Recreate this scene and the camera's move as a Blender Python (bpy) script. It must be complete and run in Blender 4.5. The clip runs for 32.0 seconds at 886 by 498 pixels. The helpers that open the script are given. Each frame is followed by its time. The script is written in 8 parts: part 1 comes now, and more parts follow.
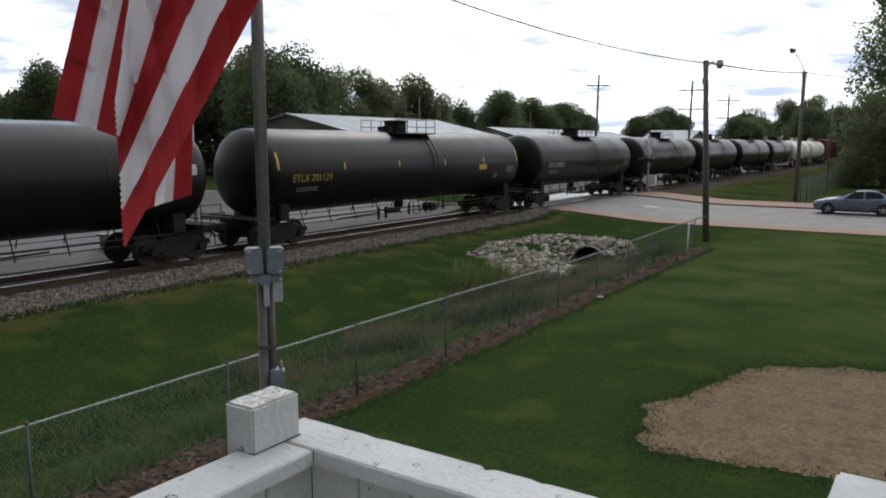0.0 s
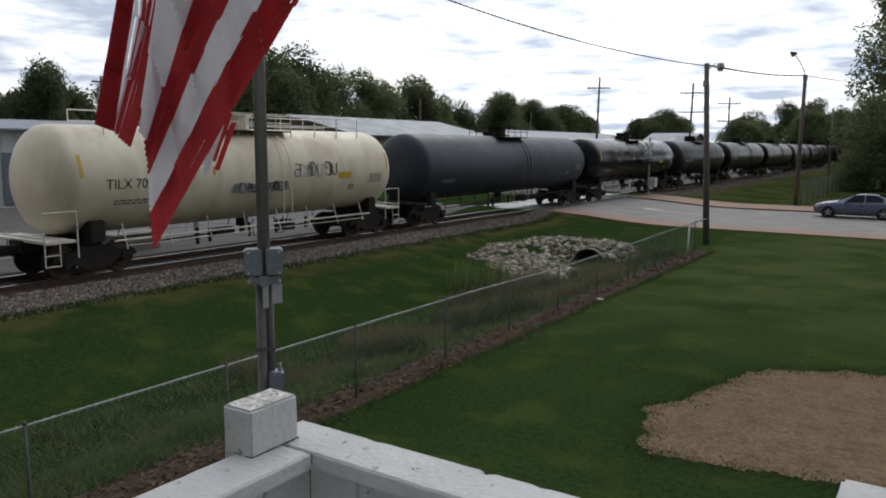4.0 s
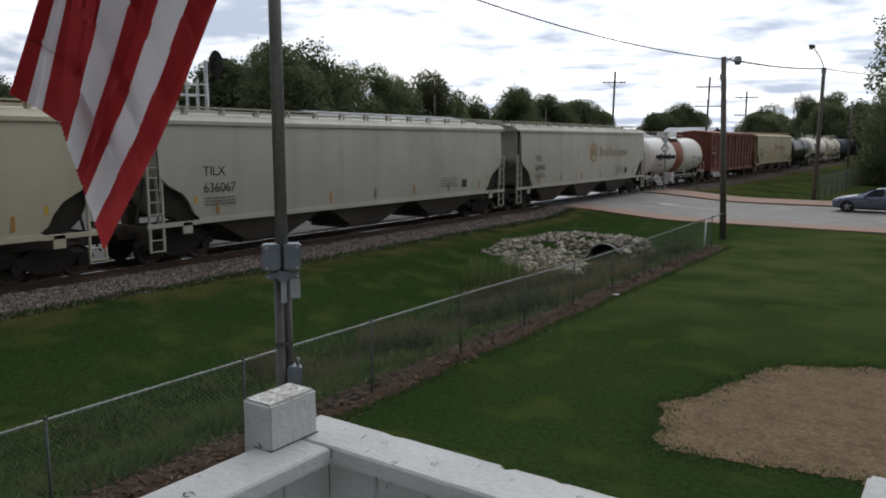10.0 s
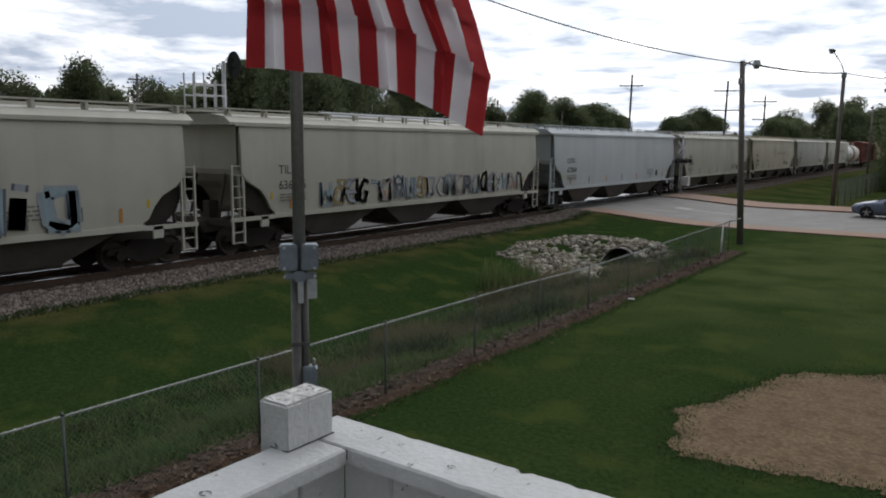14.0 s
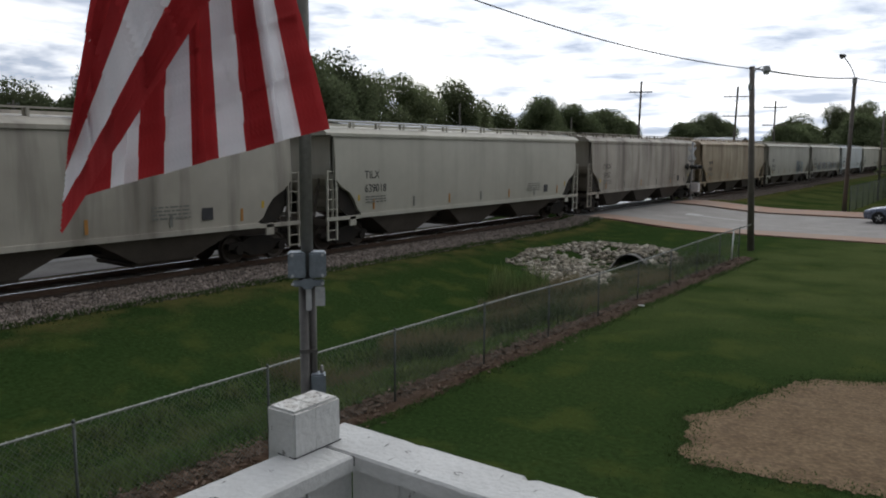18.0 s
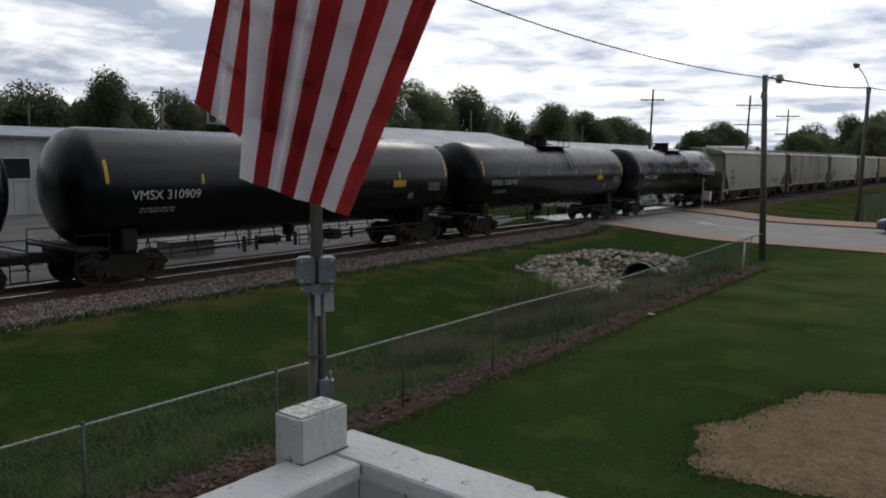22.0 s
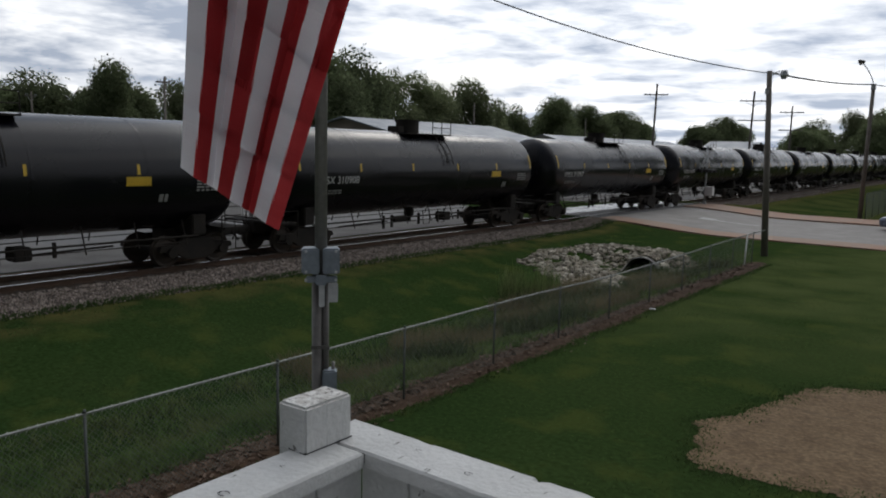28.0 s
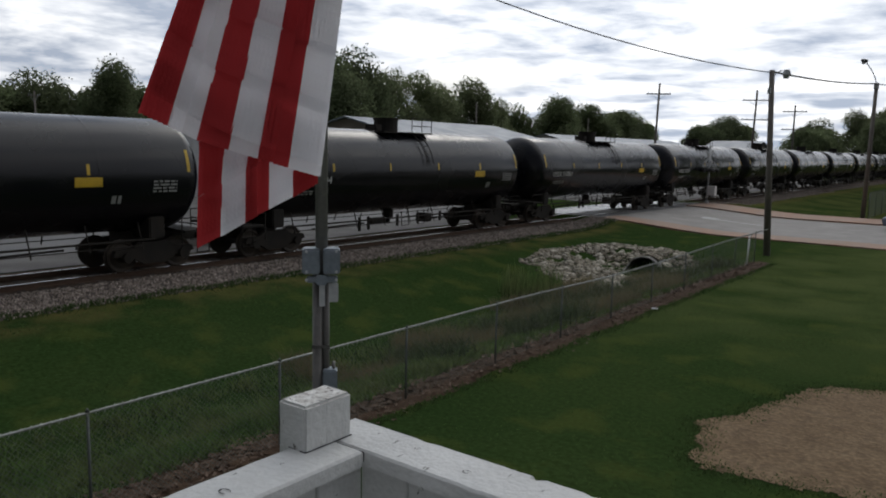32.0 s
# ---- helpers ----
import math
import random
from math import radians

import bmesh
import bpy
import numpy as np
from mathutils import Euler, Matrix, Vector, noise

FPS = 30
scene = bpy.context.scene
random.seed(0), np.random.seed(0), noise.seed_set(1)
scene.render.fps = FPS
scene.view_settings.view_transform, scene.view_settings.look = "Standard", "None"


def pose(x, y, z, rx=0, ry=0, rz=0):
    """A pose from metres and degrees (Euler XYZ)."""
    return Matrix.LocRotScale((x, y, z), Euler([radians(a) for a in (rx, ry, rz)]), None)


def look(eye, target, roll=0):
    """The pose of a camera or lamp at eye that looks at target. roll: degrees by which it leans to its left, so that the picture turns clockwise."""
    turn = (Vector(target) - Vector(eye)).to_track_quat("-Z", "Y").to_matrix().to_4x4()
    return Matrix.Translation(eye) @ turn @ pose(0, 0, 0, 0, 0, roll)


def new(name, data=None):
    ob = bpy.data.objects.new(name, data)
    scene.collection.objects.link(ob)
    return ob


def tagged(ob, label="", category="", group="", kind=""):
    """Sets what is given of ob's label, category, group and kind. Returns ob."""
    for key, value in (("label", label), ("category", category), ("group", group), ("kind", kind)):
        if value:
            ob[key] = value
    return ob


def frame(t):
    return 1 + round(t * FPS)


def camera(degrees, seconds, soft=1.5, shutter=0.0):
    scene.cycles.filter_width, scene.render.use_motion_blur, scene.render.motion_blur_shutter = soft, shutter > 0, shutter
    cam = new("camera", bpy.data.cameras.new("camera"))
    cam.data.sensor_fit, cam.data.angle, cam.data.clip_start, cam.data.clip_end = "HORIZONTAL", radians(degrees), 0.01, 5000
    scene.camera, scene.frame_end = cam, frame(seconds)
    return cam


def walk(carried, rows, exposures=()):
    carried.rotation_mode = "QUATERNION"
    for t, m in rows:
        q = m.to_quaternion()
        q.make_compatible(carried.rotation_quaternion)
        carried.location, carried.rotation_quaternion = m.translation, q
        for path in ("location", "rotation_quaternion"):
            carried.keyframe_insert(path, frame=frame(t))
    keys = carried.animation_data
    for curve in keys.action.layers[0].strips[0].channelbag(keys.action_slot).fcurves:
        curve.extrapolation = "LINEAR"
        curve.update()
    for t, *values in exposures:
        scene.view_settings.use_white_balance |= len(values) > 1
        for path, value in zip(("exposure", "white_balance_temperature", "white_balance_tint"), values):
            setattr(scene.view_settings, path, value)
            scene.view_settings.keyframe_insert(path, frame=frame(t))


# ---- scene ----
# the camera: one hand-held stand on the deck, turning a little
CAM_ROWS = [
    (0, -0.0006, -0.0008, 4.2000, 33.582, -7.940, -0.037),
    (0.5, -0.0011, 0.0040, 4.1996, 33.517, -7.828, 0.084),
    (1, -0.0008, 0.0027, 4.1971, 33.322, -8.059, 0.119),
    (1.5, -0.0044, 0.0137, 4.1994, 33.031, -8.181, -0.096),
    (2, -0.0051, 0.0143, 4.2012, 32.714, -8.133, -0.135),
    (2.5, -0.0002, 0.0136, 4.2001, 32.644, -8.188, -0.144),
    (4.5, -0.0179, 0.0131, 4.1967, 34.013, -7.725, -0.397),
    (5, -0.0259, 0.0131, 4.1925, 34.428, -7.854, -0.517),
    (5.5, -0.0403, 0.0162, 4.1868, 35.769, -8.607, -0.610),
    (6, -0.0459, 0.0216, 4.1842, 37.550, -9.388, -0.549),
    (6.5, -0.0363, 0.0312, 4.1855, 37.170, -10.255, -0.438),
    (7, -0.0258, 0.0310, 4.1895, 36.157, -10.246, -0.148),
    (7.5, -0.0218, 0.0216, 4.1932, 35.265, -9.007, -0.002),
    (8, -0.0194, 0.0156, 4.1914, 35.384, -8.501, 0.079),
    (8.5, -0.0135, 0.0074, 4.1950, 35.356, -8.271, 0.071),
    (9, -0.0143, 0.0062, 4.1947, 35.299, -8.173, 0.168),
    (9.5, -0.0183, 0.0104, 4.1950, 35.134, -8.204, 0.169),
    (10, -0.0227, 0.0117, 4.1947, 34.717, -8.148, -0.042),
    (10.5, -0.0265, 0.0142, 4.1949, 34.536, -8.135, -0.262),
    (11, -0.0294, 0.0148, 4.1928, 34.633, -8.034, -0.451),
    (11.5, -0.0258, 0.0104, 4.1927, 34.844, -7.954, -0.589),
    (12, -0.0231, 0.0132, 4.1929, 34.847, -7.970, -0.645),
    (12.5, -0.0261, 0.0185, 4.1926, 34.631, -7.822, -0.579),
    (13, -0.0230, 0.0118, 4.1959, 34.772, -7.692, -0.596),
    (13.5, -0.0279, 0.0145, 4.1915, 35.264, -7.842, -0.489),
    (14, -0.0337, 0.0111, 4.1931, 35.894, -7.989, -0.484),
    (14.5, -0.0350, 0.0128, 4.1901, 36.747, -8.039, -0.410),
    (16.5, -0.0233, 0.0079, 4.1955, 37.132, -7.390, -0.445),
    (17, -0.0209, 0.0072, 4.1954, 36.847, -7.273, -0.406),
    (17.5, -0.0245, 0.0124, 4.1941, 36.588, -7.412, -0.247),
    (18, -0.0233, 0.0101, 4.1946, 36.592, -7.464, -0.233),
    (18.5, -0.0260, 0.0106, 4.1946, 36.632, -7.322, -0.336),
    (19, -0.0308, 0.0121, 4.1968, 36.767, -7.261, -0.541),
    (19.5, -0.0304, 0.0151, 4.1968, 36.871, -7.070, -0.600),
    (20, -0.0301, 0.0150, 4.1951, 36.893, -6.979, -0.602),
    (20.5, -0.0307, 0.0159, 4.1947, 37.012, -7.042, -0.546),
    (21, -0.0305, 0.0140, 4.1948, 37.253, -7.085, -0.540),
    (21.5, -0.0298, 0.0144, 4.1959, 37.344, -7.151, -0.660),
    (22, -0.0294, 0.0180, 4.1962, 37.405, -7.014, -0.745),
    (22.5, -0.0266, 0.0155, 4.1974, 37.482, -6.819, -0.905),
    (23, -0.0319, 0.0173, 4.1945, 37.592, -6.773, -0.789),
    (23.5, -0.0329, 0.0181, 4.1935, 37.620, -6.764, -0.759),
    (24, -0.0301, 0.0170, 4.1960, 37.517, -6.714, -0.808),
    (24.5, -0.0221, 0.0100, 4.1995, 37.452, -6.562, -0.867),
    (25, -0.0179, 0.0056, 4.2006, 37.525, -6.512, -0.952),
    (25.5, -0.0203, 0.0047, 4.1988, 37.537, -6.604, -0.870),
    (27.5, -0.0368, 0.0043, 4.1951, 37.598, -7.471, -1.272),
    (28, -0.0327, 0.0083, 4.1939, 37.603, -7.562, -1.322),
    (28.5, -0.0255, 0.0056, 4.1953, 37.789, -7.717, -1.196),
    (29, -0.0153, 0.0024, 4.1968, 37.944, -7.735, -0.998),
    (29.5, -0.0169, 0.0008, 4.1937, 38.167, -7.782, -0.940),
    (30, -0.0208, 0.0045, 4.1956, 38.031, -7.885, -0.900),
    (30.5, -0.0239, 0.0021, 4.1986, 37.967, -7.782, -1.259),
    (31, -0.0205, 0.0026, 4.1968, 37.814, -7.701, -1.337),
    (31.5, -0.0213, 0.0052, 4.1949, 37.727, -7.611, -1.239),
    (32, -0.0146, 0.0007, 4.1986, 37.784, -7.603, -1.286),
]
cam = camera(61.0, 32.0, soft=1.9)
walk(cam, [(t, pose(x, y, z, 90 + pitch, roll, yaw)) for t, x, y, z, yaw, pitch, roll in CAM_ROWS],
     exposures=[(0, -0.5), (2.5, -0.58), (4.5, -0.85), (5.5, -1.0), (6, -1.05), (6.5, -0.85), (7, -0.45), (7.6, -0.52), (8, -0.6), (9, -0.80), (14.5, -0.80), (17, -0.75), (18, -0.80), (19, -1.15), (20, -1.10), (25, -1.05), (29, -1.05), (32, -1.05)])

# ---- light: a bright broken overcast, the sun behind cloud ahead of the camera ----
SUN_AZ, SUN_EL = radians(-24), radians(36)
world = bpy.data.worlds.new("sky")
scene.world = world
world.use_nodes = True
wn, wl = world.node_tree.nodes, world.node_tree.links
wn.clear()


def wnode(kind, **kw):
    n = wn.new(kind)
    for k, v in kw.items():
        n.inputs[k].default_value = v
    return n


def wmath(op, a, b=None, clamp=False):
    n = wn.new("ShaderNodeMath")
    n.operation, n.use_clamp = op, clamp
    for i, v in enumerate((a, b)):
        if v is None:
            continue
        if isinstance(v, (int, float)):
            n.inputs[i].default_value = v
        else:
            wl.new(v, n.inputs[i])
    return n.outputs[0]


def wmix(fac, a, b):
    n = wn.new("ShaderNodeMix")
    n.data_type = "RGBA"
    for i, v in ((0, fac), (6, a), (7, b)):
        if isinstance(v, (int, float)):
            n.inputs[i].default_value = v
        elif isinstance(v, tuple):
            n.inputs[i].default_value = v
        else:
            wl.new(v, n.inputs[i])
    return n.outputs[2]


sky = wn.new("ShaderNodeTexSky")
sky.sky_type, sky.sun_disc = "NISHITA", False
sky.sun_elevation, sky.sun_rotation = SUN_EL, SUN_AZ
coord = wn.new("ShaderNodeTexCoord")
sep = wn.new("ShaderNodeSeparateXYZ")
wl.new(coord.outputs["Generated"], sep.inputs[0])
zc = wmath("ADD", wmath("MAXIMUM", sep.outputs[2], 0.0), 0.10)
comb = wn.new("ShaderNodeCombineXYZ")
wl.new(wmath("DIVIDE", sep.outputs[0], zc), comb.inputs[0])
wl.new(wmath("DIVIDE", sep.outputs[1], zc), comb.inputs[1])
n1 = wnode("ShaderNodeTexNoise", Scale=1.35, Detail=9.0, Roughness=0.60, Distortion=0.2)
n2 = wnode("ShaderNodeTexNoise", Scale=0.33, Detail=3.0, Roughness=0.5)
for n in (n1, n2):
    wl.new(comb.outputs[0], n.inputs["Vector"])
# cloud bases: grey where thick, near white where thin
thick = wn.new("ShaderNodeMapRange")
wl.new(wmath("ADD", wmath("MULTIPLY", n1.outputs[0], 0.62), wmath("MULTIPLY", n2.outputs[0], 0.38)), thick.inputs[0])
for i, v in ((1, 0.39), (2, 0.57), (3, 0.0), (4, 1.0)):
    thick.inputs[i].default_value = v
# brighter toward the veiled sun
sunv = wn.new("ShaderNodeVectorMath")
sunv.operation = "DOT_PRODUCT"
wl.new(coord.outputs["Generated"], sunv.inputs[0])
sunv.inputs[1].default_value = (math.sin(SUN_AZ) * math.cos(SUN_EL), math.cos(SUN_AZ) * math.cos(SUN_EL), math.sin(SUN_EL))
glow = wn.new("ShaderNodeMapRange")
wl.new(sunv.outputs["Value"], glow.inputs[0])
for i, v in ((1, -0.20), (2, 0.95), (3, 0.42), (4, 3.10)):
    glow.inputs[i].default_value = v
cloud = wmix(thick.outputs[0], (1.12, 1.12, 1.12, 1), (0.34, 0.39, 0.48, 1))
lit = wn.new("ShaderNodeMix")
lit.data_type, lit.blend_type = "RGBA", "MULTIPLY"
lit.inputs[0].default_value = 1.0
wl.new(cloud, lit.inputs[6])
wl.new(glow.outputs[0], lit.inputs[7])
# gaps of clear sky between the clouds
hole = wn.new("ShaderNodeMapRange")
wl.new(n2.outputs[0], hole.inputs[0])
for i, v in ((1, 0.30), (2, 0.40), (3, 0.65), (4, 0.0)):
    hole.inputs[i].default_value = v
bg_sky = wnode("ShaderNodeBackground", Strength=0.09)
wl.new(sky.outputs[0], bg_sky.inputs[0])
bg_cloud = wnode("ShaderNodeBackground", Strength=1.0)
wl.new(lit.outputs[2], bg_cloud.inputs[0])
mixs = wn.new("ShaderNodeMixShader")
wl.new(hole.outputs[0], mixs.inputs[0])
wl.new(bg_cloud.outputs[0], mixs.inputs[1])
wl.new(bg_sky.outputs[0], mixs.inputs[2])
wout = wn.new("ShaderNodeOutputWorld")
wl.new(mixs.outputs[0], wout.inputs[0])

sun = new("sun", bpy.data.lights.new("sun", "SUN"))
sun.data.energy, sun.data.angle, sun.data.color = 0.5, radians(18), (1.0, 0.95, 0.87)
sun.matrix_world = look((0, 0, 0), (-math.sin(SUN_AZ) * math.cos(SUN_EL), -math.cos(SUN_AZ) * math.cos(SUN_EL), -math.sin(SUN_EL)))

# ---- materials ----
MATS = {}


def mat(name, col, rough=0.6, metal=0.0, col2=None, scale=6.0, amount=0.5, bump=0.15, bscale=60.0, fine=0.25, random_tint=0.0, spec=0.5,
        streak=0.0, dirt=None, dirt_amount=0.0, coords="Object"):
    """A surface with colour variation at two scales, fine relief, optional vertical streaks and dirt."""
    if name in MATS:
        return MATS[name]
    m = bpy.data.materials.new(name)
    m.use_nodes = True
    n, l = m.node_tree.nodes, m.node_tree.links
    b = n["Principled BSDF"]
    b.inputs["Roughness"].default_value, b.inputs["Metallic"].default_value = rough, metal
    b.inputs["Specular IOR Level"].default_value = spec
    tc = n.new("ShaderNodeTexCoord")
    src = tc.outputs[coords]

    def noise_node(sc, detail=4.0, vec=None):
        t = n.new("ShaderNodeTexNoise")
        t.inputs["Scale"].default_value, t.inputs["Detail"].default_value = sc, detail
        l.new(vec or src, t.inputs["Vector"])
        return t.outputs[0]

    def ramp(v, lo, hi, out_lo=0.0, out_hi=1.0):
        r = n.new("ShaderNodeMapRange")
        l.new(v, r.inputs[0])
        for i, x in ((1, lo), (2, hi), (3, out_lo), (4, out_hi)):
            r.inputs[i].default_value = x
        return r.outputs[0]

    def mix(f, a, c, blend="MIX"):
        x = n.new("ShaderNodeMix")
        x.data_type, x.blend_type = "RGBA", blend
        for i, v in ((0, f), (6, a), (7, c)):
            if isinstance(v, (int, float)):
                x.inputs[i].default_value = v
            elif isinstance(v, tuple):
                x.inputs[i].default_value = (*v[:3], 1)
            else:
                l.new(v, x.inputs[i])
        return x.outputs[2]

    col2 = col2 or tuple(c * 0.75 for c in col)
    big = noise_node(scale)
    out = mix(ramp(big, 0.5 - 0.25 / max(amount, 0.05) * 0.5, 0.5 + 0.25 / max(amount, 0.05) * 0.5), col, col2)
    small = noise_node(bscale, 6.0)
    out = mix(fine, out, mix(ramp(small, 0.3, 0.7), tuple(c * 0.55 for c in col), tuple(min(1, c * 1.4) for c in col)))
    if streak:
        mp = n.new("ShaderNodeMapping")
        mp.inputs["Scale"].default_value = (0.8, 0.8, 0.07)
        l.new(src, mp.inputs[0])
        out = mix(ramp(noise_node(1.5, 5.0, mp.outputs[0]), 0.48, 0.68, 0.0, streak), out, dirt or (0.10, 0.085, 0.07))
    if dirt and dirt_amount:
        out = mix(ramp(noise_node(scale * 2.7, 6.0), 0.52, 0.66, 0.0, dirt_amount), out, dirt)
    if random_tint:
        oi = n.new("ShaderNodeObjectInfo")
        hs = n.new("ShaderNodeHueSaturation")
        l.new(ramp(oi.outputs["Random"], 0, 1, 1 - random_tint, 1 + random_tint), hs.inputs["Value"])
        l.new(out, hs.inputs["Color"])
        out = hs.outputs[0]
    l.new(out, b.inputs["Base Color"])
    if bump:
        bp = n.new("ShaderNodeBump")
        bp.inputs["Strength"].default_value, bp.inputs["Distance"].default_value = bump, 0.02
        l.new(small, bp.inputs["Height"])
        l.new(bp.outputs[0], b.inputs["Normal"])
    l.new(ramp(big, 0.3, 0.7, max(0, rough - 0.08), min(1, rough + 0.08)), b.inputs["Roughness"])
    MATS[name] = m
    return m


M_GRASS = mat("mown_grass", (0.0220, 0.0415, 0.0125), 0.95, col2=(0.045, 0.064, 0.0210), scale=0.30, amount=0.9, bump=0.9, bscale=11, fine=0.7, spec=0.0,
              dirt=(0.062, 0.076, 0.020), dirt_amount=0.5)
M_WEEDS = mat("weed_blades", (0.082, 0.142, 0.044), 0.8, col2=(0.150, 0.165, 0.072), scale=1.2, amount=0.9, bump=0, spec=0.2)
M_SCRUB = mat("scrub_leaves", (0.056, 0.084, 0.038), 0.85, col2=(0.088, 0.098, 0.054), scale=0.8, amount=1.0, bump=0, spec=0.1)
M_TUFT = mat("grass_tufts", (0.047, 0.082, 0.028), 0.95, col2=(0.078, 0.108, 0.042), scale=0.35, amount=1.0, bump=0, spec=0.0)
M_STRAW = mat("dry_stalks", (0.21, 0.18, 0.105), 0.85, col2=(0.115, 0.10, 0.062), scale=1.0, bump=0, spec=0.2)
M_MULCH = mat("bark_mulch", (0.070, 0.045, 0.029), 0.95, col2=(0.036, 0.025, 0.018), scale=2.5, amount=1, bump=0.9, bscale=22, fine=0.6, spec=0.1)
M_DIRT = mat("infield_dirt", (0.170, 0.119, 0.071), 0.95, col2=(0.116, 0.080, 0.049), scale=1.6, amount=1.0, bump=1.0, bscale=14, fine=0.6, spec=0.1, dirt=(0.08, 0.056, 0.036), dirt_amount=0.5)
M_ROAD = mat("concrete_road", (0.262, 0.247, 0.232), 0.85, col2=(0.215, 0.200, 0.186), scale=0.7, amount=0.8, bump=0.2, bscale=30, dirt=(0.17, 0.165, 0.16), dirt_amount=0.4)
M_BRICKWALK = mat("red_stained_walk", (0.31, 0.175, 0.115), 0.85, col2=(0.28, 0.225, 0.185), scale=0.55, amount=1, bump=0.2, bscale=30)
M_GRAVEL = mat("gravel_lot", (0.105, 0.10, 0.096), 0.9, col2=(0.07, 0.067, 0.063), scale=0.6, amount=0.9, bump=0.5, bscale=20, fine=0.4, spec=0.25)
M_WET = mat("worn_asphalt_lane", (0.095, 0.095, 0.095), 0.75, col2=(0.13, 0.127, 0.123), scale=0.5, amount=0.9, bump=0.15, bscale=20, spec=0.3)
M_DAMP = mat("damp_road", (0.15, 0.15, 0.15), 0.26, col2=(0.10, 0.10, 0.10), scale=0.9, amount=1.0, bump=0.05, bscale=8, spec=0.6)
M_BALLAST = mat("ballast_bed", (0.085, 0.064, 0.050), 0.95, col2=(0.035, 0.027, 0.022), scale=9, amount=1.0, bump=1.0, bscale=16, fine=0.7, spec=0.15)
M_BSTONE = mat("ballast_stone", (0.235, 0.198, 0.172), 0.9, col2=(0.105, 0.084, 0.070), scale=5, amount=1, bump=0.3, bscale=30)
M_ROCK = mat("riprap_limestone", (0.42, 0.385, 0.315), 0.9, col2=(0.20, 0.18, 0.14), scale=3, amount=0.9, bump=0.7, bscale=14, random_tint=0.35)
M_TIE = mat("creosoted_tie", (0.075, 0.058, 0.045), 0.9, col2=(0.045, 0.037, 0.03), scale=4, bump=0.5, bscale=30, random_tint=0.25)
M_RAIL = mat("rusty_rail_web", (0.10, 0.062, 0.042), 0.7, 0.4, scale=3)
M_RAILTOP = mat("polished_rail_head", (0.55, 0.55, 0.56), 0.28, 1.0, scale=3, bump=0)
M_WHITE = mat("white_painted_wood", (0.53, 0.535, 0.53), 0.6, col2=(0.45, 0.455, 0.45), scale=4, amount=0.8, bump=0.3, bscale=55, fine=0.10, dirt=(0.16, 0.155, 0.15), dirt_amount=0.0)
M_PEEL = mat("peeling_white_paint", (0.66, 0.66, 0.64), 0.7, col2=(0.42, 0.40, 0.37), scale=26, amount=1, bump=0.7, bscale=60, fine=0.2, dirt=(0.20, 0.18, 0.16), dirt_amount=0.75)
M_CRACK = mat("dark_joint", (0.05, 0.05, 0.05), 0.9, bump=0)
M_GALV = mat("galvanised_pipe", (0.215, 0.21, 0.195), 0.55, 0.45, col2=(0.16, 0.155, 0.145), scale=8, bump=0.1)
M_BOX = mat("grey_conduit_box", (0.165, 0.195, 0.225), 0.5, 0.15, scale=9, bump=0.1)
M_DARKPIPE = mat("weathered_conduit", (0.105, 0.10, 0.095), 0.6, 0.3, scale=9, bump=0.1)
M_FPOST = mat("dull_fence_post", (0.085, 0.095, 0.09), 0.65, 0.2, scale=6, bump=0.1)
M_FENCE = mat("galvanised_fence", (0.37, 0.38, 0.36), 0.6, 0.2, col2=(0.17, 0.175, 0.16), scale=9, bump=0.1)
M_WIRE = mat("fence_wire", (0.145, 0.16, 0.14), 0.65, 0.2, bump=0)
M_POLE = mat("weathered_pole_wood", (0.185, 0.165, 0.145), 0.9, col2=(0.125, 0.110, 0.098), scale=3, bump=0.6, bscale=40, streak=0.5, dirt=(0.05, 0.043, 0.038))
M_CABLE = mat("black_cable", (0.02, 0.02, 0.022), 0.6, bump=0)
M_LAMPGLASS = mat("lamp_glass", (0.45, 0.47, 0.48), 0.25, bump=0)
M_STEELGREY = mat("grey_steel", (0.42, 0.43, 0.44), 0.5, 0.4, scale=6, bump=0.1)
M_SIGNWHITE = mat("white_sign", (0.72, 0.72, 0.72), 0.5, bump=0)
M_BLACK = mat("matt_black", (0.02, 0.02, 0.02), 0.6, bump=0)
M_LENS = mat("dark_red_lens", (0.08, 0.012, 0.012), 0.2, bump=0)
M_BARK = mat("tree_bark", (0.10, 0.08, 0.06), 0.95, col2=(0.06, 0.05, 0.04), scale=4, bump=0.7, bscale=25)
M_LEAF = mat("leaves", (0.115, 0.145, 0.072), 0.8, col2=(0.155, 0.180, 0.098), scale=0.3, amount=1.0, bump=0, spec=0.2, random_tint=0.25)
M_LEAFY = mat("leaves_light", (0.142, 0.170, 0.088), 0.8, col2=(0.178, 0.198, 0.112), scale=0.3, amount=1.0, bump=0, spec=0.2, random_tint=0.22)
def shade_islands(m, lo, hi):
    """Each joined piece takes its own shade."""
    n, l = m.node_tree.nodes, m.node_tree.links
    g, r, hs = n.new("ShaderNodeNewGeometry"), n.new("ShaderNodeMapRange"), n.new("ShaderNodeHueSaturation")
    b = n["Principled BSDF"]
    src = b.inputs["Base Color"].links[0].from_socket
    l.new(g.outputs["Random Per Island"], r.inputs[0])
    r.inputs[3].default_value, r.inputs[4].default_value = lo, hi
    l.new(r.outputs[0], hs.inputs["Value"])
    l.new(src, hs.inputs["Color"])
    l.new(hs.outputs[0], b.inputs["Base Color"])


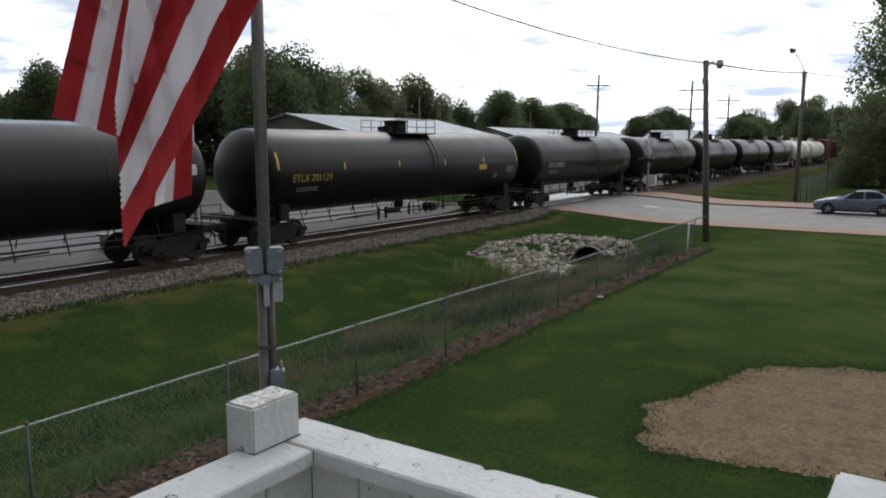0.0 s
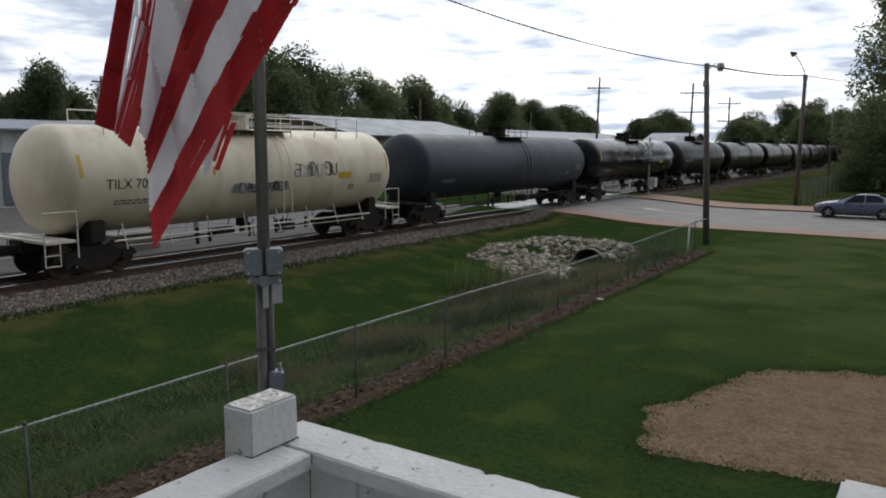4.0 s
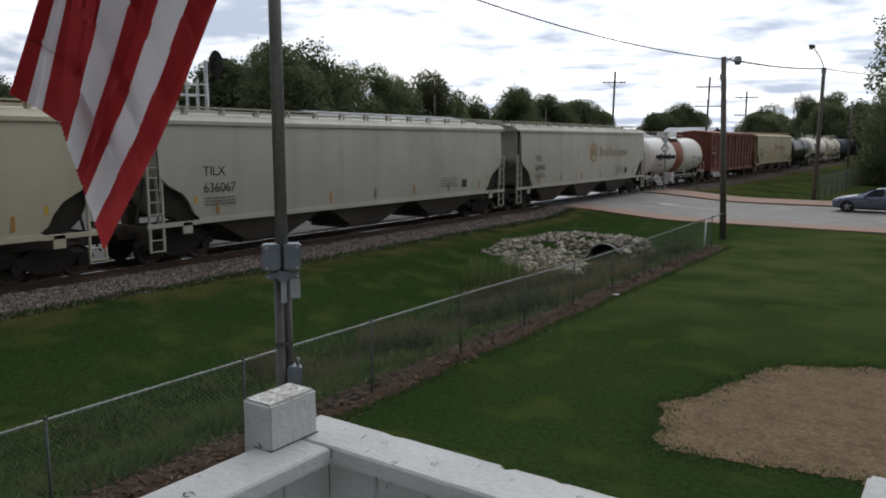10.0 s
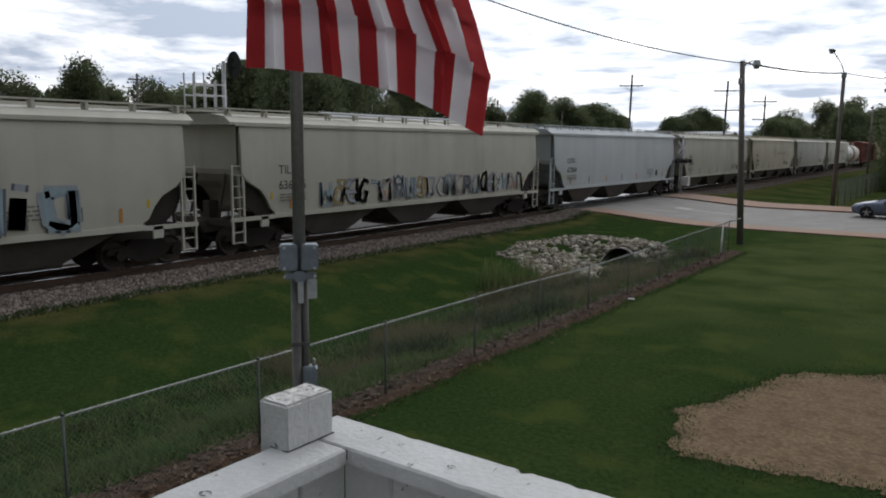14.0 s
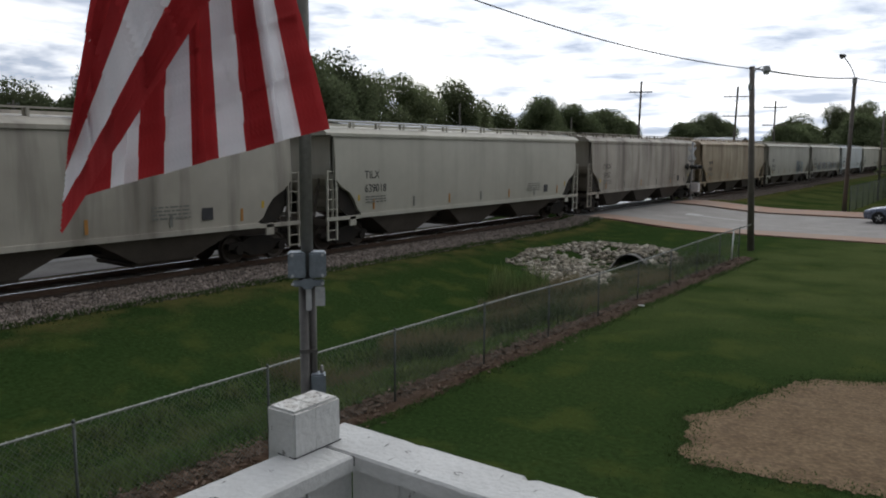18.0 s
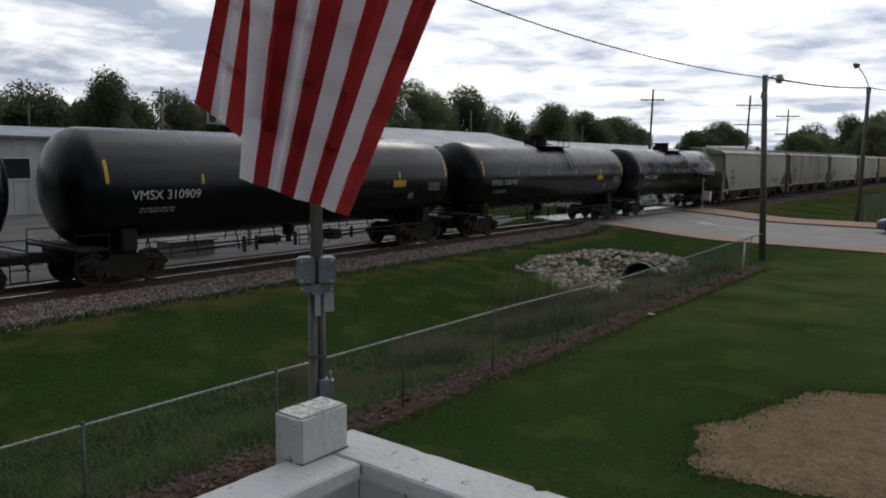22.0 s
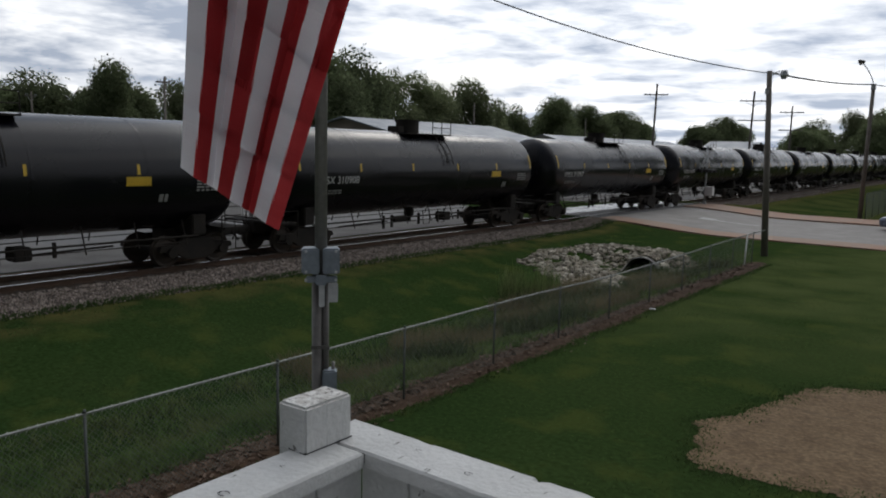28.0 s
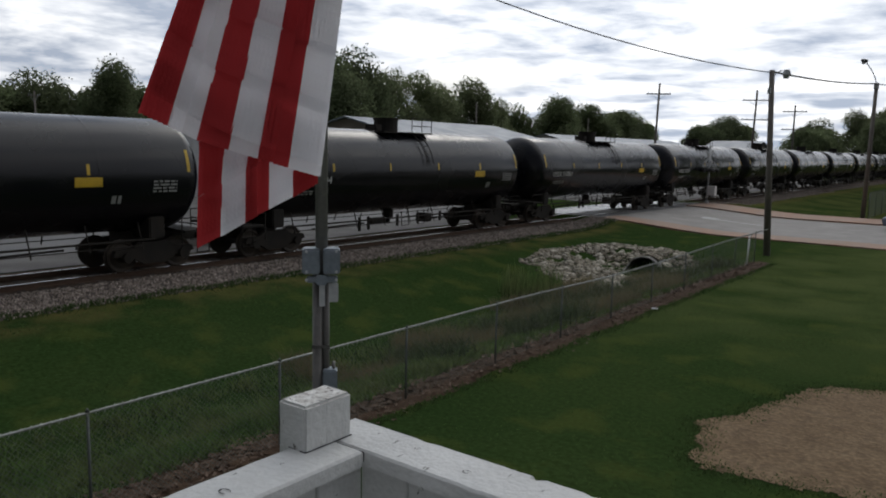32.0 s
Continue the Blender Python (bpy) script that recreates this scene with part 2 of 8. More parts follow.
def fleck(m, scale, lo, hi, colour, stretch=(1, 1, 1)):
    """Small dark flecks where the paint has come off."""
    n, l = m.node_tree.nodes, m.node_tree.links
    b = n["Principled BSDF"]
    src = b.inputs["Base Color"].links[0].from_socket
    tc, mp, t, r, x = n.new("ShaderNodeTexCoord"), n.new("ShaderNodeMapping"), n.new("ShaderNodeTexNoise"), n.new("ShaderNodeMapRange"), n.new("ShaderNodeMix")
    mp.inputs["Scale"].default_value = stretch
    l.new(tc.outputs["Object"], mp.inputs[0])
    l.new(mp.outputs[0], t.inputs["Vector"])
    t.inputs["Scale"].default_value, t.inputs["Detail"].default_value = scale, 5.0
    l.new(t.outputs[0], r.inputs[0])
    r.inputs[1].default_value, r.inputs[2].default_value = lo, hi
    x.data_type = "RGBA"
    l.new(r.outputs[0], x.inputs[0])
    l.new(src, x.inputs[6])
    x.inputs[7].default_value = (*colour, 1)
    l.new(x.outputs[2], b.inputs["Base Color"])


def worn_band(m, axis, rise, fall, colour, amount, scale, lo=0.35, hi=0.65, across=(-900, -899)):
    """A patch of drier, shorter growth between two places along an axis, with a ragged edge."""
    n, l = m.node_tree.nodes, m.node_tree.links
    b = n["Principled BSDF"]
    src = b.inputs["Base Color"].links[0].from_socket
    tc, sx, t = n.new("ShaderNodeTexCoord"), n.new("ShaderNodeSeparateXYZ"), n.new("ShaderNodeTexNoise")
    l.new(tc.outputs["Object"], sx.inputs[0])
    l.new(tc.outputs["Object"], t.inputs["Vector"])
    t.inputs["Scale"].default_value, t.inputs["Detail"].default_value = scale, 6.0
    val = None
    for ax_, lo_, hi_, o0, o1 in ((axis, *rise, 0.0, 1.0), (axis, *fall, 1.0, 0.0), (0, *across, 0.0, 1.0)):
        r = n.new("ShaderNodeMapRange")
        r.interpolation_type = "SMOOTHSTEP"
        l.new(sx.outputs[ax_], r.inputs[0])
        for i, v in ((1, lo_), (2, hi_), (3, o0), (4, o1)):
            r.inputs[i].default_value = v
        if val is None:
            val = r.outputs[0]
        else:
            k = n.new("ShaderNodeMath")
            k.operation = "MULTIPLY"
            l.new(val, k.inputs[0])
            l.new(r.outputs[0], k.inputs[1])
            val = k.outputs[0]
    rag = n.new("ShaderNodeMapRange")
    l.new(t.outputs[0], rag.inputs[0])
    for i, v in ((1, lo), (2, hi), (3, 0.0), (4, amount)):
        rag.inputs[i].default_value = v
    k = n.new("ShaderNodeMath")
    k.operation = "MULTIPLY"
    l.new(val, k.inputs[0])
    l.new(rag.outputs[0], k.inputs[1])
    x = n.new("ShaderNodeMix")
    x.data_type = "RGBA"
    l.new(k.outputs[0], x.inputs[0])
    l.new(src, x.inputs[6])
    x.inputs[7].default_value = (*colour, 1)
    l.new(x.outputs[2], b.inputs["Base Color"])


# paler, drier lawn towards the road; a dry strip at the foot of the ballast
worn_band(M_GRASS, 1, (10, 26), (38, 42), (0.080, 0.097, 0.036), 0.7, 0.35, 0.28, 0.60, across=(-9.0, -7.0))
worn_band(M_GRASS, 1, (56, 60), (300, 400), (0.080, 0.086, 0.030), 0.75, 0.2)
worn_band(M_GRASS, 0, (-19.0, -18.3), (-17.6, -16.4), (0.105, 0.090, 0.034), 0.8, 0.9)
M_RUBBLE = mat("riprap_rubble", (0.30, 0.265, 0.205), 0.9, col2=(0.16, 0.14, 0.105), scale=3, amount=0.9, bump=0.5, bscale=14)
M_PAINTWORN = mat("worn_road_paint", (0.46, 0.46, 0.45), 0.8, col2=(0.30, 0.30, 0.29), scale=2.5, amount=1, bump=0)
shade_islands(M_RUBBLE, 0.3, 1.45)
shade_islands(M_BSTONE, 0.35, 1.9)
shade_islands(M_WEEDS, 0.6, 1.5)
shade_islands(M_LEAF, 0.7, 1.35)
shade_islands(M_LEAFY, 0.7, 1.35)
fleck(M_WHITE, 34, 0.70, 0.74, (0.09, 0.085, 0.08), (1, 0.35, 1))
fleck(M_PEEL, 70, 0.60, 0.66, (0.08, 0.075, 0.07))
shade_islands(M_TUFT, 0.75, 1.4)
shade_islands(M_SCRUB, 0.5, 1.5)
for m_ in (M_LEAF, M_LEAFY, M_WEEDS, M_TUFT, M_SCRUB, M_STRAW):
    n_, l_ = m_.node_tree.nodes, m_.node_tree.links
    tr_ = n_.new("ShaderNodeBsdfTranslucent")
    l_.new(n_["Principled BSDF"].inputs["Base Color"].links[0].from_socket, tr_.inputs[0])
    mx_ = n_.new("ShaderNodeMixShader")
    mx_.inputs[0].default_value = 0.55
    l_.new(n_["Principled BSDF"].outputs[0], mx_.inputs[1])
    l_.new(tr_.outputs[0], mx_.inputs[2])
    l_.new(mx_.outputs[0], n_["Material Output"].inputs[0])
M_METALROOF = mat("pale_metal_roof", (0.24, 0.27, 0.31), 0.55, 0.1, scale=0.5, bump=0.1, bscale=10)
M_METALWALL = mat("white_metal_siding", (0.55, 0.56, 0.58), 0.6, 0.0, scale=0.5, bump=0.1, bscale=10, streak=0.25)
M_TANWALL = mat("brown_gable_wall", (0.24, 0.20, 0.165), 0.7, scale=0.6, bump=0.1)
M_GLASSDARK = mat("dark_window_glass", (0.03, 0.035, 0.04), 0.08, bump=0)
M_CULV = mat("corrugated_culvert", (0.22, 0.215, 0.20), 0.55, 0.4, scale=4, bump=0.3)

# ---- building helpers ----


def thing(name, m=None, label="", category="", group="", kind=""):
    ob = new(name)
    ob.empty_display_size = 0.2
    if m is not None:
        ob.matrix_basis = m
    return tagged(ob, label, category, group, kind)


def mesh_of(bm, name, material, smooth=False):
    me = bpy.data.meshes.new(name)
    bm.normal_update()
    bm.to_mesh(me)
    bm.free()
    me.materials.append(material)
    if smooth:
        for p in me.polygons:
            p.use_smooth = True
    return me


def part(name, bm, material, parent=None, label="", smooth=False, m=None):
    ob = new(name, bm if isinstance(bm, bpy.types.Mesh) else mesh_of(bm, name, material, smooth))
    ob.parent = parent
    if m is not None:
        ob.matrix_basis = m
    return tagged(ob, label)


def BM():
    return bmesh.new()


def box(bm, x0, x1, y0, y1, z0, z1, bevel=0.0):
    r = bmesh.ops.create_cube(bm, size=1.0, matrix=Matrix.LocRotScale(((x0 + x1) / 2, (y0 + y1) / 2, (z0 + z1) / 2), None, (abs(x1 - x0), abs(y1 - y0), abs(z1 - z0))))
    if bevel:
        es = list({e for v in r["verts"] for e in v.link_edges})
        bmesh.ops.bevel(bm, geom=es, offset=bevel, segments=2, affect="EDGES")
    return bm


def slab(bm, m, sx, sy, sz, bevel=0.0):
    r = bmesh.ops.create_cube(bm, size=1.0, matrix=m @ Matrix.Diagonal((sx, sy, sz, 1)))
    if bevel:
        es = list({e for v in r["verts"] for e in v.link_edges})
        bmesh.ops.bevel(bm, geom=es, offset=bevel, segments=1, affect="EDGES")
    return bm


def cyl(bm, p0, p1, r, n=10, r2=None, caps=True):
    p0, p1 = Vector(p0), Vector(p1)
    d = p1 - p0
    m = Matrix.Translation((p0 + p1) / 2) @ d.to_track_quat("Z", "Y").to_matrix().to_4x4()
    bmesh.ops.create_cone(bm, cap_ends=caps, segments=n, radius1=r, radius2=r if r2 is None else r2, depth=d.length, matrix=m)
    return bm


def tube(bm, pts, r, n=6):
    """A round bar bent along the points, in one piece."""
    pts = [Vector(p) for p in pts]
    side = None
    rings = []
    for i, p in enumerate(pts):
        d = ((pts[i + 1] - p).normalized() if i + 1 < len(pts) else Vector()) + ((p - pts[i - 1]).normalized() if i else Vector())
        d.normalize()
        if side is None:
            side = d.orthogonal().normalized()
        side = (side - d * side.dot(d)).normalized()
        up = d.cross(side)
        rings.append([bm.verts.new(p + (side * math.cos(2 * math.pi * k / n) + up * math.sin(2 * math.pi * k / n)) * r) for k in range(n)])
    for a, b in zip(rings, rings[1:]):
        for k in range(n):
            bm.faces.new((a[k], a[(k + 1) % n], b[(k + 1) % n], b[k]))
    bm.faces.new(rings[0][::-1])
    bm.faces.new(rings[-1])
    return bm


def prism(bm, outline, y0, y1):
    """A solid of the (x, z) outline drawn out along y."""
    a = [bm.verts.new((x, y0, z)) for x, z in outline]
    b = [bm.verts.new((x, y1, z)) for x, z in outline]
    n = len(outline)
    for i in range(n):
        bm.faces.new((a[i], a[(i + 1) % n], b[(i + 1) % n], b[i]))
    bm.faces.new(a[::-1])
    bm.faces.new(b)
    bmesh.ops.recalc_face_normals(bm, faces=bm.faces[:])
    return bm


def prism_x(bm, outline, x0, x1):
    """A solid of the (y, z) outline drawn out along x."""
    a = [bm.verts.new((x0, y, z)) for y, z in outline]
    b = [bm.verts.new((x1, y, z)) for y, z in outline]
    n = len(outline)
    for i in range(n):
        bm.faces.new((a[i], a[(i + 1) % n], b[(i + 1) % n], b[i]))
    bm.faces.new(a[::-1])
    bm.faces.new(b)
    bmesh.ops.recalc_face_normals(bm, faces=bm.faces[:])
    return bm


def lettering(words, size, material, name="lettering", squeeze=1.0):
    """Flat letters as a mesh, starting at the origin, along +x, up +y."""
    cu = bpy.data.curves.new(name, "FONT")
    cu.body, cu.size, cu.extrude = words, size, 0.002
    ob = bpy.data.objects.new(name, cu)
    scene.collection.objects.link(ob)
    bpy.context.view_layer.update()
    me = bpy.data.meshes.new_from_object(ob.evaluated_get(bpy.context.evaluated_depsgraph_get()))
    bpy.data.objects.remove(ob)
    me.transform(Matrix.Diagonal((squeeze, 1, 1, 1)))
    me.materials.clear()
    me.materials.append(material)
    me.name = name
    return me


def sheet(xs, ys, fz):
    me = bpy.data.meshes.new("sheet")
    vs = [(x, y, fz(x, y)) for y in ys for x in xs]
    w = len(xs)
    fs = [(j * w + i, j * w + i + 1, (j + 1) * w + i + 1, (j + 1) * w + i) for j in range(len(ys) - 1) for i in range(w - 1)]
    me.from_pydata(vs, [], fs)
    for p in me.polygons:
        p.use_smooth = True
    return me


def steps(a, b, d):
    n = max(1, round((b - a) / d))
    return [a + (b - a) * i / n for i in range(n + 1)]


def smooth01(x, a, b):
    t = min(1, max(0, (x - a) / (b - a)))
    return t * t * (3 - 2 * t)


# ---- the lie of the land ----
TRACK_X, RAIL_Z = -21.12, 0.47


def ground_z(x, y):
    # ditch between the fence and the track bed, closed by the road's bank
    ditch = smooth01(-x, 8.3, 11.0) * (1 - smooth01(-x, 12.0, 17.8))
    ditch *= (1 - smooth01(y, 29.0, 31.2)) if y < 45 else 0.5 * smooth01(y, 62, 70)
    z = -0.75 * ditch
    # rise towards the tracks and the crossing
    z += 0.12 * smooth01(-x, 15.0, 19.0)
    road = smooth01(y, 36.0, 40.0) * (1 - smooth01(y, 60.5, 66.0))
    z += (0.33 * smooth01(-x, 12.0, 19.2)) * road
    z += 0.03 * noise.noise((x * 0.35, y * 0.35, 0)) * (1 - road)
    return z


GX = [-900, -500, -300, -200, -140, -100, -70, -50, -40, -34, -30, -27] + steps(-25, -7, 0.75) + steps(-6, 6, 0.75) + [8, 10, 20, 40, 80, 160, 300, 600, 900]
GY = [-900, -500, -250, -120, -60, -30, -20, -12] + steps(-8, 70, 1.5) + [75, 80, 90, 100, 120, 150, 200, 280, 400, 600, 900, 1400]
ground = new("ground", sheet(GX, GY, lambda x, y: ground_z(x, y) - (0.10 if x < -25.5 else 0)))
ground.data.materials.append(M_GRASS)
tagged(ground, "mown green grass with paler worn patches and a shallow ditch", "ground", kind="structure")


def patch(name, xs, ys, lift, material, label, category, fz=None):
    ob = new(name, sheet(xs, ys, fz or (lambda x, y: ground_z(x, y) + lift)))
    ob.data.materials.append(material)
    return tagged(ob, label, category, kind="structure")


# road over the crossing, with its stained edges and footway
def road_z(x, y):
    z = 0.05 + 0.41 * smooth01(-x, 12.0, 19.2)
    return z - (0.30 * smooth01(-x, 24.0, 30.0))


def slab_road(name, x0, x1, y0, y1, lift, material, label, category, thick=0.25):
    xs = steps(x0, x1, 1.0)
    bm = BM()
    top0 = [bm.verts.new((x, y0, road_z(x, y0) + lift)) for x in xs]
    top1 = [bm.verts.new((x, y1, road_z(x, y1) + lift)) for x in xs]
    lo0 = [bm.verts.new((x, y0, road_z(x, y0) + lift - thick)) for x in xs]
    lo1 = [bm.verts.new((x, y1, road_z(x, y1) + lift - thick)) for x in xs]
    for i in range(len(xs) - 1):
        bm.faces.new((top0[i], top0[i + 1], top1[i + 1], top1[i]))
        bm.faces.new((lo0[i], lo0[i + 1], top0[i + 1], top0[i]))
        bm.faces.new((top1[i], top1[i + 1], lo1[i + 1], lo1[i]))
    bm.faces.new((lo0[0], top0[0], top1[0], lo1[0]))
    bm.faces.new((lo1[-1], top1[-1], top0[-1], lo0[-1]))
    ob = part(name, bm, material)
    return tagged(ob, label, category, kind="structure")


slab_road("road", -19.3, 120, 41.8, 53.6, 0.0, M_ROAD, "pale grey worn concrete road leading over the tracks", "road")
slab_road("road_far_side", -60, -23.0, 41.2, 53.6, 0.0, M_DAMP, "damp shining road beyond the tracks", "road")
slab_road("kerb_near", -19.3, 120, 39.7, 41.8, 0.012, M_BRICKWALK, "red-stained concrete edge strip along the road", "kerb")
slab_road("kerb_far", -19.3, 120, 53.6, 54.2, 0.10, M_BRICKWALK, "red-stained concrete kerb along the road", "kerb")
slab_road("pavement", -19.3, 120, 54.2, 58.2, 0.07, M_BRICKWALK, "reddish concrete footway beside the road", "pavement")
slab_road("crossing_panel", -20.25, -19.3, 40.2, 58.0, 0.0, M_WET, "dark worn asphalt panel beside the rail", "crossing panel")
slab_road("crossing_panel_middle", -21.78, -20.47, 40.2, 58.0, 0.0, M_WET, "dark worn asphalt panel between the rails", "crossing panel")
slab_road("crossing_panel_beyond", -23.0, -22.0, 40.2, 58.0, 0.0, M_DAMP, "dark worn asphalt panel beyond the rail", "crossing panel")
# turn arrow, worn white
bm = BM()
for x0, x1, y0, y1 in ((-15.5, -12.4, 47.2, 47.5), (-15.9, -15.0, 46.8, 47.9)):
    xs = steps(x0, x1, 0.5)
    for a, b in zip(xs, xs[1:]):
        bm.faces.new([bm.verts.new((x, y, road_z(x, y) + 0.006)) for x, y in ((a, y0), (b, y0), (b, y1), (a, y1))])
tagged(part("road_marking", bm, M_PAINTWORN), "worn white lane arrow painted on the road", "marking", kind="structure")

# yard and lane beyond the tracks, rising to the crossing
def yard_z(x, y):
    return max(0.17, ground_z(x, y) + 0.05) if not 40.8 < y < 54.0 else min(0.17, road_z(x, y) - 0.06)


patch("gravel_yard", steps(-50, -24.2, 2.15), steps(-60, 30, 6) + steps(31.5, 69, 1.5) + steps(72, 150, 6), 0, M_GRAVEL, "grey wet gravel yard beyond the tracks", "yard", lambda x, y: yard_z(x, y))
patch("lane", [-33.5, -31, -29, -27], steps(-60, 30, 6) + steps(31.5, 40.5, 1.5), 0, M_WET, "smooth wet asphalt lane along the tracks", "lane", lambda x, y: yard_z(x, y) + 0.02)

# bed of bark along the fence, bare infield
xs = steps(-8.45, -7.55, 0.09)
bark = new("mulch_bed", sheet(xs, steps(-12, 31.0, 0.16), lambda x, y: ground_z(x, y) + 0.01 + 0.075 * max(0, 1 - ((x + 8.02 + 0.07 * math.sin(y * 1.7) + 0.15 * noise.noise((0, y * 0.6, 4))) / 0.42) ** 2)
                              + 0.035 * noise.noise((x * 5, y * 5, 3)) - 0.03))
bark.data.materials.append(M_MULCH)
tagged(bark, "strip of brown bark mulch under the fence", "mulch bed", kind="structure")
bm = BM()
rng = random.Random(5)
# outline of the worn patch, corner by corner, roughened between
CORNERS = [(-3.22, 9.75), (-3.72, 11.7), (-3.30, 12.45), (-2.95, 13.9), (-2.75, 14.75), (-2.2, 15.2), (-1.2, 15.7), (0.6, 16.0), (2.6, 15.4), (3.8, 13.6), (3.6, 11.6), (2.0, 10.6), (0.2, 10.35), (-1.4, 10.1)]
ring = []
for (ax, ay), (bx, by) in zip(CORNERS, CORNERS[1:] + CORNERS[:1]):
    k = max(3, int(math.hypot(bx - ax, by - ay) / 0.09))
    for i in range(k):
        x, y = ax + (bx - ax) * i / k, ay + (by - ay) * i / k
        ring.append((x + 0.14 * noise.noise((x * 2.1, y * 2.1, 7)) + 0.07 * noise.noise((x * 8, y * 8, 2)) + rng.uniform(-0.03, 0.03),
                     y + 0.14 * noise.noise((x * 2.1, y * 2.1, 17)) + 0.07 * noise.noise((x * 8, y * 8, 12)) + rng.uniform(-0.03, 0.03)))
INFIELD = list(ring)


def inside(x, y):
    """Whether a place lies within the worn patch."""
    hit = False
    for (ax, ay), (bx, by) in zip(INFIELD, INFIELD[1:] + INFIELD[:1]):
        if (ay > y) != (by > y) and x < ax + (bx - ax) * (y - ay) / (by - ay):
            hit = not hit
    return hit


cell, net = 0.055, {}
for i in range(-76, 78):
    for j in range(0, 132):
        x, y = i * cell, 9.4 + j * cell
        if not inside(x + cell / 2, y + cell / 2):
            continue
        quad = []
        for p, q in ((i, j), (i + 1, j), (i + 1, j + 1), (i, j + 1)):
            if (p, q) not in net:
                u, v = p * cell, 9.4 + q * cell
                net[p, q] = bm.verts.new((u + 0.03 * noise.noise((u * 9, v * 9, 3)), v + 0.03 * noise.noise((u * 9, v * 9, 13)), ground_z(u, v) + 0.011 + 0.005 * noise.noise((u * 3, v * 3, 1))))
            quad.append(net[p, q])
        bm.faces.new(quad)
tagged(part("bare_infield", bm, M_DIRT, smooth=True), "bare tan dirt patch worn into the lawn", "dirt patch", kind="structure")

# ---- track ----
bm = BM()
prism(bm, [(-24.6, 0.0), (-23.2, 0.30), (-19.75, 0.30), (-18.25, 0.05), (-18.25, -0.5), (-24.6, -0.5)], -120, 39.8)
prism(bm, [(-24.6, 0.0), (-23.2, 0.30), (-19.75, 0.30), (-18.25, 0.05), (-18.25, -0.5), (-24.6, -0.5)], 58.2, 1000)
tagged(part("ballast", bm, M_BALLAST), "bank of brownish crushed stone under the track", "ballast", kind="structure")
track = thing("railway_track", None, "railway track with rusty rails on dark timber ties", "track", kind="structure")
RAIL = [(-0.075, -0.17), (0.075, -0.17), (0.07, -0.155), (0.012, -0.14), (0.012, -0.04), (0.036, -0.03), (0.036, -0.004), (-0.036, -0.004), (-0.036, -0.03), (-0.012, -0.04), (-0.012, -0.14), (-0.07, -0.155)]
for sx in (-0.7525, 0.7525):
    bm = prism(BM(), [(TRACK_X + sx + x, RAIL_Z + z) for x, z in RAIL], -120, 1000)
    rail = part("rail", bm, M_RAIL, track)
    part("rail_head", box(BM(), TRACK_X + sx - 0.034, TRACK_X + sx + 0.034, -120, 1000, RAIL_Z - 0.0035, RAIL_Z), M_RAILTOP, rail, "polished steel running surface")
tie_me = mesh_of(box(BM(), -1.3, 1.3, -0.115, 0.115, -0.13, 0.0, 0.012), "tie", M_TIE)
for i in range(290):
    y = -30 + 0.52 * i
    if 39.6 < y < 58.4:
        continue
    part("tie", tie_me, M_TIE, track, m=pose(TRACK_X + rng.uniform(-0.03, 0.03), y, RAIL_Z - 0.155 + rng.uniform(-0.012, 0.004), 0, 0, rng.uniform(-0.8, 0.8)))

# ---- the deck the camera stands on ----
RZ = 3.42
deck = thing("viewing_deck", None, "white-painted wooden deck with a boarded rail", "deck", kind="structure")


def rough_board(bm, x0, x1, y0, y1, z0, z1, bevel, seed):
    box(bm, x0, x1, y0, y1, z0, z1, bevel)
    for v in bm.verts:
        n = noise.noise_vector((v.co * 9) + Vector((seed, 0, 0)))
        v.co += n * 0.0022
    return bm


def cap_board(x0, x1, y0, y1, seed):
    """A long cap board, cut fine so that its edge can be worn."""
    bm = BM()
    nx, ny = max(2, int((x1 - x0) / 0.02)), max(2, int((y1 - y0) / 0.02))
    nx, ny = min(nx, 220), min(ny, 220)
    z1, z0, bev = RZ, RZ - 0.042, 0.006

    def top(x, y):
        e = min(x - x0, x1 - x, y - y0, y1 - y)
        z = z1 - (bev - e if e < bev else 0) + 0.0012 * noise.noise((x * 20, y * 20, seed))
        # chips along the edge
        c = noise.noise((x * 13 + 5, y * 13, seed + 3))
        if e < 0.008 and c > 0.5:
            z -= 0.005 * (c - 0.5) / 0.3
        if seed == 2 and abs(x + 0.87) < 0.016 and y > 1.496:
            z -= 0.022
        return z
    xs = sorted({x0, x0 + bev, x1 - bev, x1, *steps(x0, x1, (x1 - x0) / nx)})
    ys = sorted({y0, y0 + bev, y1 - bev, y1, *steps(y0, y1, (y1 - y0) / ny)})
    g = [[bm.verts.new((x, y, top(x, y))) for x in xs] for y in ys]
    for j in range(len(ys) - 1):
        for i in range(len(xs) - 1):
            bm.faces.new((g[j][i], g[j][i + 1], g[j + 1][i + 1], g[j + 1][i]))
    lo = {}
    ringv = [g[0][i] for i in range(len(xs))] + [g[j][-1] for j in range(1, len(ys))] + [g[-1][i] for i in range(len(xs) - 2, -1, -1)] + [g[j][0] for j in range(len(ys) - 2, 0, -1)]
    low = [bm.verts.new((v.co.x, v.co.y, z0)) for v in ringv]
    n = len(ringv)
    for i in range(n):
        j = (i + 1) % n
        bm.faces.new((ringv[j], ringv[i], low[i], low[j]))
    bm.faces.new(low[::-1])
    bmesh.ops.recalc_face_normals(bm, faces=bm.faces[:])
    return bm


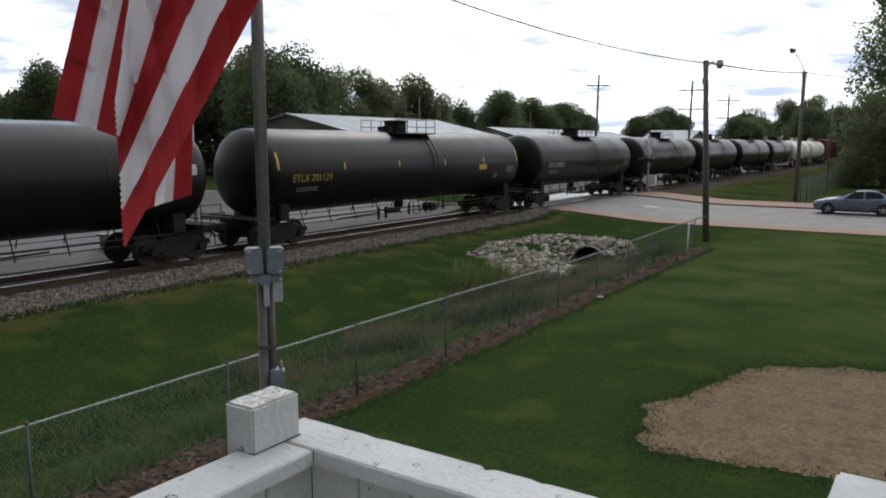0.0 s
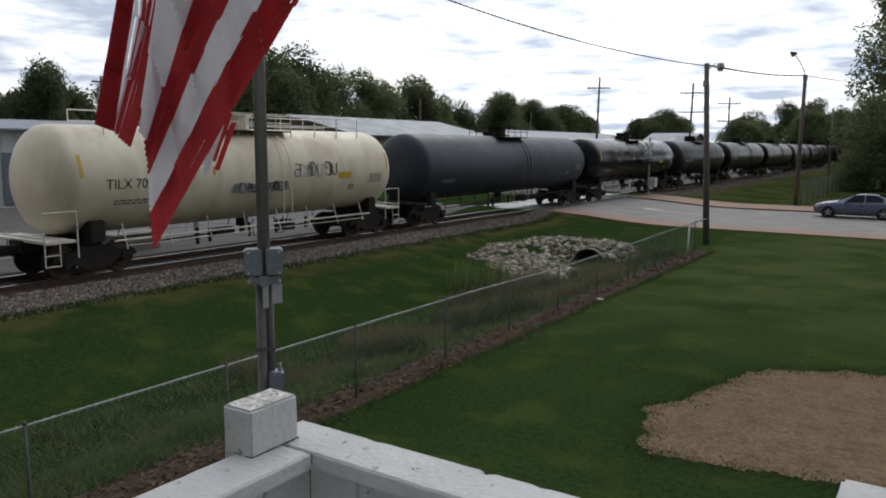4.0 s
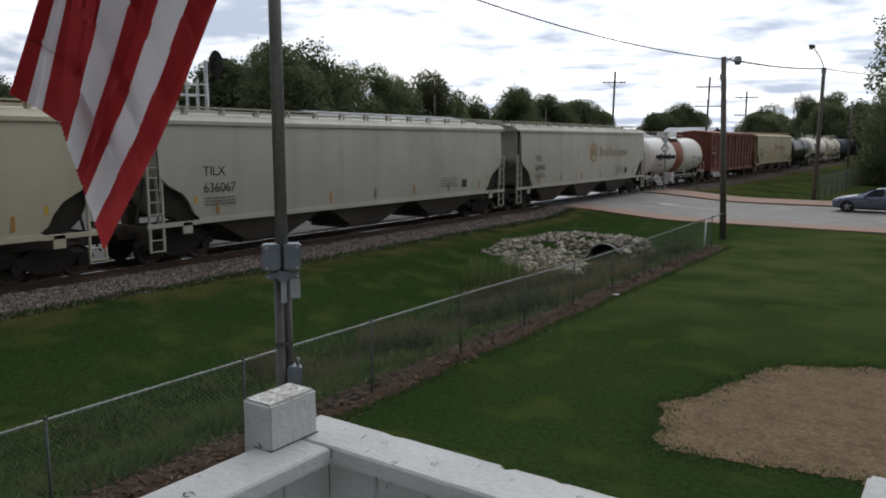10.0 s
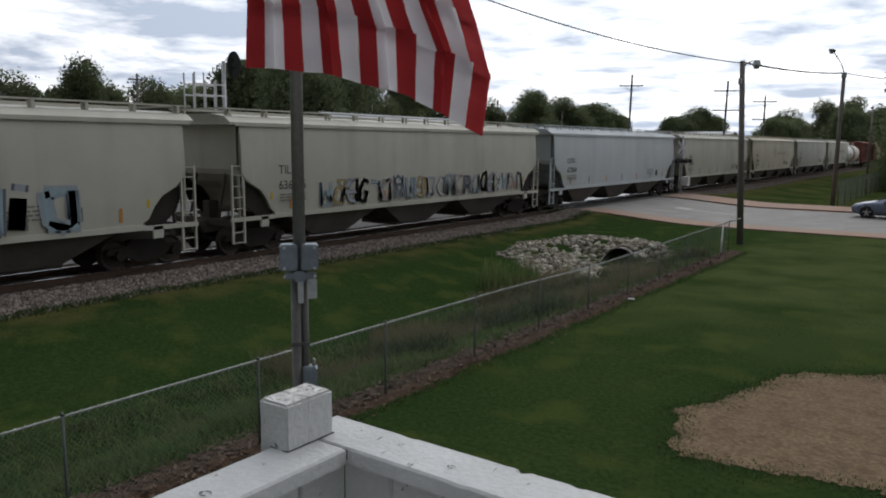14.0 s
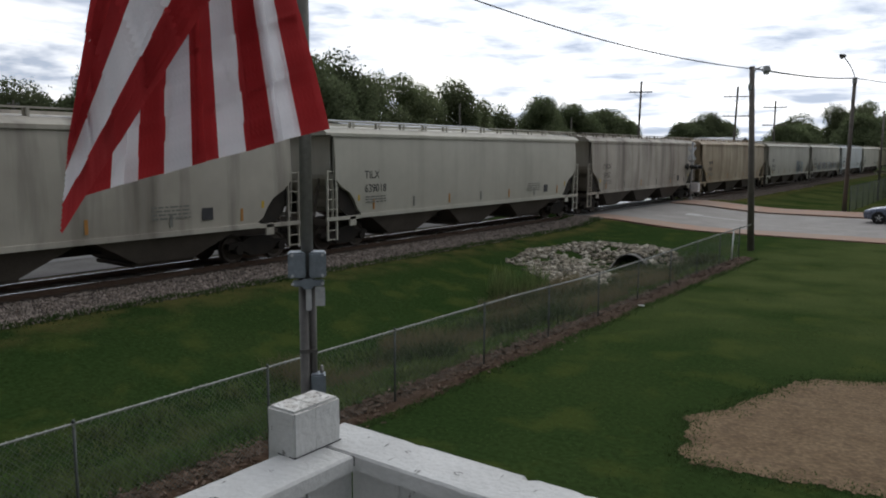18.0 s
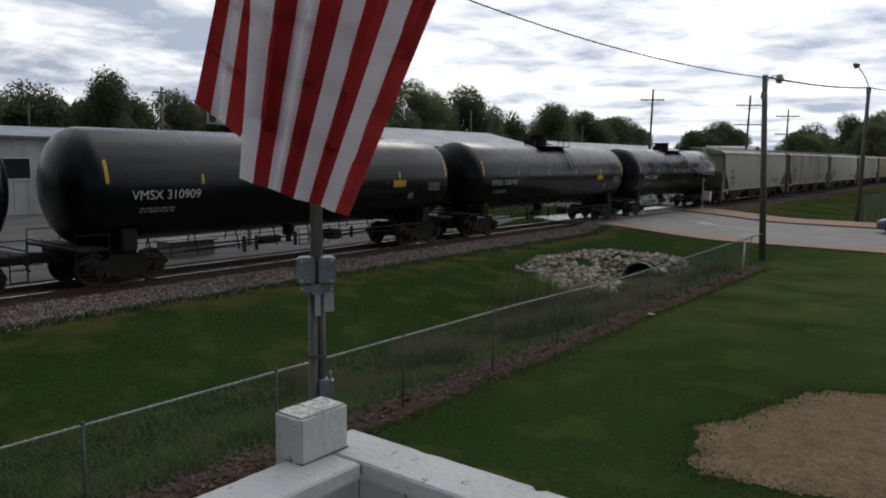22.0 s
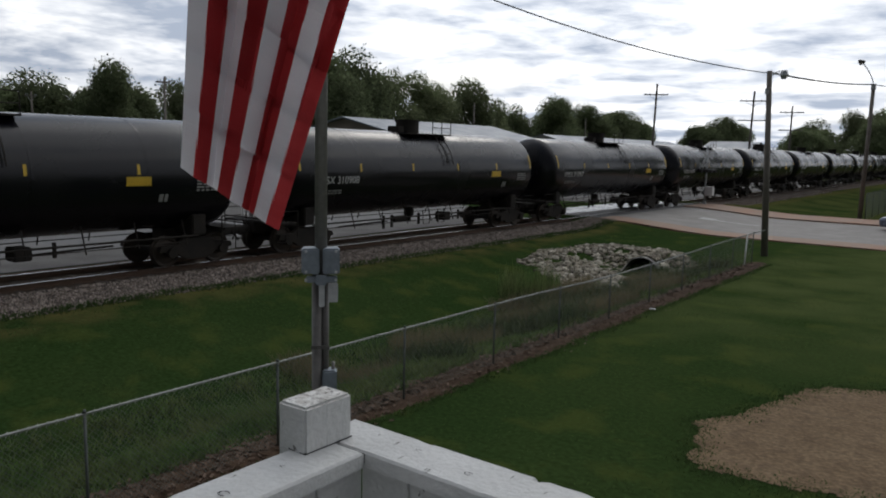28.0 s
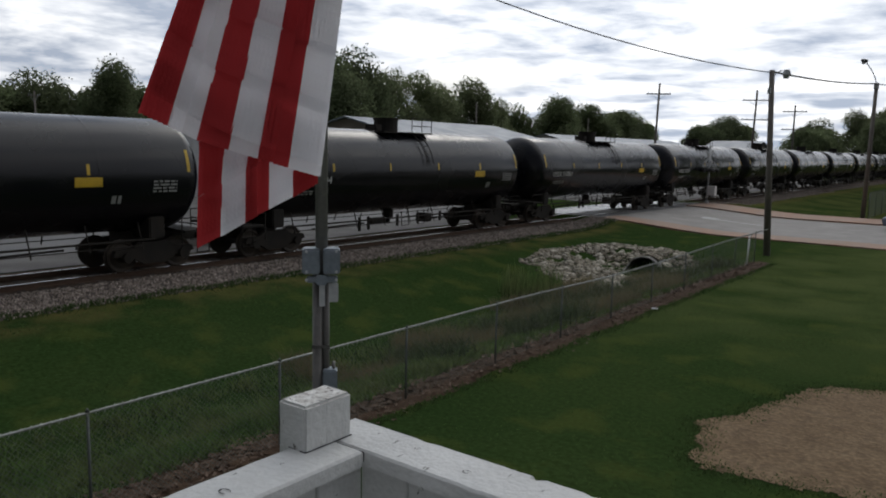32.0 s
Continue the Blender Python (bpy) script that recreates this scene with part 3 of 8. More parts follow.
part("rail_cap", cap_board(-1.462, -1.302, -1.6, 1.353, 1), M_WHITE, deck, "weathered white cap board with chipped paint")
part("rail_cap", cap_board(-1.49, 2.6, 1.357, 1.515, 2), M_WHITE, deck, "weathered white cap board with a notch in its edge")
# vertical boards below the caps
for i in range(24):
    x0 = -1.36 + i * 0.165
    part("board", rough_board(BM(), x0 + 0.003, x0 + 0.162, 1.405, 1.425, 2.5, RZ - 0.043, 0.003, i), M_WHITE, deck)
for i in range(18):
    y0 = 1.404 - (i + 1) * 0.165
    part("board", rough_board(BM(), -1.372, -1.352, y0 + 0.003, y0 + 0.162, 2.5, RZ - 0.043, 0.003, i + 40), M_WHITE, deck)
for i in range(21):
    part("floor_plank", box(BM(), -1.45, 2.6, -1.6 + i * 0.143, -1.6 + i * 0.143 + 0.137, 2.51, 2.55, 0.004), M_WHITE, deck)
for x in (-1.38, 0.6, 2.5):
    for y in (-1.5, 1.40):
        part("deck_leg", box(BM(), x - 0.07, x + 0.07, y - 0.07 + 0.09, y + 0.07 + 0.09, -0.3, 2.51, 0.004), M_WHITE, deck)
# the corner post: two timbers side by side, weathered on top


def post_timber(x0, x1, y0, y1, seed, h=0.122):
    bm = BM()
    box(bm, x0, x1, y0, y1, RZ + 0.001, RZ + h)
    top = [e for e in bm.edges if min(v.co.z for v in e.verts) > RZ + 0.1 and max(abs(v.co.y - 1.3186) for v in e.verts) > 0.012]
    bmesh.ops.bevel(bm, geom=top, offset=0.007, segments=2, affect="EDGES")
    ver = [e for e in bm.edges if abs(e.verts[0].co.z - e.verts[1].co.z) > 0.06 and abs(e.verts[0].co.y - 1.3186) > 0.012]
    bmesh.ops.bevel(bm, geom=ver, offset=0.005, segments=2, affect="EDGES")
    bmesh.ops.subdivide_edges(bm, edges=bm.edges[:], cuts=3, use_grid_fill=True)
    for v in bm.verts:
        v.co += noise.noise_vector(v.co * 22 + Vector((seed, 0, 0))) * 0.0014
    return bm


post = thing("corner_post", None, "white-painted double timber post end with peeling top", "post")
for i, (y0, y1) in enumerate(((1.2430, 1.3183), (1.3190, 1.4080))):
    p = part("timber", post_timber(-1.502, -1.400, y0, y1, i * 3), M_WHITE, post)
    p.data.materials.append(M_PEEL)
    for f in p.data.polygons:
        if f.normal.z > 0.6:
            f.material_index = 1
part("joint", box(BM(), -1.498, -1.404, 1.3180, 1.3193, RZ + 0.002, RZ + 0.108), M_CRACK, post, "dark open joint between the timbers")
part("timber_skirt", box(BM(), -1.502, -1.464, 1.2445, 1.4070, RZ - 0.075, RZ + 0.0005, 0.002), M_WHITE, post, "outer face of the post below the cap")
part("grime_line", box(BM(), -1.463, -1.3985, 1.2424, 1.4087, RZ + 0.0006, RZ + 0.0032), M_CRACK, post, "thin dark line round the post's foot")
# a second post further along the rail
post2 = thing("rail_post", None, "white-painted wooden post on the deck rail", "post")
part("timber", post_timber(-0.125, 0.020, 1.36, 1.505, 9, 0.183), M_WHITE, post2)
# knots and nail marks showing through the paint
for x, y, r in ((-1.375, 0.98, 0.016), (-1.39, 1.16, 0.007), (-1.20, 1.45, 0.009), (-1.02, 1.42, 0.012), (-0.66, 1.46, 0.008), (-0.52, 1.41, 0.013), (-1.43, 0.74, 0.011), (-0.28, 1.44, 0.010)):
    bm = BM()
    for k in range(9):
        t0, t1 = 0.6 + 0.55 * k, 0.6 + 0.55 * (k + 1)
        w0 = 0.16 + 0.10 * (k % 3)
        bm.faces.new([bm.verts.new((x + r * q * math.cos(t), y + r * q * 0.8 * math.sin(t), RZ + 0.0028)) for t, q in ((t0, 1.0), (t1, 1.0), (t1, 1 - w0), (t0, 1 - w0))])
    part("knot", bm, M_CRACK, deck, "dark knot ring showing through the paint")
part("cap_seam", box(BM(), -1.462, -1.302, 1.3532, 1.3568, RZ - 0.030, RZ - 0.004), M_CRACK, deck, "dark seam between the cap boards")
# a slim dark iron stake hung on the outer face of the second post
stake = thing("iron_stake", None, "slim dark iron stake with knobs beside the rail post", "garden stake")
sx_, sy_ = -0.033, 1.535
part("shaft", cyl(BM(), (sx_, sy_, 3.42), (sx_ - 0.004, sy_, 3.88), 0.0096, 10, 0.0072), M_BLACK, stake, smooth=True)
part("finial", cyl(BM(), (sx_ - 0.004, sy_, 3.88), (sx_ - 0.005, sy_, 3.945), 0.0112, 10, 0.0024), M_BLACK, stake)
part("knob", cyl(BM(), (sx_ - 0.002, sy_, 3.735), (sx_ - 0.002, sy_, 3.765), 0.0152, 10, 0.0112), M_BLACK, stake)
part("foot", cyl(BM(), (sx_, sy_, 3.60), (sx_, sy_, 3.665), 0.0176, 10, 0.0112), M_BLACK, stake)
part("bracket", box(BM(), sx_ - 0.02, sx_ + 0.02, 1.506, 1.535, 3.50, 3.52, 0.003), M_BLACK, stake, "dark iron bracket screwed to the post")
# unseen plain wall added behind the deck, blocking sky light and reflections
sky_block = new("wall_house", mesh_of(box(BM(), -1.6, 9.0, -1.95, -1.65, -0.3, 6.8), "wall", M_WHITE))
tagged(sky_block, "plain white wall added unseen behind the deck", "wall", kind="structure")

# ---- flag staff clamped behind the post ----
STAFF_X, STAFF_Y = -1.947, 1.811
# drawn small at the post's edge, then set out to its true distance and size from the eye; x runs across, y away
ST = Matrix.Translation((0, 0, 4.2)) @ Matrix.Scale(1.2727, 4) @ Matrix.Translation((-1.530, 1.423, -4.2)) @ Matrix.Rotation(radians(47.0), 4, "Z")
staff = thing("flag_staff", None, "galvanised steel flag staff with clamped conduit", "flag staff")


def st_box(name, x0, x1, y0, y1, z0, z1, material, label="", bevel=0.004):
    bm = box(BM(), x0, x1, y0, y1, z0, z1, bevel)
    bm.transform(ST)
    return part(name, bm, material, staff, label)


def st_pipe(name, x, y, z0, z1, r, material, label=""):
    bm = cyl(BM(), (x, y, z0), (x, y, z1), r, 16)
    bm.transform(ST)
    return part(name, bm, material, staff, label, smooth=True)


st_pipe("pipe", 0.0, 0.0, 3.83, 5.28, 0.0165, M_GALV)
st_pipe("pipe", -0.011, 0.0, 0.7, 3.86, 0.0135, M_DARKPIPE, "dark weathered lower pipe")
st_pipe("conduit", 0.0125, 0.004, 3.40, 3.86, 0.0100, M_DARKPIPE, "rust-brown weathered conduit")
left = st_box("junction_box", -0.052, -0.004, -0.035, 0.02, 3.852, 3.922, M_BOX)
right = st_box("junction_box", 0.004, 0.050, -0.035, 0.02, 3.852, 3.922, M_BOX)
st_box("box_lid", -0.050, -0.006, -0.0385, -0.0355, 3.857, 3.917, M_BOX, bevel=0.001)
st_box("box_lid", 0.006, 0.048, -0.0385, -0.0355, 3.857, 3.917, M_BOX, bevel=0.001)
st_box("clamp", -0.040, 0.044, -0.030, -0.012, 3.828, 3.846, M_BOX, "grey steel pipe clamp", 0.003)
st_box("clamp_plate", -0.014, 0.014, -0.036, -0.030, 3.822, 3.851, M_BOX, bevel=0.002)
st_box("tag_plate", 0.020, 0.046, -0.022, -0.017, 3.772, 3.826, M_STEELGREY, "pale weathered tag plate", 0.002)
st_box("tag_plate", -0.006, 0.010, -0.022, -0.017, 3.760, 3.826, M_STEELGREY, "pale weathered tag plate", 0.002)
st_box("strap", -0.026, 0.024, -0.020, -0.014, 3.640, 3.650, M_DARKPIPE, bevel=0.001)
st_box("outlet_box", 0.004, 0.044, -0.030, 0.016, 3.50, 3.580, M_BOX, "small grey outlet box")
st_pipe("stub", 0.034, -0.006, 3.57, 3.600, 0.005, M_GALV)
for z in (3.837, 3.915, 3.860):
    for x in (-0.040, 0.040):
        bm = cyl(BM(), (x, -0.042, z), (x, -0.034, z), 0.004, 6)
        bm.transform(ST)
        part("screw", bm, M_STEELGREY, staff)

# ---- chain-link fence along the lawn ----
def fence_x(y):
    return -7.90 - 0.018 * max(0.0, y - 12)


def fence_top(y):
    return 1.24 - 0.10 * smooth01(y, 12, 18) + 0.06 * smooth01(y, 20, 28)


FPOSTS = [3.92 + 2.69 * k for k in range(-5, 11)]
fence = thing("chain_link_fence", None, "low galvanised chain-link fence with twisted top rail", "fence")
for k, y in enumerate(FPOSTS):
    if y > 32.4:
        continue
    x = fence_x(y)
    fp = part("fence_post", cyl(BM(), (x, y, -0.3), (x, y, fence_top(y) + 0.015), 0.018, 10), M_FPOST, fence, smooth=True)
    part("post_cap", cyl(BM(), (x, y, fence_top(y) + 0.012), (x, y, fence_top(y) + 0.05), 0.026, 10, 0.012), M_FPOST, fp, smooth=True)
lean = part("fence_post", cyl(BM(), (fence_x(30.0) + 0.02, 29.7, -0.2), (fence_x(30.0) - 0.02, 30.0, 1.22), 0.030, 10), M_SIGNWHITE, fence, "leaning pale end post", smooth=True)
ys = steps(-9.5, 32.6, 0.9)
bm = BM()
tube(bm, [(fence_x(y), y, fence_top(y)) for y in ys], 0.0150, 8)
part("top_rail", bm, M_FENCE, fence, smooth=True)
# the wire wrapped over the top rail
bm = BM()
y = -9.4
while y < 32.5:
    x, z = fence_x(y), fence_top(y)
    tube(bm, [(x + 0.020, y, z - 0.03), (x + 0.023, y + 0.015, z + 0.010), (x, y + 0.03, z + 0.023), (x - 0.022, y + 0.045, z + 0.006), (x - 0.018, y + 0.06, z - 0.03)], 0.0062, 3)
    y += 0.10
tagged(part("wrapped_wire", bm, M_FENCE, fence), kind="stuff")


def mesh_net(y0, y1, fx, top, low, pitch, r):
    """Diamond wires of a chain-link net as flat ribbons crossing both ways."""
    vs, fs = [], []
    y = y0 - 1.4
    while y < y1:
        for s in (1, -1):
            pts = []
            h = top((y0 + y1) / 2) - low
            a, b = (y, y + h) if s > 0 else (y + h, y)
            za, zb = low, low + h
            # clip in y
            t0, t1 = 0.0, 1.0
            for lim, side in ((y0, 1), (y1, -1)):
                da, db = (a - lim) * side, (b - lim) * side
                if da < 0 and db < 0:
                    t1 = -1
                elif da < 0:
                    t0 = max(t0, da / (da - db))
                elif db < 0:
                    t1 = min(t1, da / (da - db))
            if t1 <= t0:
                continue
            p = [(a + (b - a) * t, za + (zb - za) * t) for t in (t0, t1)]
            n = len(vs)
            off = 0.004 * s
            for (yy, zz) in p:
                for d in (-r, r):
                    vs.append((fx(yy) + off, yy + d * 0.707 * (-s), zz + d * 0.707))
            fs.append((n, n + 1, n + 3, n + 2))
        y += pitch
    me = bpy.data.meshes.new("net")
    me.from_pydata(vs, [], fs)
    me.materials.append(M_WIRE)
    return me


for a, b in zip(FPOSTS, FPOSTS[1:]):
    if b > 32.5:
        b = 32.4
    if b - a > 0.5:
        part("wire_net", mesh_net(a, b, fence_x, fence_top, 0.03, 0.07, 0.0025), M_WIRE, fence)

# far fence beyond the road
far = thing("far_chain_link_fence", None, "chain-link fence beyond the road", "fence")
for k in range(18):
    y = 59.5 + 3.0 * k
    part("fence_post", cyl(BM(), (-8.55, y, -0.3), (-8.55, y, 1.85), 0.035, 8), M_FPOST, far, smooth=True)
part("top_rail", cyl(BM(), (-8.55, 59.5, 1.83), (-8.55, 110.5, 1.83), 0.028, 8), M_FPOST, far, smooth=True)
part("wire_net", mesh_net(59.5, 110.5, lambda y: -8.55, lambda y: 1.82, 0.03, 0.09, 0.008), M_FPOST, far)

# ---- weeds, riprap, culvert ----
rng = random.Random(11)


def blades(n, where, height, width, lean=0.35):
    at = [where() for _ in range(n)]
    x, y, k = (np.array(v) for v in zip(*at))
    z = np.array([ground_z(p, q) for p, q, _ in at]) - 0.02
    g = np.random.RandomState(n)
    h = height * k * g.uniform(0.5, 1.25, n)
    w = width * g.uniform(0.7, 1.4, n)
    a, b = g.uniform(0, 6.283, n), g.uniform(0, 6.283, n)
    dx, dy = lean * h * np.cos(b) * g.rand(n), lean * h * np.sin(b) * g.rand(n)
    wx, wy = w * np.cos(a), w * np.sin(a)
    vs = np.stack([np.stack(c, 1) for c in ((x - wx, y - wy, z), (x + wx, y + wy, z), (x + dx * 0.4 + 0.7 * wx, y + dy * 0.4 + 0.7 * wy, z + h * 0.6),
                                            (x + dx * 0.4 - 0.7 * wx, y + dy * 0.4 - 0.7 * wy, z + h * 0.6), (x + dx, y + dy, z + h))], 1).reshape(-1, 3)
    fs = []
    for i in range(0, 5 * n, 5):
        fs += [(i, i + 1, i + 2, i + 3), (i + 3, i + 2, i + 4)]
    me = bpy.data.meshes.new("blades")
    me.from_pydata(vs.tolist(), [], fs)
    return me


def in_weeds():
    while True:
        x, y = rng.uniform(-12.6, -8.3), rng.uniform(-6, 31)
        d = 0.45 + 0.6 * noise.noise((x * 0.8, y * 0.6, 5)) + 0.35 * noise.noise((x * 2.5, y * 2.5, 8))
        if rng.random() < d * (1.0 if x > -10.8 else 0.5) * (1.0 if y < 12 else 0.55):
            return x, y, (0.55 + d) * (1.15 if y < 13 else 0.8)


def in_stalks():
    while True:
        x, y = rng.uniform(-12.8, -8.5), rng.uniform(10.5, 29)
        if noise.noise((x * 0.6, y * 0.45, 9)) > 0.0:
            return x, y, 1


def clumps(spots, spread):
    def where():
        cx_, cy_, k = spots[rng.randrange(len(spots))]
        return cx_ + rng.gauss(0, spread * k), cy_ + rng.gauss(0, spread * k), k
    return where


def in_reeds():
    a = rng.uniform(0, 6.283)
    r = rng.random() ** 0.5
    return -13.2 + 0.9 * r * math.cos(a), 22.2 + 1.5 * r * math.sin(a), 1


def in_patch_edge():
    x, y = INFIELD[rng.randrange(len(INFIELD))]
    return x + rng.gauss(0, 0.17), y + rng.gauss(0, 0.17), rng.uniform(0.6, 1.2)


def in_bed_edge():
    y = rng.uniform(-3, 31)
    return -7.56 + rng.gauss(0, 0.09) + 0.10 * noise.noise((0, y * 1.5, 6)), y, 1


def in_lawn():
    while True:
        x, y = rng.uniform(-7.4, 12), 4 + 36 * rng.random() ** 1.4
        if abs(x - 1) < y * 0.5 + 8 and not (-3.9 < x < 4 and 9.6 < y < 16.1 and inside(x, y)):
            return x, y, 0.6 + 0.8 * max(0, noise.noise((x * 0.7, y * 0.7, 21)) + 0.3)


def in_verge():
    while True:
        x, y = rng.uniform(-18.3, -10.5), rng.uniform(2, 39)
        if noise.noise((x * 0.5, y * 0.5, 41)) > -0.25 and not (y > 23.5 and x > -16.5 and y < 33):
            return x, y, 0.6 + 0.7 * max(0, noise.noise((x * 0.9, y * 0.9, 2)) + 0.3)


def in_toe():
    y = rng.uniform(2, 39.5)
    return -18.25 + 0.22 * noise.noise((0, y * 0.8, 3)) + rng.gauss(0, 0.16), y, 1


BUSHES = [(-9.0 - 2.4 * rng.random(), 11 + 18 * rng.random(), rng.uniform(0.6, 1.3)) for _ in range(30)]
BUSHES += [(-10.2, 22.0, 1.1), (-10.9, 23.4, 1.2), (-10.0, 24.6, 1.0), (-11.3, 21.6, 1.2), (-10.5, 26.0, 1.0), (-9.8, 27.5, 0.9), (-9.5, 29.0, 1.1), (-12.0, 20.6, 1.2)]
for nm, me, ma, lb, ct in (
        ("weeds", blades(60000, in_weeds, 0.17, 0.012, 1.3), M_WEEDS, "rank green weeds behind the fence", "weeds"),
        ("bushy_weeds", blades(12000, clumps(BUSHES, 0.26), 0.40, 0.016, 1.2), M_SCRUB, "dark bushy weeds along the ditch", "weeds"),
        ("dry_stalks", blades(20000, in_stalks, 0.42, 0.006, 0.9), M_STRAW, "dry brown weed stalks in the ditch", "weeds"),
        ("reeds", blades(800, in_reeds, 0.85, 0.009, 0.5), M_WEEDS, "clump of tall green reeds beside the rocks", "reeds"),
        ("patch_edge_grass", blades(17000, in_patch_edge, 0.055, 0.010, 0.9), M_TUFT, "short grass creeping over the edge of the dirt", "grass"),
        ("bed_edge_grass", blades(8000, in_bed_edge, 0.07, 0.009, 0.9), M_TUFT, "short grass along the mulch edge", "grass"),
        ("toe_grass", blades(9000, in_toe, 0.12, 0.014, 0.9), M_TUFT, "tufts of grass along the foot of the ballast", "grass"),
        ("lawn_tufts", blades(90000, in_lawn, 0.042, 0.008, 1.6), M_TUFT, "longer tufts in the mown lawn", "grass"),
        ("verge_tufts", blades(26000, in_verge, 0.050, 0.010, 1.6), M_TUFT, "longer tufts on the trackside grass", "grass")):
    ob = new(nm, me)
    ob.data.materials.append(ma)
    tagged(ob, lb, ct, kind="stuff")


def rock_mesh(seed, r):
    bm = BM()
    bmesh.ops.create_icosphere(bm, subdivisions=1, radius=r)
    for v in bm.verts:
        v.co *= 1 + 0.42 * noise.noise(v.co / r * 1.1 + Vector((seed * 3.7, 0, 0)))
        v.co.z *= 0.62
    return mesh_of(bm, "rock", M_ROCK)


riprap = thing("riprap", None, "loose pale limestone rocks lining the culvert mouth", "riprap")
rocks = [rock_mesh(i, 0.095 + 0.022 * (i % 4)) for i in range(9)]
cnt = 0
while cnt < 290:
    x, y = rng.uniform(-16.4, -9.4), rng.uniform(20.8, 32.3)
    u, v = (x + 12.6) / 3.4, (y - 27.2 - 0.35 * (x + 12.6) * -1.0) / 4.6
    if v < -0.55 or u * u + v * v > 1 + 0.25 * noise.noise((x, y, 2)) or (abs(x + 12.2) < 0.7 and 28.0 < y < 30.2):
        continue
    s = rng.uniform(0.7, 1.5)
    part("rock", rng.choice(rocks), M_ROCK, riprap, m=Matrix.LocRotScale((x, y, ground_z(x, y) + 0.02 * s), Euler((rng.uniform(-.4, .4), rng.uniform(-.4, .4), rng.uniform(0, 6.3))), (s, s * rng.uniform(0.7, 1.2), s)))
    cnt += 1
# smaller broken stone between them, as one heap
ico = BM()
bmesh.ops.create_icosphere(ico, subdivisions=1, radius=1.0)
ico.verts.ensure_lookup_table()
IV = np.array([v.co[:] for v in ico.verts])
IF = [[v.index for v in f.verts] for f in ico.faces]
ico.free()
nr = np.random.RandomState(21)
vs, fs = [], []
q = 0
while q < 4600:
    x, y = rng.uniform(-16.6, -9.0), rng.uniform(20.6, 32.8)
    u, v = (x + 12.6) / 3.5, (y - 27.2 + 0.35 * (x + 12.6)) / 4.8
    if v < -0.60 or u * u + v * v > 1.08 + 0.3 * noise.noise((x, y, 2)) or (abs(x + 12.2) < 0.62 and 28.0 < y < 29.75):
        continue
    if noise.noise((x * 0.9, y * 0.9, 31)) > 0.35:
        q += 1
        continue
    r = rng.uniform(0.04, 0.105)
    zg = ground_z(x, y)
    if 29.75 < y < 32.6 and abs(x + 12.2) < 0.72:
        zg = max(zg, -0.68 + 0.66 * math.sqrt(max(0.0, 1 - ((x + 12.2) / 0.74) ** 2)))
    p = IV * (1 + 0.35 * nr.uniform(-1, 1, (len(IV), 1))) * np.array([1, rng.uniform(0.6, 1.2), rng.uniform(0.5, 0.9)]) * r
    a = rng.uniform(0, 6.28)
    p = p @ np.array([[math.cos(a), math.sin(a), 0], [-math.sin(a), math.cos(a), 0], [0, 0, 1]]) + np.array([x, y, zg + 0.02])
    n0 = len(vs)
    vs += p.tolist()
    fs += [[i + n0 for i in f] for f in IF]
    q += 1
me = bpy.data.meshes.new("rubble")
me.from_pydata(vs, [], fs)
me.materials.append(M_RUBBLE)
small = part("rubble", me, M_RUBBLE, riprap, "smaller broken limestone between the rocks")
tagged(small, kind="stuff")
culvert = thing("culvert", None, "galvanised corrugated culvert pipe end in the bank", "culvert")
bm = BM()
N = 28
for rr, flip in ((0.62, False), (0.58, True)):
    rings = []
    for k in range(41):
        y = 29.45 + k * 0.09
        r = rr + 0.012 * math.sin(k * 2.2)
        rings.append([bm.verts.new((-12.2 + r * math.cos(2 * math.pi * i / N) * 1.12, y - (1.3 * max(0, 0.35 - math.sin(2 * math.pi * i / N)) if k == 0 else 0), -0.66 + r * math.sin(2 * math.pi * i / N))) for i in range(N)])
    for a, b in zip(rings, rings[1:]):
        for i in range(N):
            f = (a[i], a[(i + 1) % N], b[(i + 1) % N], b[i])
            bm.faces.new(f[::-1] if flip else f)
part("pipe", bm, M_CULV, culvert, smooth=True)
bm = BM()
for i in range(N):
    a0, a1 = 2 * math.pi * i / N, 2 * math.pi * (i + 1) / N
    cyl(bm, (-12.2 + 0.69 * math.cos(a0), 29.43 - 1.3 * max(0, 0.35 - math.sin(a0)), -0.66 + 0.61 * math.sin(a0)), (-12.2 + 0.69 * math.cos(a1), 29.43 - 1.3 * max(0, 0.35 - math.sin(a1)), -0.66 + 0.61 * math.sin(a1)), 0.028, 6)
part("rim", bm, M_CULV, culvert, "pale rolled rim")
part("silt", box(BM(), -12.8, -11.6, 29.2, 32.6, -1.25, -1.0), M_MULCH, culvert, "dark silt in the pipe")
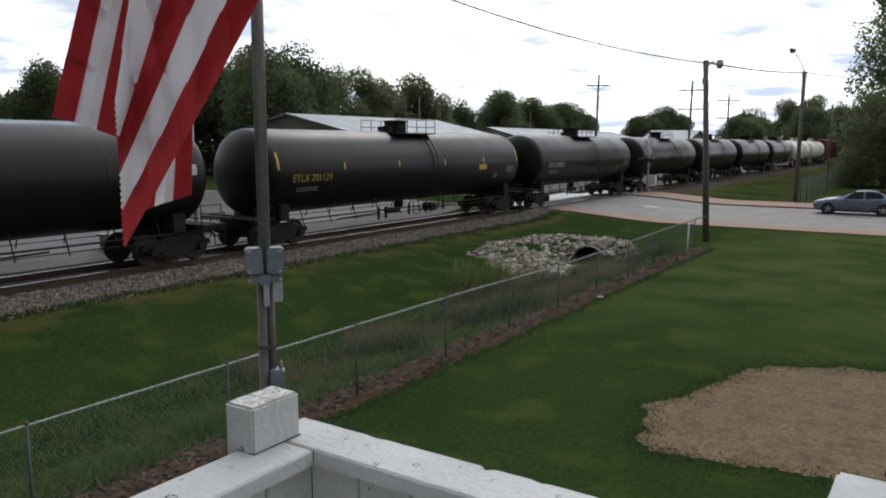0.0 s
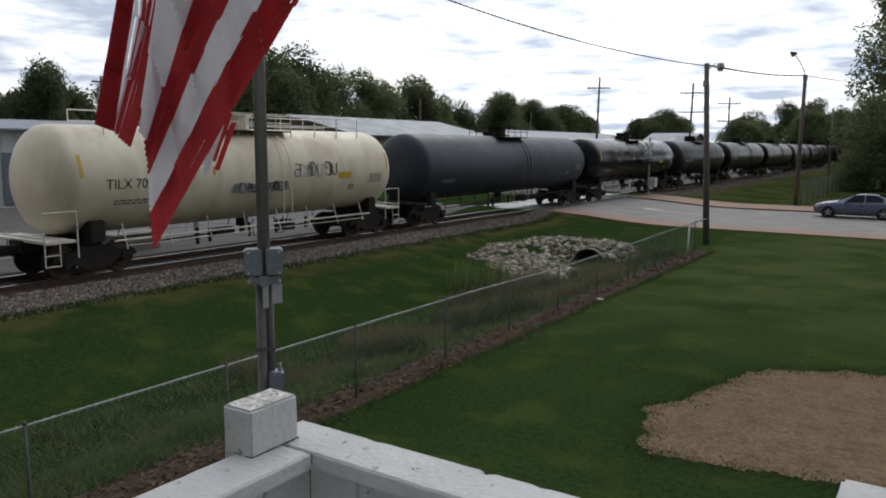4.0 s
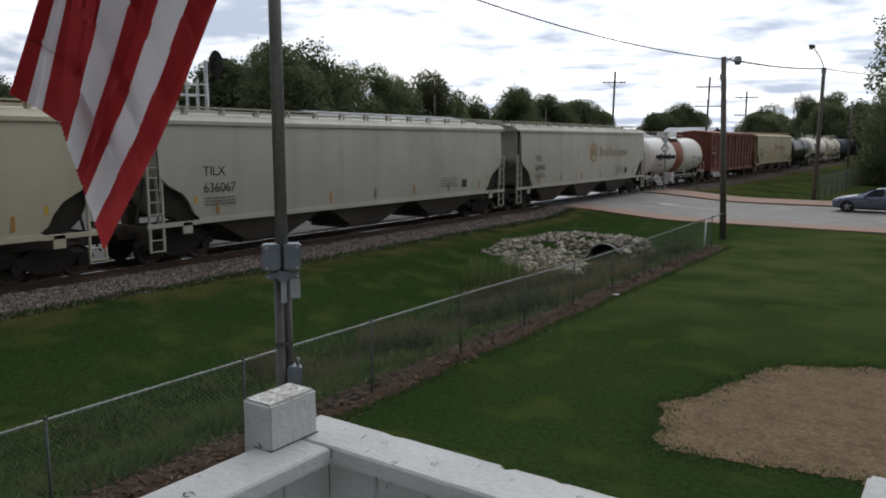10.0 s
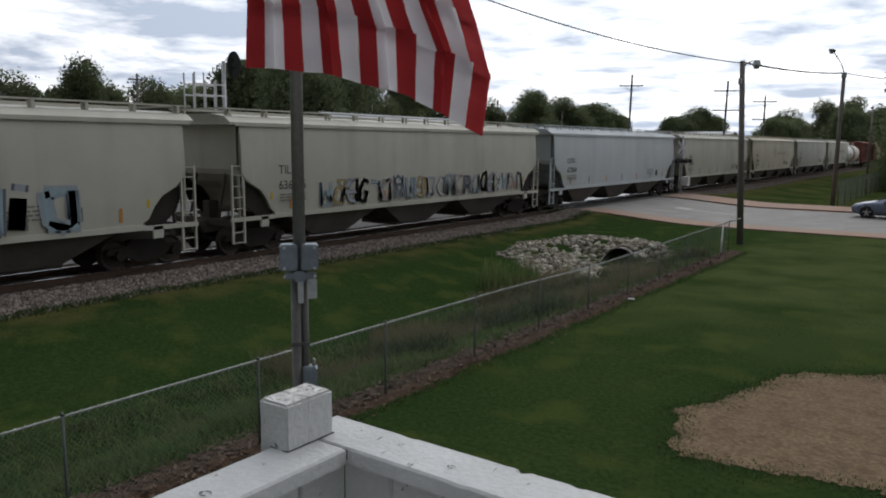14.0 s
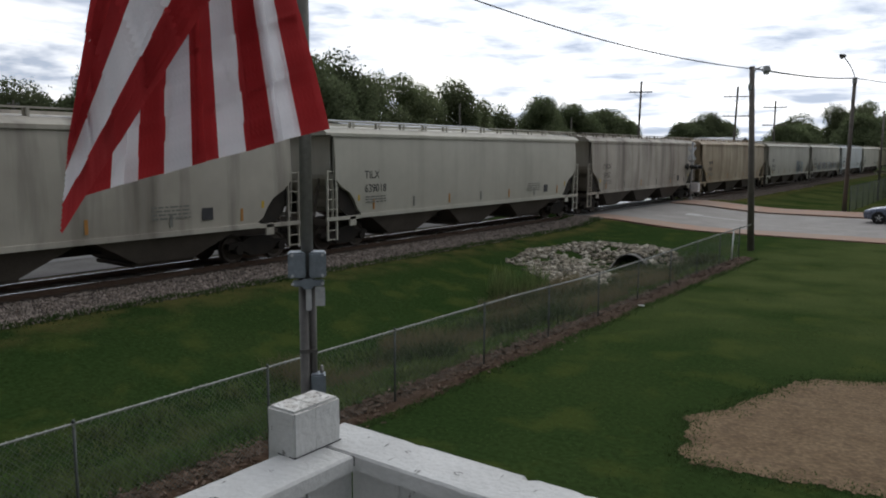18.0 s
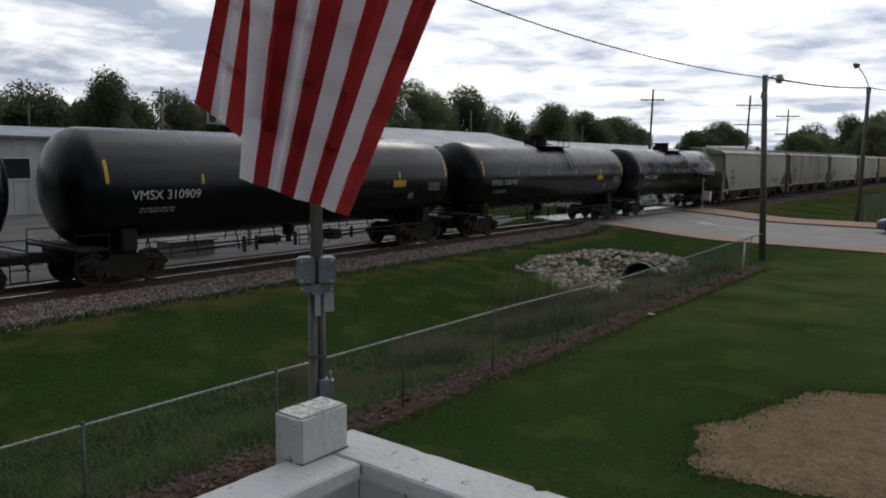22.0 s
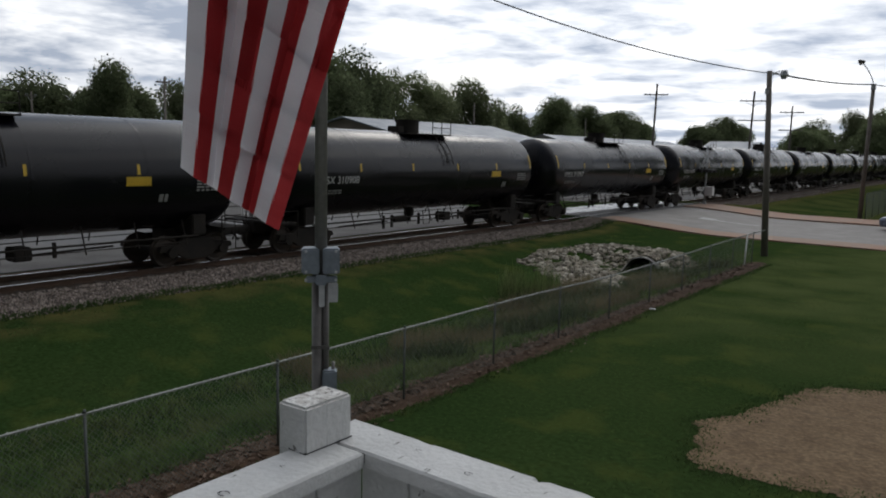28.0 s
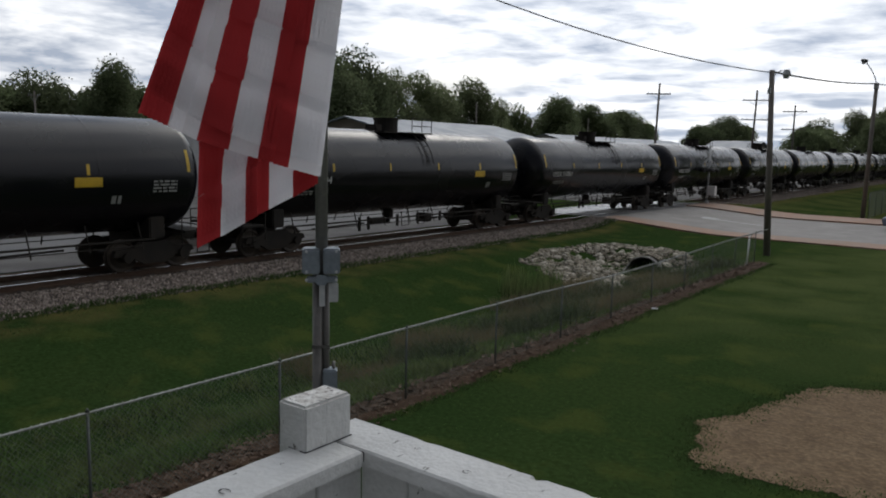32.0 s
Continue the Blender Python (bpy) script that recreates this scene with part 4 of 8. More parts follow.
# ballast stones along the shoulder
vs, fs = [], []
base = [(1, 0, 0), (0, 1, 0), (-1, 0, 0), (0, -1, 0), (0, 0, 1)]
for _ in range(42000):
    y = rng.uniform(-4, 40) if rng.random() < 0.8 else rng.uniform(58, 100)
    x = rng.uniform(-19.95, -18.1)
    if x > -18.4 and rng.random() < 0.6:
        continue
    z = 0.30 if x < -19.75 else 0.05 + 0.25 * (-18.25 - x) / 1.5
    z = max(z, ground_z(x, y))
    s, a = rng.uniform(0.026, 0.062), rng.uniform(0, 6.28)
    i = len(vs)
    for bx, by, bz in base:
        q = s * rng.uniform(0.7, 1.3)
        vs.append((x + q * (bx * math.cos(a) - by * math.sin(a)), y + q * (bx * math.sin(a) + by * math.cos(a)), z + (q * 0.9 if bz else -0.01)))
    fs += [(i, i + 1, i + 4), (i + 1, i + 2, i + 4), (i + 2, i + 3, i + 4), (i + 3, i, i + 4)]
me = bpy.data.meshes.new("ballast_stones")
me.from_pydata(vs, [], fs)
me.materials.append(M_BSTONE)
tagged(new("ballast_stones", me), "loose brown and grey ballast stones on the shoulder", "ballast", kind="stuff")
# bark chips and litter on the bed
vs, fs = [], []
for _ in range(7000):
    x, y = rng.gauss(-8.05, 0.22), rng.uniform(-5, 30.5)
    z = ground_z(x, y) + 0.055 * max(0, 1 - ((x + 8.12) / 0.6) ** 2)
    s, a = rng.uniform(0.015, 0.05), rng.uniform(0, 6.28)
    i = len(vs)
    for bx, by, bz in ((-1, -.35, 0), (1, -.35, .2), (1, .35, .5), (-1, .35, .3)):
        vs.append((x + s * (bx * math.cos(a) - by * math.sin(a)), y + s * (bx * math.sin(a) + by * math.cos(a)), z + s * bz * 1.2))
    fs.append((i, i + 1, i + 2, i + 3))
me = bpy.data.meshes.new("bark_chips")
me.from_pydata(vs, [], fs)
me.materials.append(mat("bark_chips", (0.122, 0.078, 0.052), 0.9, col2=(0.062, 0.042, 0.030), scale=7, amount=1, bump=0))
tagged(new("bark_chips", me), "scattered brown bark chips", "mulch", kind="stuff")
litter = thing("paper_litter", None, "white scrap of litter on the mulch", "litter")
part("scrap", slab(BM(), pose(-7.62, 19.3, 0.05, 8, 4, 30), 0.17, 0.06, 0.03, 0.01), M_SIGNWHITE, litter)

# ---- the freight train: every car is a thing on the track, x across (+x faces the deck), y along, z up from the rail ----
C_BLACK = mat("black_tank_paint", (0.0055, 0.0056, 0.0090), 0.25, col2=(0.008, 0.008, 0.010), scale=0.6, amount=0.8, bump=0.008, bscale=2.5, fine=0.1, streak=0.15, dirt=(0.014, 0.013, 0.012), spec=0.37)
C_DULL = mat("dull_black_tank_paint", (0.0115, 0.0100, 0.0098), 0.36, col2=(0.013, 0.0115, 0.011), scale=0.5, amount=0.9, bump=0.01, bscale=3, fine=0.1, streak=0.4, dirt=(0.022, 0.018, 0.015), spec=0.25)
C_BLUE = mat("slate_blue_tank_paint", (0.040, 0.052, 0.072), 0.5, col2=(0.030, 0.037, 0.048), scale=0.5, bump=0.01, bscale=3, fine=0.06, streak=0.3, dirt=(0.03, 0.028, 0.026), spec=0.3)
C_NAVYT = mat("blue_black_tank_paint", (0.012, 0.016, 0.024), 0.42, col2=(0.010, 0.012, 0.016), scale=0.5, bump=0.01, bscale=3, fine=0.06, streak=0.3, dirt=(0.02, 0.018, 0.016), spec=0.28)
C_WHITE = mat("white_tank_paint", (0.78, 0.75, 0.69), 0.5, col2=(0.70, 0.66, 0.58), scale=0.6, amount=0.9, bump=0.03, bscale=3, fine=0.06, streak=0.4, dirt=(0.42, 0.32, 0.22))
C_CLEANWHITE = mat("clean_white_tank_paint", (0.84, 0.82, 0.77), 0.42, col2=(0.78, 0.75, 0.70), scale=0.6, bump=0.03, bscale=3, fine=0.04, streak=0.12, dirt=(0.45, 0.40, 0.33))
C_YELLOWWHITE = mat("cream_tank_paint", (0.76, 0.69, 0.55), 0.5, col2=(0.66, 0.58, 0.45), scale=0.7, amount=0.9, bump=0.03, bscale=3, fine=0.06, streak=0.4, dirt=(0.34, 0.26, 0.17))
C_BAND = mat("rust_red_band", (0.34, 0.105, 0.060), 0.55, scale=0.8, bump=0.03, bscale=3, fine=0.05)
C_CREAM = mat("cream_hopper_paint", (0.560, 0.455, 0.265), 0.55, col2=(0.490, 0.392, 0.225), scale=0.4, amount=0.9, bump=0.03, bscale=3, fine=0.05, streak=0.3, dirt=(0.318, 0.235, 0.136))
C_GREY = mat("pale_grey_hopper_paint", (0.500, 0.484, 0.416), 0.55, col2=(0.439, 0.424, 0.363), scale=0.35, amount=0.9, bump=0.03, bscale=3, fine=0.05, streak=0.3, dirt=(0.273, 0.249, 0.205))
C_IVORY = mat("ivory_hopper_paint", (0.540, 0.490, 0.370), 0.55, col2=(0.475, 0.425, 0.315), scale=0.35, amount=0.9, bump=0.03, bscale=3, fine=0.05, streak=0.35, dirt=(0.300, 0.240, 0.165))
C_STAIN = mat("stained_grey_hopper_paint", (0.470, 0.439, 0.378), 0.6, col2=(0.348, 0.318, 0.273), scale=0.3, amount=1, bump=0.03, bscale=3, fine=0.05, streak=0.8, dirt=(0.129, 0.110, 0.091))
C_ICE = mat("pale_blue_hopper_paint", (0.470, 0.514, 0.530), 0.5, col2=(0.424, 0.454, 0.470), scale=0.4, bump=0.03, bscale=3, fine=0.05, streak=0.2, dirt=(0.273, 0.265, 0.243))
C_TAN = mat("tan_hopper_paint", (0.470, 0.394, 0.280), 0.6, col2=(0.348, 0.273, 0.189), scale=0.4, amount=1, bump=0.03, bscale=3, fine=0.05, streak=0.7, dirt=(0.181, 0.129, 0.083))
C_RED = mat("boxcar_red_paint", (0.225, 0.056, 0.034), 0.7, col2=(0.165, 0.046, 0.032), scale=0.7, amount=1, bump=0.03, bscale=3, fine=0.08, streak=0.4, dirt=(0.10, 0.046, 0.036))
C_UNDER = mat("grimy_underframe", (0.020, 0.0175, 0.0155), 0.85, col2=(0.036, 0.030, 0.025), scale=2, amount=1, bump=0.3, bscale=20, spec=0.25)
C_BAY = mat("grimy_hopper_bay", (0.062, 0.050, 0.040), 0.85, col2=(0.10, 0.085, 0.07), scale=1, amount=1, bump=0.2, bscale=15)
C_WHEEL = mat("steel_wheel", (0.045, 0.036, 0.030), 0.7, 0.3, col2=(0.08, 0.06, 0.045), scale=3, bump=0.1)
C_TREAD = mat("wheel_tread", (0.35, 0.34, 0.33), 0.4, 0.9, bump=0)
C_YEL = mat("yellow_reflector", (0.62, 0.40, 0.03), 0.45, bump=0)
C_ORANGE = mat("faded_orange_reflector", (0.48, 0.22, 0.05), 0.5, bump=0)
C_LET = mat("white_stencil", (0.62, 0.62, 0.60), 0.6, bump=0)
C_LETD = mat("black_stencil", (0.035, 0.035, 0.04), 0.6, bump=0)
C_LETY = mat("yellow_stencil", (0.50, 0.38, 0.07), 0.6, bump=0)
C_BAR = mat("faint_data_lines", (0.30, 0.30, 0.29), 0.6, bump=0)
C_BARD = mat("faint_dark_data_lines", (0.20, 0.20, 0.18), 0.6, bump=0)
C_LOGO = mat("orange_logo_paint", (0.55, 0.25, 0.06), 0.5, bump=0)
C_LOGOR = mat("red_logo_paint", (0.42, 0.11, 0.05), 0.5, bump=0)
C_GOLD = mat("dull_gold_logo_paint", (0.44, 0.32, 0.13), 0.5, bump=0)
C_DUN = mat("dun_logo_paint", (0.33, 0.26, 0.18), 0.5, bump=0)
C_FADED = mat("faded_logo_paint", (0.47, 0.38, 0.27), 0.5, bump=0)
C_RUST = mat("rust_run", (0.30, 0.155, 0.075), 0.8, bump=0)
C_NAVY = mat("navy_logo_paint", (0.04, 0.045, 0.16), 0.5, bump=0)
G_TEAL = mat("graffiti_teal", (0.28, 0.37, 0.42), 0.5, bump=0)
G_SILVER = mat("graffiti_silver", (0.33, 0.355, 0.40), 0.5, 0.0, bump=0)
G_DARK = mat("graffiti_dark", (0.11, 0.12, 0.15), 0.5, bump=0)
G_PINK = mat("graffiti_pink", (0.42, 0.33, 0.31), 0.5, bump=0)
G_OCHRE = mat("graffiti_ochre", (0.42, 0.30, 0.12), 0.5, bump=0)
G_WHITE = mat("graffiti_white", (0.62, 0.63, 0.62), 0.5, bump=0)

# shared running gear
_wheel = BM()
prof = [(0.0, 0.06), (0.16, 0.06), (0.20, 0.035), (0.36, 0.02), (0.40, 0.055), (0.455, 0.06), (0.458, -0.045), (0.49, -0.055), (0.49, -0.08), (0.30, -0.05), (0.15, -0.09), (0.0, -0.09)]
rings = [[_wheel.verts.new((h, r * math.cos(2 * math.pi * i / 20), r * math.sin(2 * math.pi * i / 20))) for i in range(20)] if r else [_wheel.verts.new((h, 0, 0))] for r, h in prof]
for a, b in zip(rings, rings[1:]):
    for i in range(20):
        j = (i + 1) % 20
        if len(a) == 1:
            _wheel.faces.new((a[0], b[i], b[j]))
        elif len(b) == 1:
            _wheel.faces.new((a[i], b[0], a[j]))
        else:
            _wheel.faces.new((a[i], b[i], b[j], a[j]))
bmesh.ops.recalc_face_normals(_wheel, faces=_wheel.faces[:])
WHEEL = mesh_of(_wheel, "wheel", C_WHEEL)
_sf = BM()
prism_x(_sf, [(-1.28, 0.50), (-1.22, 0.66), (-0.66, 0.70), (-0.42, 0.86), (0.42, 0.86), (0.66, 0.70), (1.22, 0.66), (1.28, 0.50), (0.66, 0.40), (0.36, 0.22), (-0.36, 0.22), (-0.66, 0.40)], -0.09, 0.09)
for sy in (-0.89, 0.89):
    cyl(_sf, (-0.14, sy, 0.457), (0.20, sy, 0.457), 0.15, 12)
for k in range(4):
    cyl(_sf, (0.02, -0.27 + 0.18 * k, 0.30), (0.02, -0.27 + 0.18 * k, 0.62), 0.07, 8)
FRAME = mesh_of(_sf, "side_frame", C_UNDER)
_bo = BM()
box(_bo, -1.0, 1.0, -0.2, 0.2, 0.45, 0.80, 0.03)
for sy in (-0.89, 0.89):
    cyl(_bo, (-0.75, sy, 0.457), (0.75, sy, 0.457), 0.085, 10)
BOLSTER = mesh_of(_bo, "bolster", C_UNDER)
_cp = BM()
box(_cp, -0.13, 0.13, -0.75, 0.25, 0.70, 0.98, 0.03)
box(_cp, -0.17, 0.17, 0.20, 0.50, 0.70, 1.00, 0.05)
cyl(_cp, (0.22, 0.30, 0.78), (0.18, 0.48, 0.50), 0.025, 6)
COUPLER = mesh_of(_cp, "coupler", C_UNDER)


def bogie(car, y):
    t = part("truck", BOLSTER, C_UNDER, car, m=pose(0, y, 0))
    for sx in (-1, 1):
        part("side_frame", FRAME, C_UNDER, t, m=pose(sx * 1.02, 0, 0, 0, 0, 0 if sx > 0 else 180))
        for sy in (-0.89, 0.89):
            part("wheel", WHEEL, C_WHEEL, t, m=pose(sx * 0.79, sy, 0.46, 0, 0, 0 if sx > 0 else 180))


def couplers(car, half):
    for s in (1, -1):
        part("coupler", COUPLER, C_UNDER, car, m=pose(0, s * (half - 0.5), 0, 0, 0, 0 if s > 0 else 180))


def side_face(me, y, z, x, tilt=0.0):
    """The pose that lays letters, drawn along +x and up +y, on the side that faces the deck (read from +x, y runs to the right)."""
    return pose(x, y, z, 90 + tilt, 0, 90)


def lathe_y(profile, n=40, zc=0.0):
    bm = BM()
    rs = []
    for y, r in profile:
        rs.append([bm.verts.new((r * math.cos(2 * math.pi * i / n), y, zc + r * math.sin(2 * math.pi * i / n))) for i in range(n)] if r > 1e-6 else [bm.verts.new((0, y, zc))])
    for a, b in zip(rs, rs[1:]):
        for i in range(n):
            j = (i + 1) % n
            if len(a) == 1:
                bm.faces.new((a[0], b[i], b[j]))
            elif len(b) == 1:
                bm.faces.new((a[i], b[0], a[j]))
            else:
                bm.faces.new((a[i], b[i], b[j], a[j]))
    bmesh.ops.recalc_face_normals(bm, faces=bm.faces[:])
    return bm


def curved_patch(y0, y1, a0, a1, r, zc, th=0.006, n=6):
    """A plate that hugs the tank, from angle a0 to a1 (degrees above the horizontal) on the deck's side."""
    bm = BM()
    pts = [radians(a0 + (a1 - a0) * i / n) for i in range(n + 1)]
    g = [[bm.verts.new((rr * math.cos(a), y, zc + rr * math.sin(a))) for a in pts] for rr, y in ((r + th, y0), (r + th, y1))]
    for i in range(n):
        bm.faces.new((g[0][i], g[1][i], g[1][i + 1], g[0][i + 1]))
    bmesh.ops.recalc_face_normals(bm, faces=bm.faces[:])
    return bm


def wrap_letters(me, r, zc, y, ang):
    """Bend a flat lettering mesh round the tank's side."""
    for v in me.vertices:
        a = radians(ang) + v.co.y / r
        off = r + 0.008 + v.co.z
        yy = y + v.co.x
        v.co = (off * math.cos(a), yy, zc + off * math.sin(a))
    return me


def bars(rows, h, gap, w, seed):
    """Lines of small print as plain bars."""
    bm, rr = BM(), random.Random(seed)
    for k in range(rows):
        x = 0.0
        while x < w:
            q = rr.uniform(0.08, 0.30)
            box(bm, x, min(x + q, w), -k * (h + gap) - h, -k * (h + gap), -0.002, 0.002)
            x += q + 0.05
    me = bpy.data.meshes.new("print")
    bm.to_mesh(me)
    bm.free()
    return me


TANKS = {}


def tank_car(name, length, mark, number, paint=C_BLACK, r=1.58, zc=2.71, stripes=5, letter=C_LET, band=None, low=None, label="", dome=0.0, style="new", letters_at=0.72, placard=False,
             rails=False, lsize=0.38):
    car = thing(name, None, label, "tank car", "freight train cars")
    h = length / 2
    e = h - (0.62 if paint is C_BLACK else 0.85)  # tip of the tank's head
    key = (length, paint.name, r, zc, stripes, style, placard, rails, band is None, low is None, letter.name)
    shared = TANKS.setdefault(key, {})

    def sp(nm, build, material, lab="", smooth=False, parent=None):
        if nm not in shared:
            shared[nm] = mesh_of(build(), nm.split("#")[0], material, smooth)
        return part(nm.split("#")[0], shared[nm], material, parent or car, lab)

    def shell():
        head = 0.80
        prof = [(-e, 0.0)]
        for k in range(1, 9):
            a = math.pi / 2 * k / 8
            prof.append((-e + head * (1 - math.cos(a)), r * math.sin(a)))
        for k in range(1, 7):
            prof.append((-e + head + (2 * (e - head)) * k / 7, r))
        for k in range(8, 0, -1):
            a = math.pi / 2 * k / 8
            prof.append((e - head * (1 - math.cos(a)), r * math.sin(a)))
        prof.append((e, 0.0))
        return lathe_y(prof, 44, zc)
    tank = sp("tank", shell, paint, "", True)
    body = e - 0.80
    if band:
        sp("band", lambda: lathe_y([(-1.05, r + 0.0), (-1.04, r + 0.008), (1.04, r + 0.008), (1.05, r)], 44, zc), band, "rust-red band round the tank's middle", True)
    if low:
        def lowband():
            bm = BM()
            n = 16
            pts = [radians(-152 + (124) * i / n) for i in range(n + 1)]
            g = [[bm.verts.new(((r + 0.008) * math.cos(a), y, zc + (r + 0.008) * math.sin(a))) for a in pts] for y in (-body - 0.1, body + 0.1)]
            for i in range(n):
                bm.faces.new((g[0][i], g[1][i], g[1][i + 1], g[0][i + 1]))
            bmesh.ops.recalc_face_normals(bm, faces=bm.faces[:])
            return bm
        sp("lower_band", lowband, low, "black lower third of the tank", True)
    # seam rings
    for ky in (-0.62, -0.2, 0.22, 0.64):
        sp("weld_ring#%g" % ky, lambda ky=ky: (lambda bm: [cyl_ring(bm, body * ky, r + 0.004, zc)] and bm)(BM()), paint)
    if stripes:
        for k, s in enumerate((-1, 1)):
            sp("end_reflector#%d" % k, lambda: curved_patch(s * (body - 0.02) - 0.05, s * (body - 0.02) + 0.05, 4, 27, r, zc), C_YEL, "yellow reflector strip")
        for k in range(stripes - 2 + 1):
            y = -body + (2 * body) * (k + 1) / (stripes)
            sp("reflector#s%d" % k, lambda: curved_patch(y - 0.045, y + 0.045, 2, 12, r, zc), C_YEL, "yellow reflector strip")
        sp("warning_label", lambda: curved_patch(body * 0.55, body * 0.55 + 0.75, -9, 0, r, zc), C_YEL, "yellow warning label")
    if placard:
        sp("placard", lambda: curved_patch(body - 0.75, body - 0.12, 2, 14, r, zc), C_LET, "white placard")
    for q in range(2):
        yy, ww, an = ((-body + 1.0, 1.1, -21), (body - 1.15, 0.75, -4))[q]
        k = "print#%d" % q
        if k not in shared:
            shared[k] = wrap_letters(bars(4 if q else 2, 0.055, 0.04, ww, q + 3), r, zc, yy, an)
            shared[k].materials.append(C_BARD if letter is C_LETD else C_BAR)
        part("small_print", shared[k], C_BAR, car)
    if "frameplate" not in shared:
        me = bars(1, 0.24, 0.0, 0.28, 4)
        shared["frameplate"] = wrap_letters(me, r, zc, body - 2.35, -18)
        shared["frameplate"].materials.append(C_BAR)
    part("card_holder", shared["frameplate"], C_BAR, car)
    if mark:
        me = lettering(mark + " " + number, lsize, letter)
        part("car_number", wrap_letters(me, r, zc, -body + letters_at, -12.5 if lsize < 0.4 else -9), letter, car, "stencilled car number")
    # top fittings
    ty = dome
    sp("manway", lambda: (lambda bm: (cyl(bm, (0, ty, zc + r - 0.1), (0, ty, zc + r + 0.42), 0.50, 18), cyl(bm, (0, ty, zc + r + 0.42), (0, ty, zc + r + 0.50), 0.54, 18),
                                      box(bm, -0.3, 0.3, ty - 0.95, ty - 0.55, zc + r - 0.05, zc + r + 0.22, 0.03)) and bm)(BM()), C_UNDER if paint in (C_BLACK, C_DULL, C_BLUE, C_NAVYT) else paint, "valve housing on the tank's crown")
    dark = paint in (C_BLACK, C_DULL, C_BLUE, C_NAVYT)
    zt = zc + r * 0.93

    def rail_side(x):
        bm = BM()
        ya = ty + (0.45 if style == "new" else -1.2)
        tube(bm, [(x, ya, zt), (x, ya, zt + 0.62), (x, ty + 1.72, zt + 0.62), (x, ty + 1.72, zt)], 0.018, 5)
        cyl(bm, (x, ya, zt + 0.31), (x, ty + 1.72, zt + 0.31), 0.018, 5)
        for y in steps(ya, ty + 1.72, 0.7)[1:-1]:
            cyl(bm, (x, y, zt), (x, y, zt + 0.62), 0.018, 5)
        return bm
    for q, s in enumerate((1, -1)):
        sp("walkway#%d" % q, lambda: box(BM(), s * 0.55, s * 1.05, ty - 1.25, ty + 1.75, zt, zt + 0.05), C_UNDER, "dark steel walkway beside the valves")
        sp("guard_rail#%d" % q, lambda: rail_side(s * 1.03), C_UNDER if not rails else C_WHITE, "thin guard rail along the walkway")

    def ladder():
        bm = BM()
        for dy in (-0.2, 0.2):
            path = [((r + 0.11) * math.cos(radians(a)), ty + 0.85 + dy, zc + (r + 0.11) * math.sin(radians(a))) for a in (62, 50, 38, 24, 10)]
            if style != "new":
                path += [(r + 0.12, ty + 0.85 + dy, zc - 0.3), (r + 0.12, ty + 0.85 + dy, 0.95)]
            tube(bm, path, 0.022, 5)
        for a in (56, 46, 36, 26, 16):
            p = ((r + 0.11) * math.cos(radians(a)), zc + (r + 0.11) * math.sin(radians(a)))
            cyl(bm, (p[0], ty + 0.65, p[1]), (p[0], ty + 1.05, p[1]), 0.014, 5)
        return bm
    sp("ladder", ladder, C_UNDER if dark else paint)

    def side_rail(x):
        bm = BM()
        cyl(bm, (x, -body + 1.0, 0.97), (x, body - 1.0, 0.97), 0.03, 6)
        cyl(bm, (x, -body + 1.4, 0.80), (x, body - 1.4, 0.80), 0.016, 5)
        for y in steps(-body + 1.4, body - 1.4, 1.45):
            cyl(bm, (x, y, 0.70), (x * 0.82, y, zc - r * 0.80), 0.022, 5)
        return bm

    def grab(x, s):
        bm = BM()
        y1, y0 = s * (h - 0.62), s * (h - 1.55)
        tube(bm, [(x, y0, 0.62), (x, y0, 1.5 if not rails else 1.9), (x, y1, 1.5 if not rails else 1.9), (x, y1, 0.45)], 0.022, 5)
        for z in (0.45, 0.75, 1.05):
            cyl(bm, (x, y1 - s * 0.42, z), (x, y1, z), 0.018, 5)
        cyl(bm, (x, y1 - s * 0.42, 0.45), (x, y1 - s * 0.42, 1.2), 0.018, 5)
        return bm
    for q, s in enumerate((1, -1)):
        sp("stub_sill#%d" % q, lambda: box(BM(), -0.32, 0.32, s * (h - 2.9), s * (h - 0.55), 0.72, 1.10, 0.02), C_UNDER)
        sp("saddle#%d" % q, lambda: box(BM(), -1.25, 1.25, s * (h - 2.5), s * (h - 2.0), 0.95, zc - r * 0.72, 0.04), C_UNDER)
        sp("side_rail#%d" % q, lambda: side_rail(s * 1.42), C_UNDER if not rails else C_WHITE, "thin safety rail under the tank")
        sp("end_platform#%d" % q, lambda: box(BM(), -1.45, 1.45, s * (h - 1.05) - 0.42, s * (h - 1.05) + 0.42, 1.06, 1.13), C_UNDER if not rails else C_WHITE)
        sp("end_rail#%d" % q, lambda: cyl(BM(), (-1.40, s * (h - 0.62), 1.22), (1.40, s * (h - 0.62), 1.22), 0.022, 5), C_UNDER if dark else C_WHITE)
        for p, x in enumerate((1.40, -1.40)):
            sp("grab_rail#%d%d" % (q, p), lambda: grab(x, s), C_UNDER if dark else C_WHITE, "bent-pipe grab rail with rungs")
        sp("brake_rod#%d" % q, lambda: cyl(BM(), (0.35, s * 3.0 - 1.4, 0.66), (0.35, s * 3.0 + 1.4, 0.72), 0.03, 6), C_UNDER)
        sp("step_hoop#%d" % q, lambda: tube(BM(), [(1.35, s * 0.5, 1.2), (1.38, s * 0.5, 0.62), (1.38, s * 0.5 + 0.42, 0.62), (1.35, s * 0.5 + 0.42, 1.2)], 0.018, 5), C_UNDER)
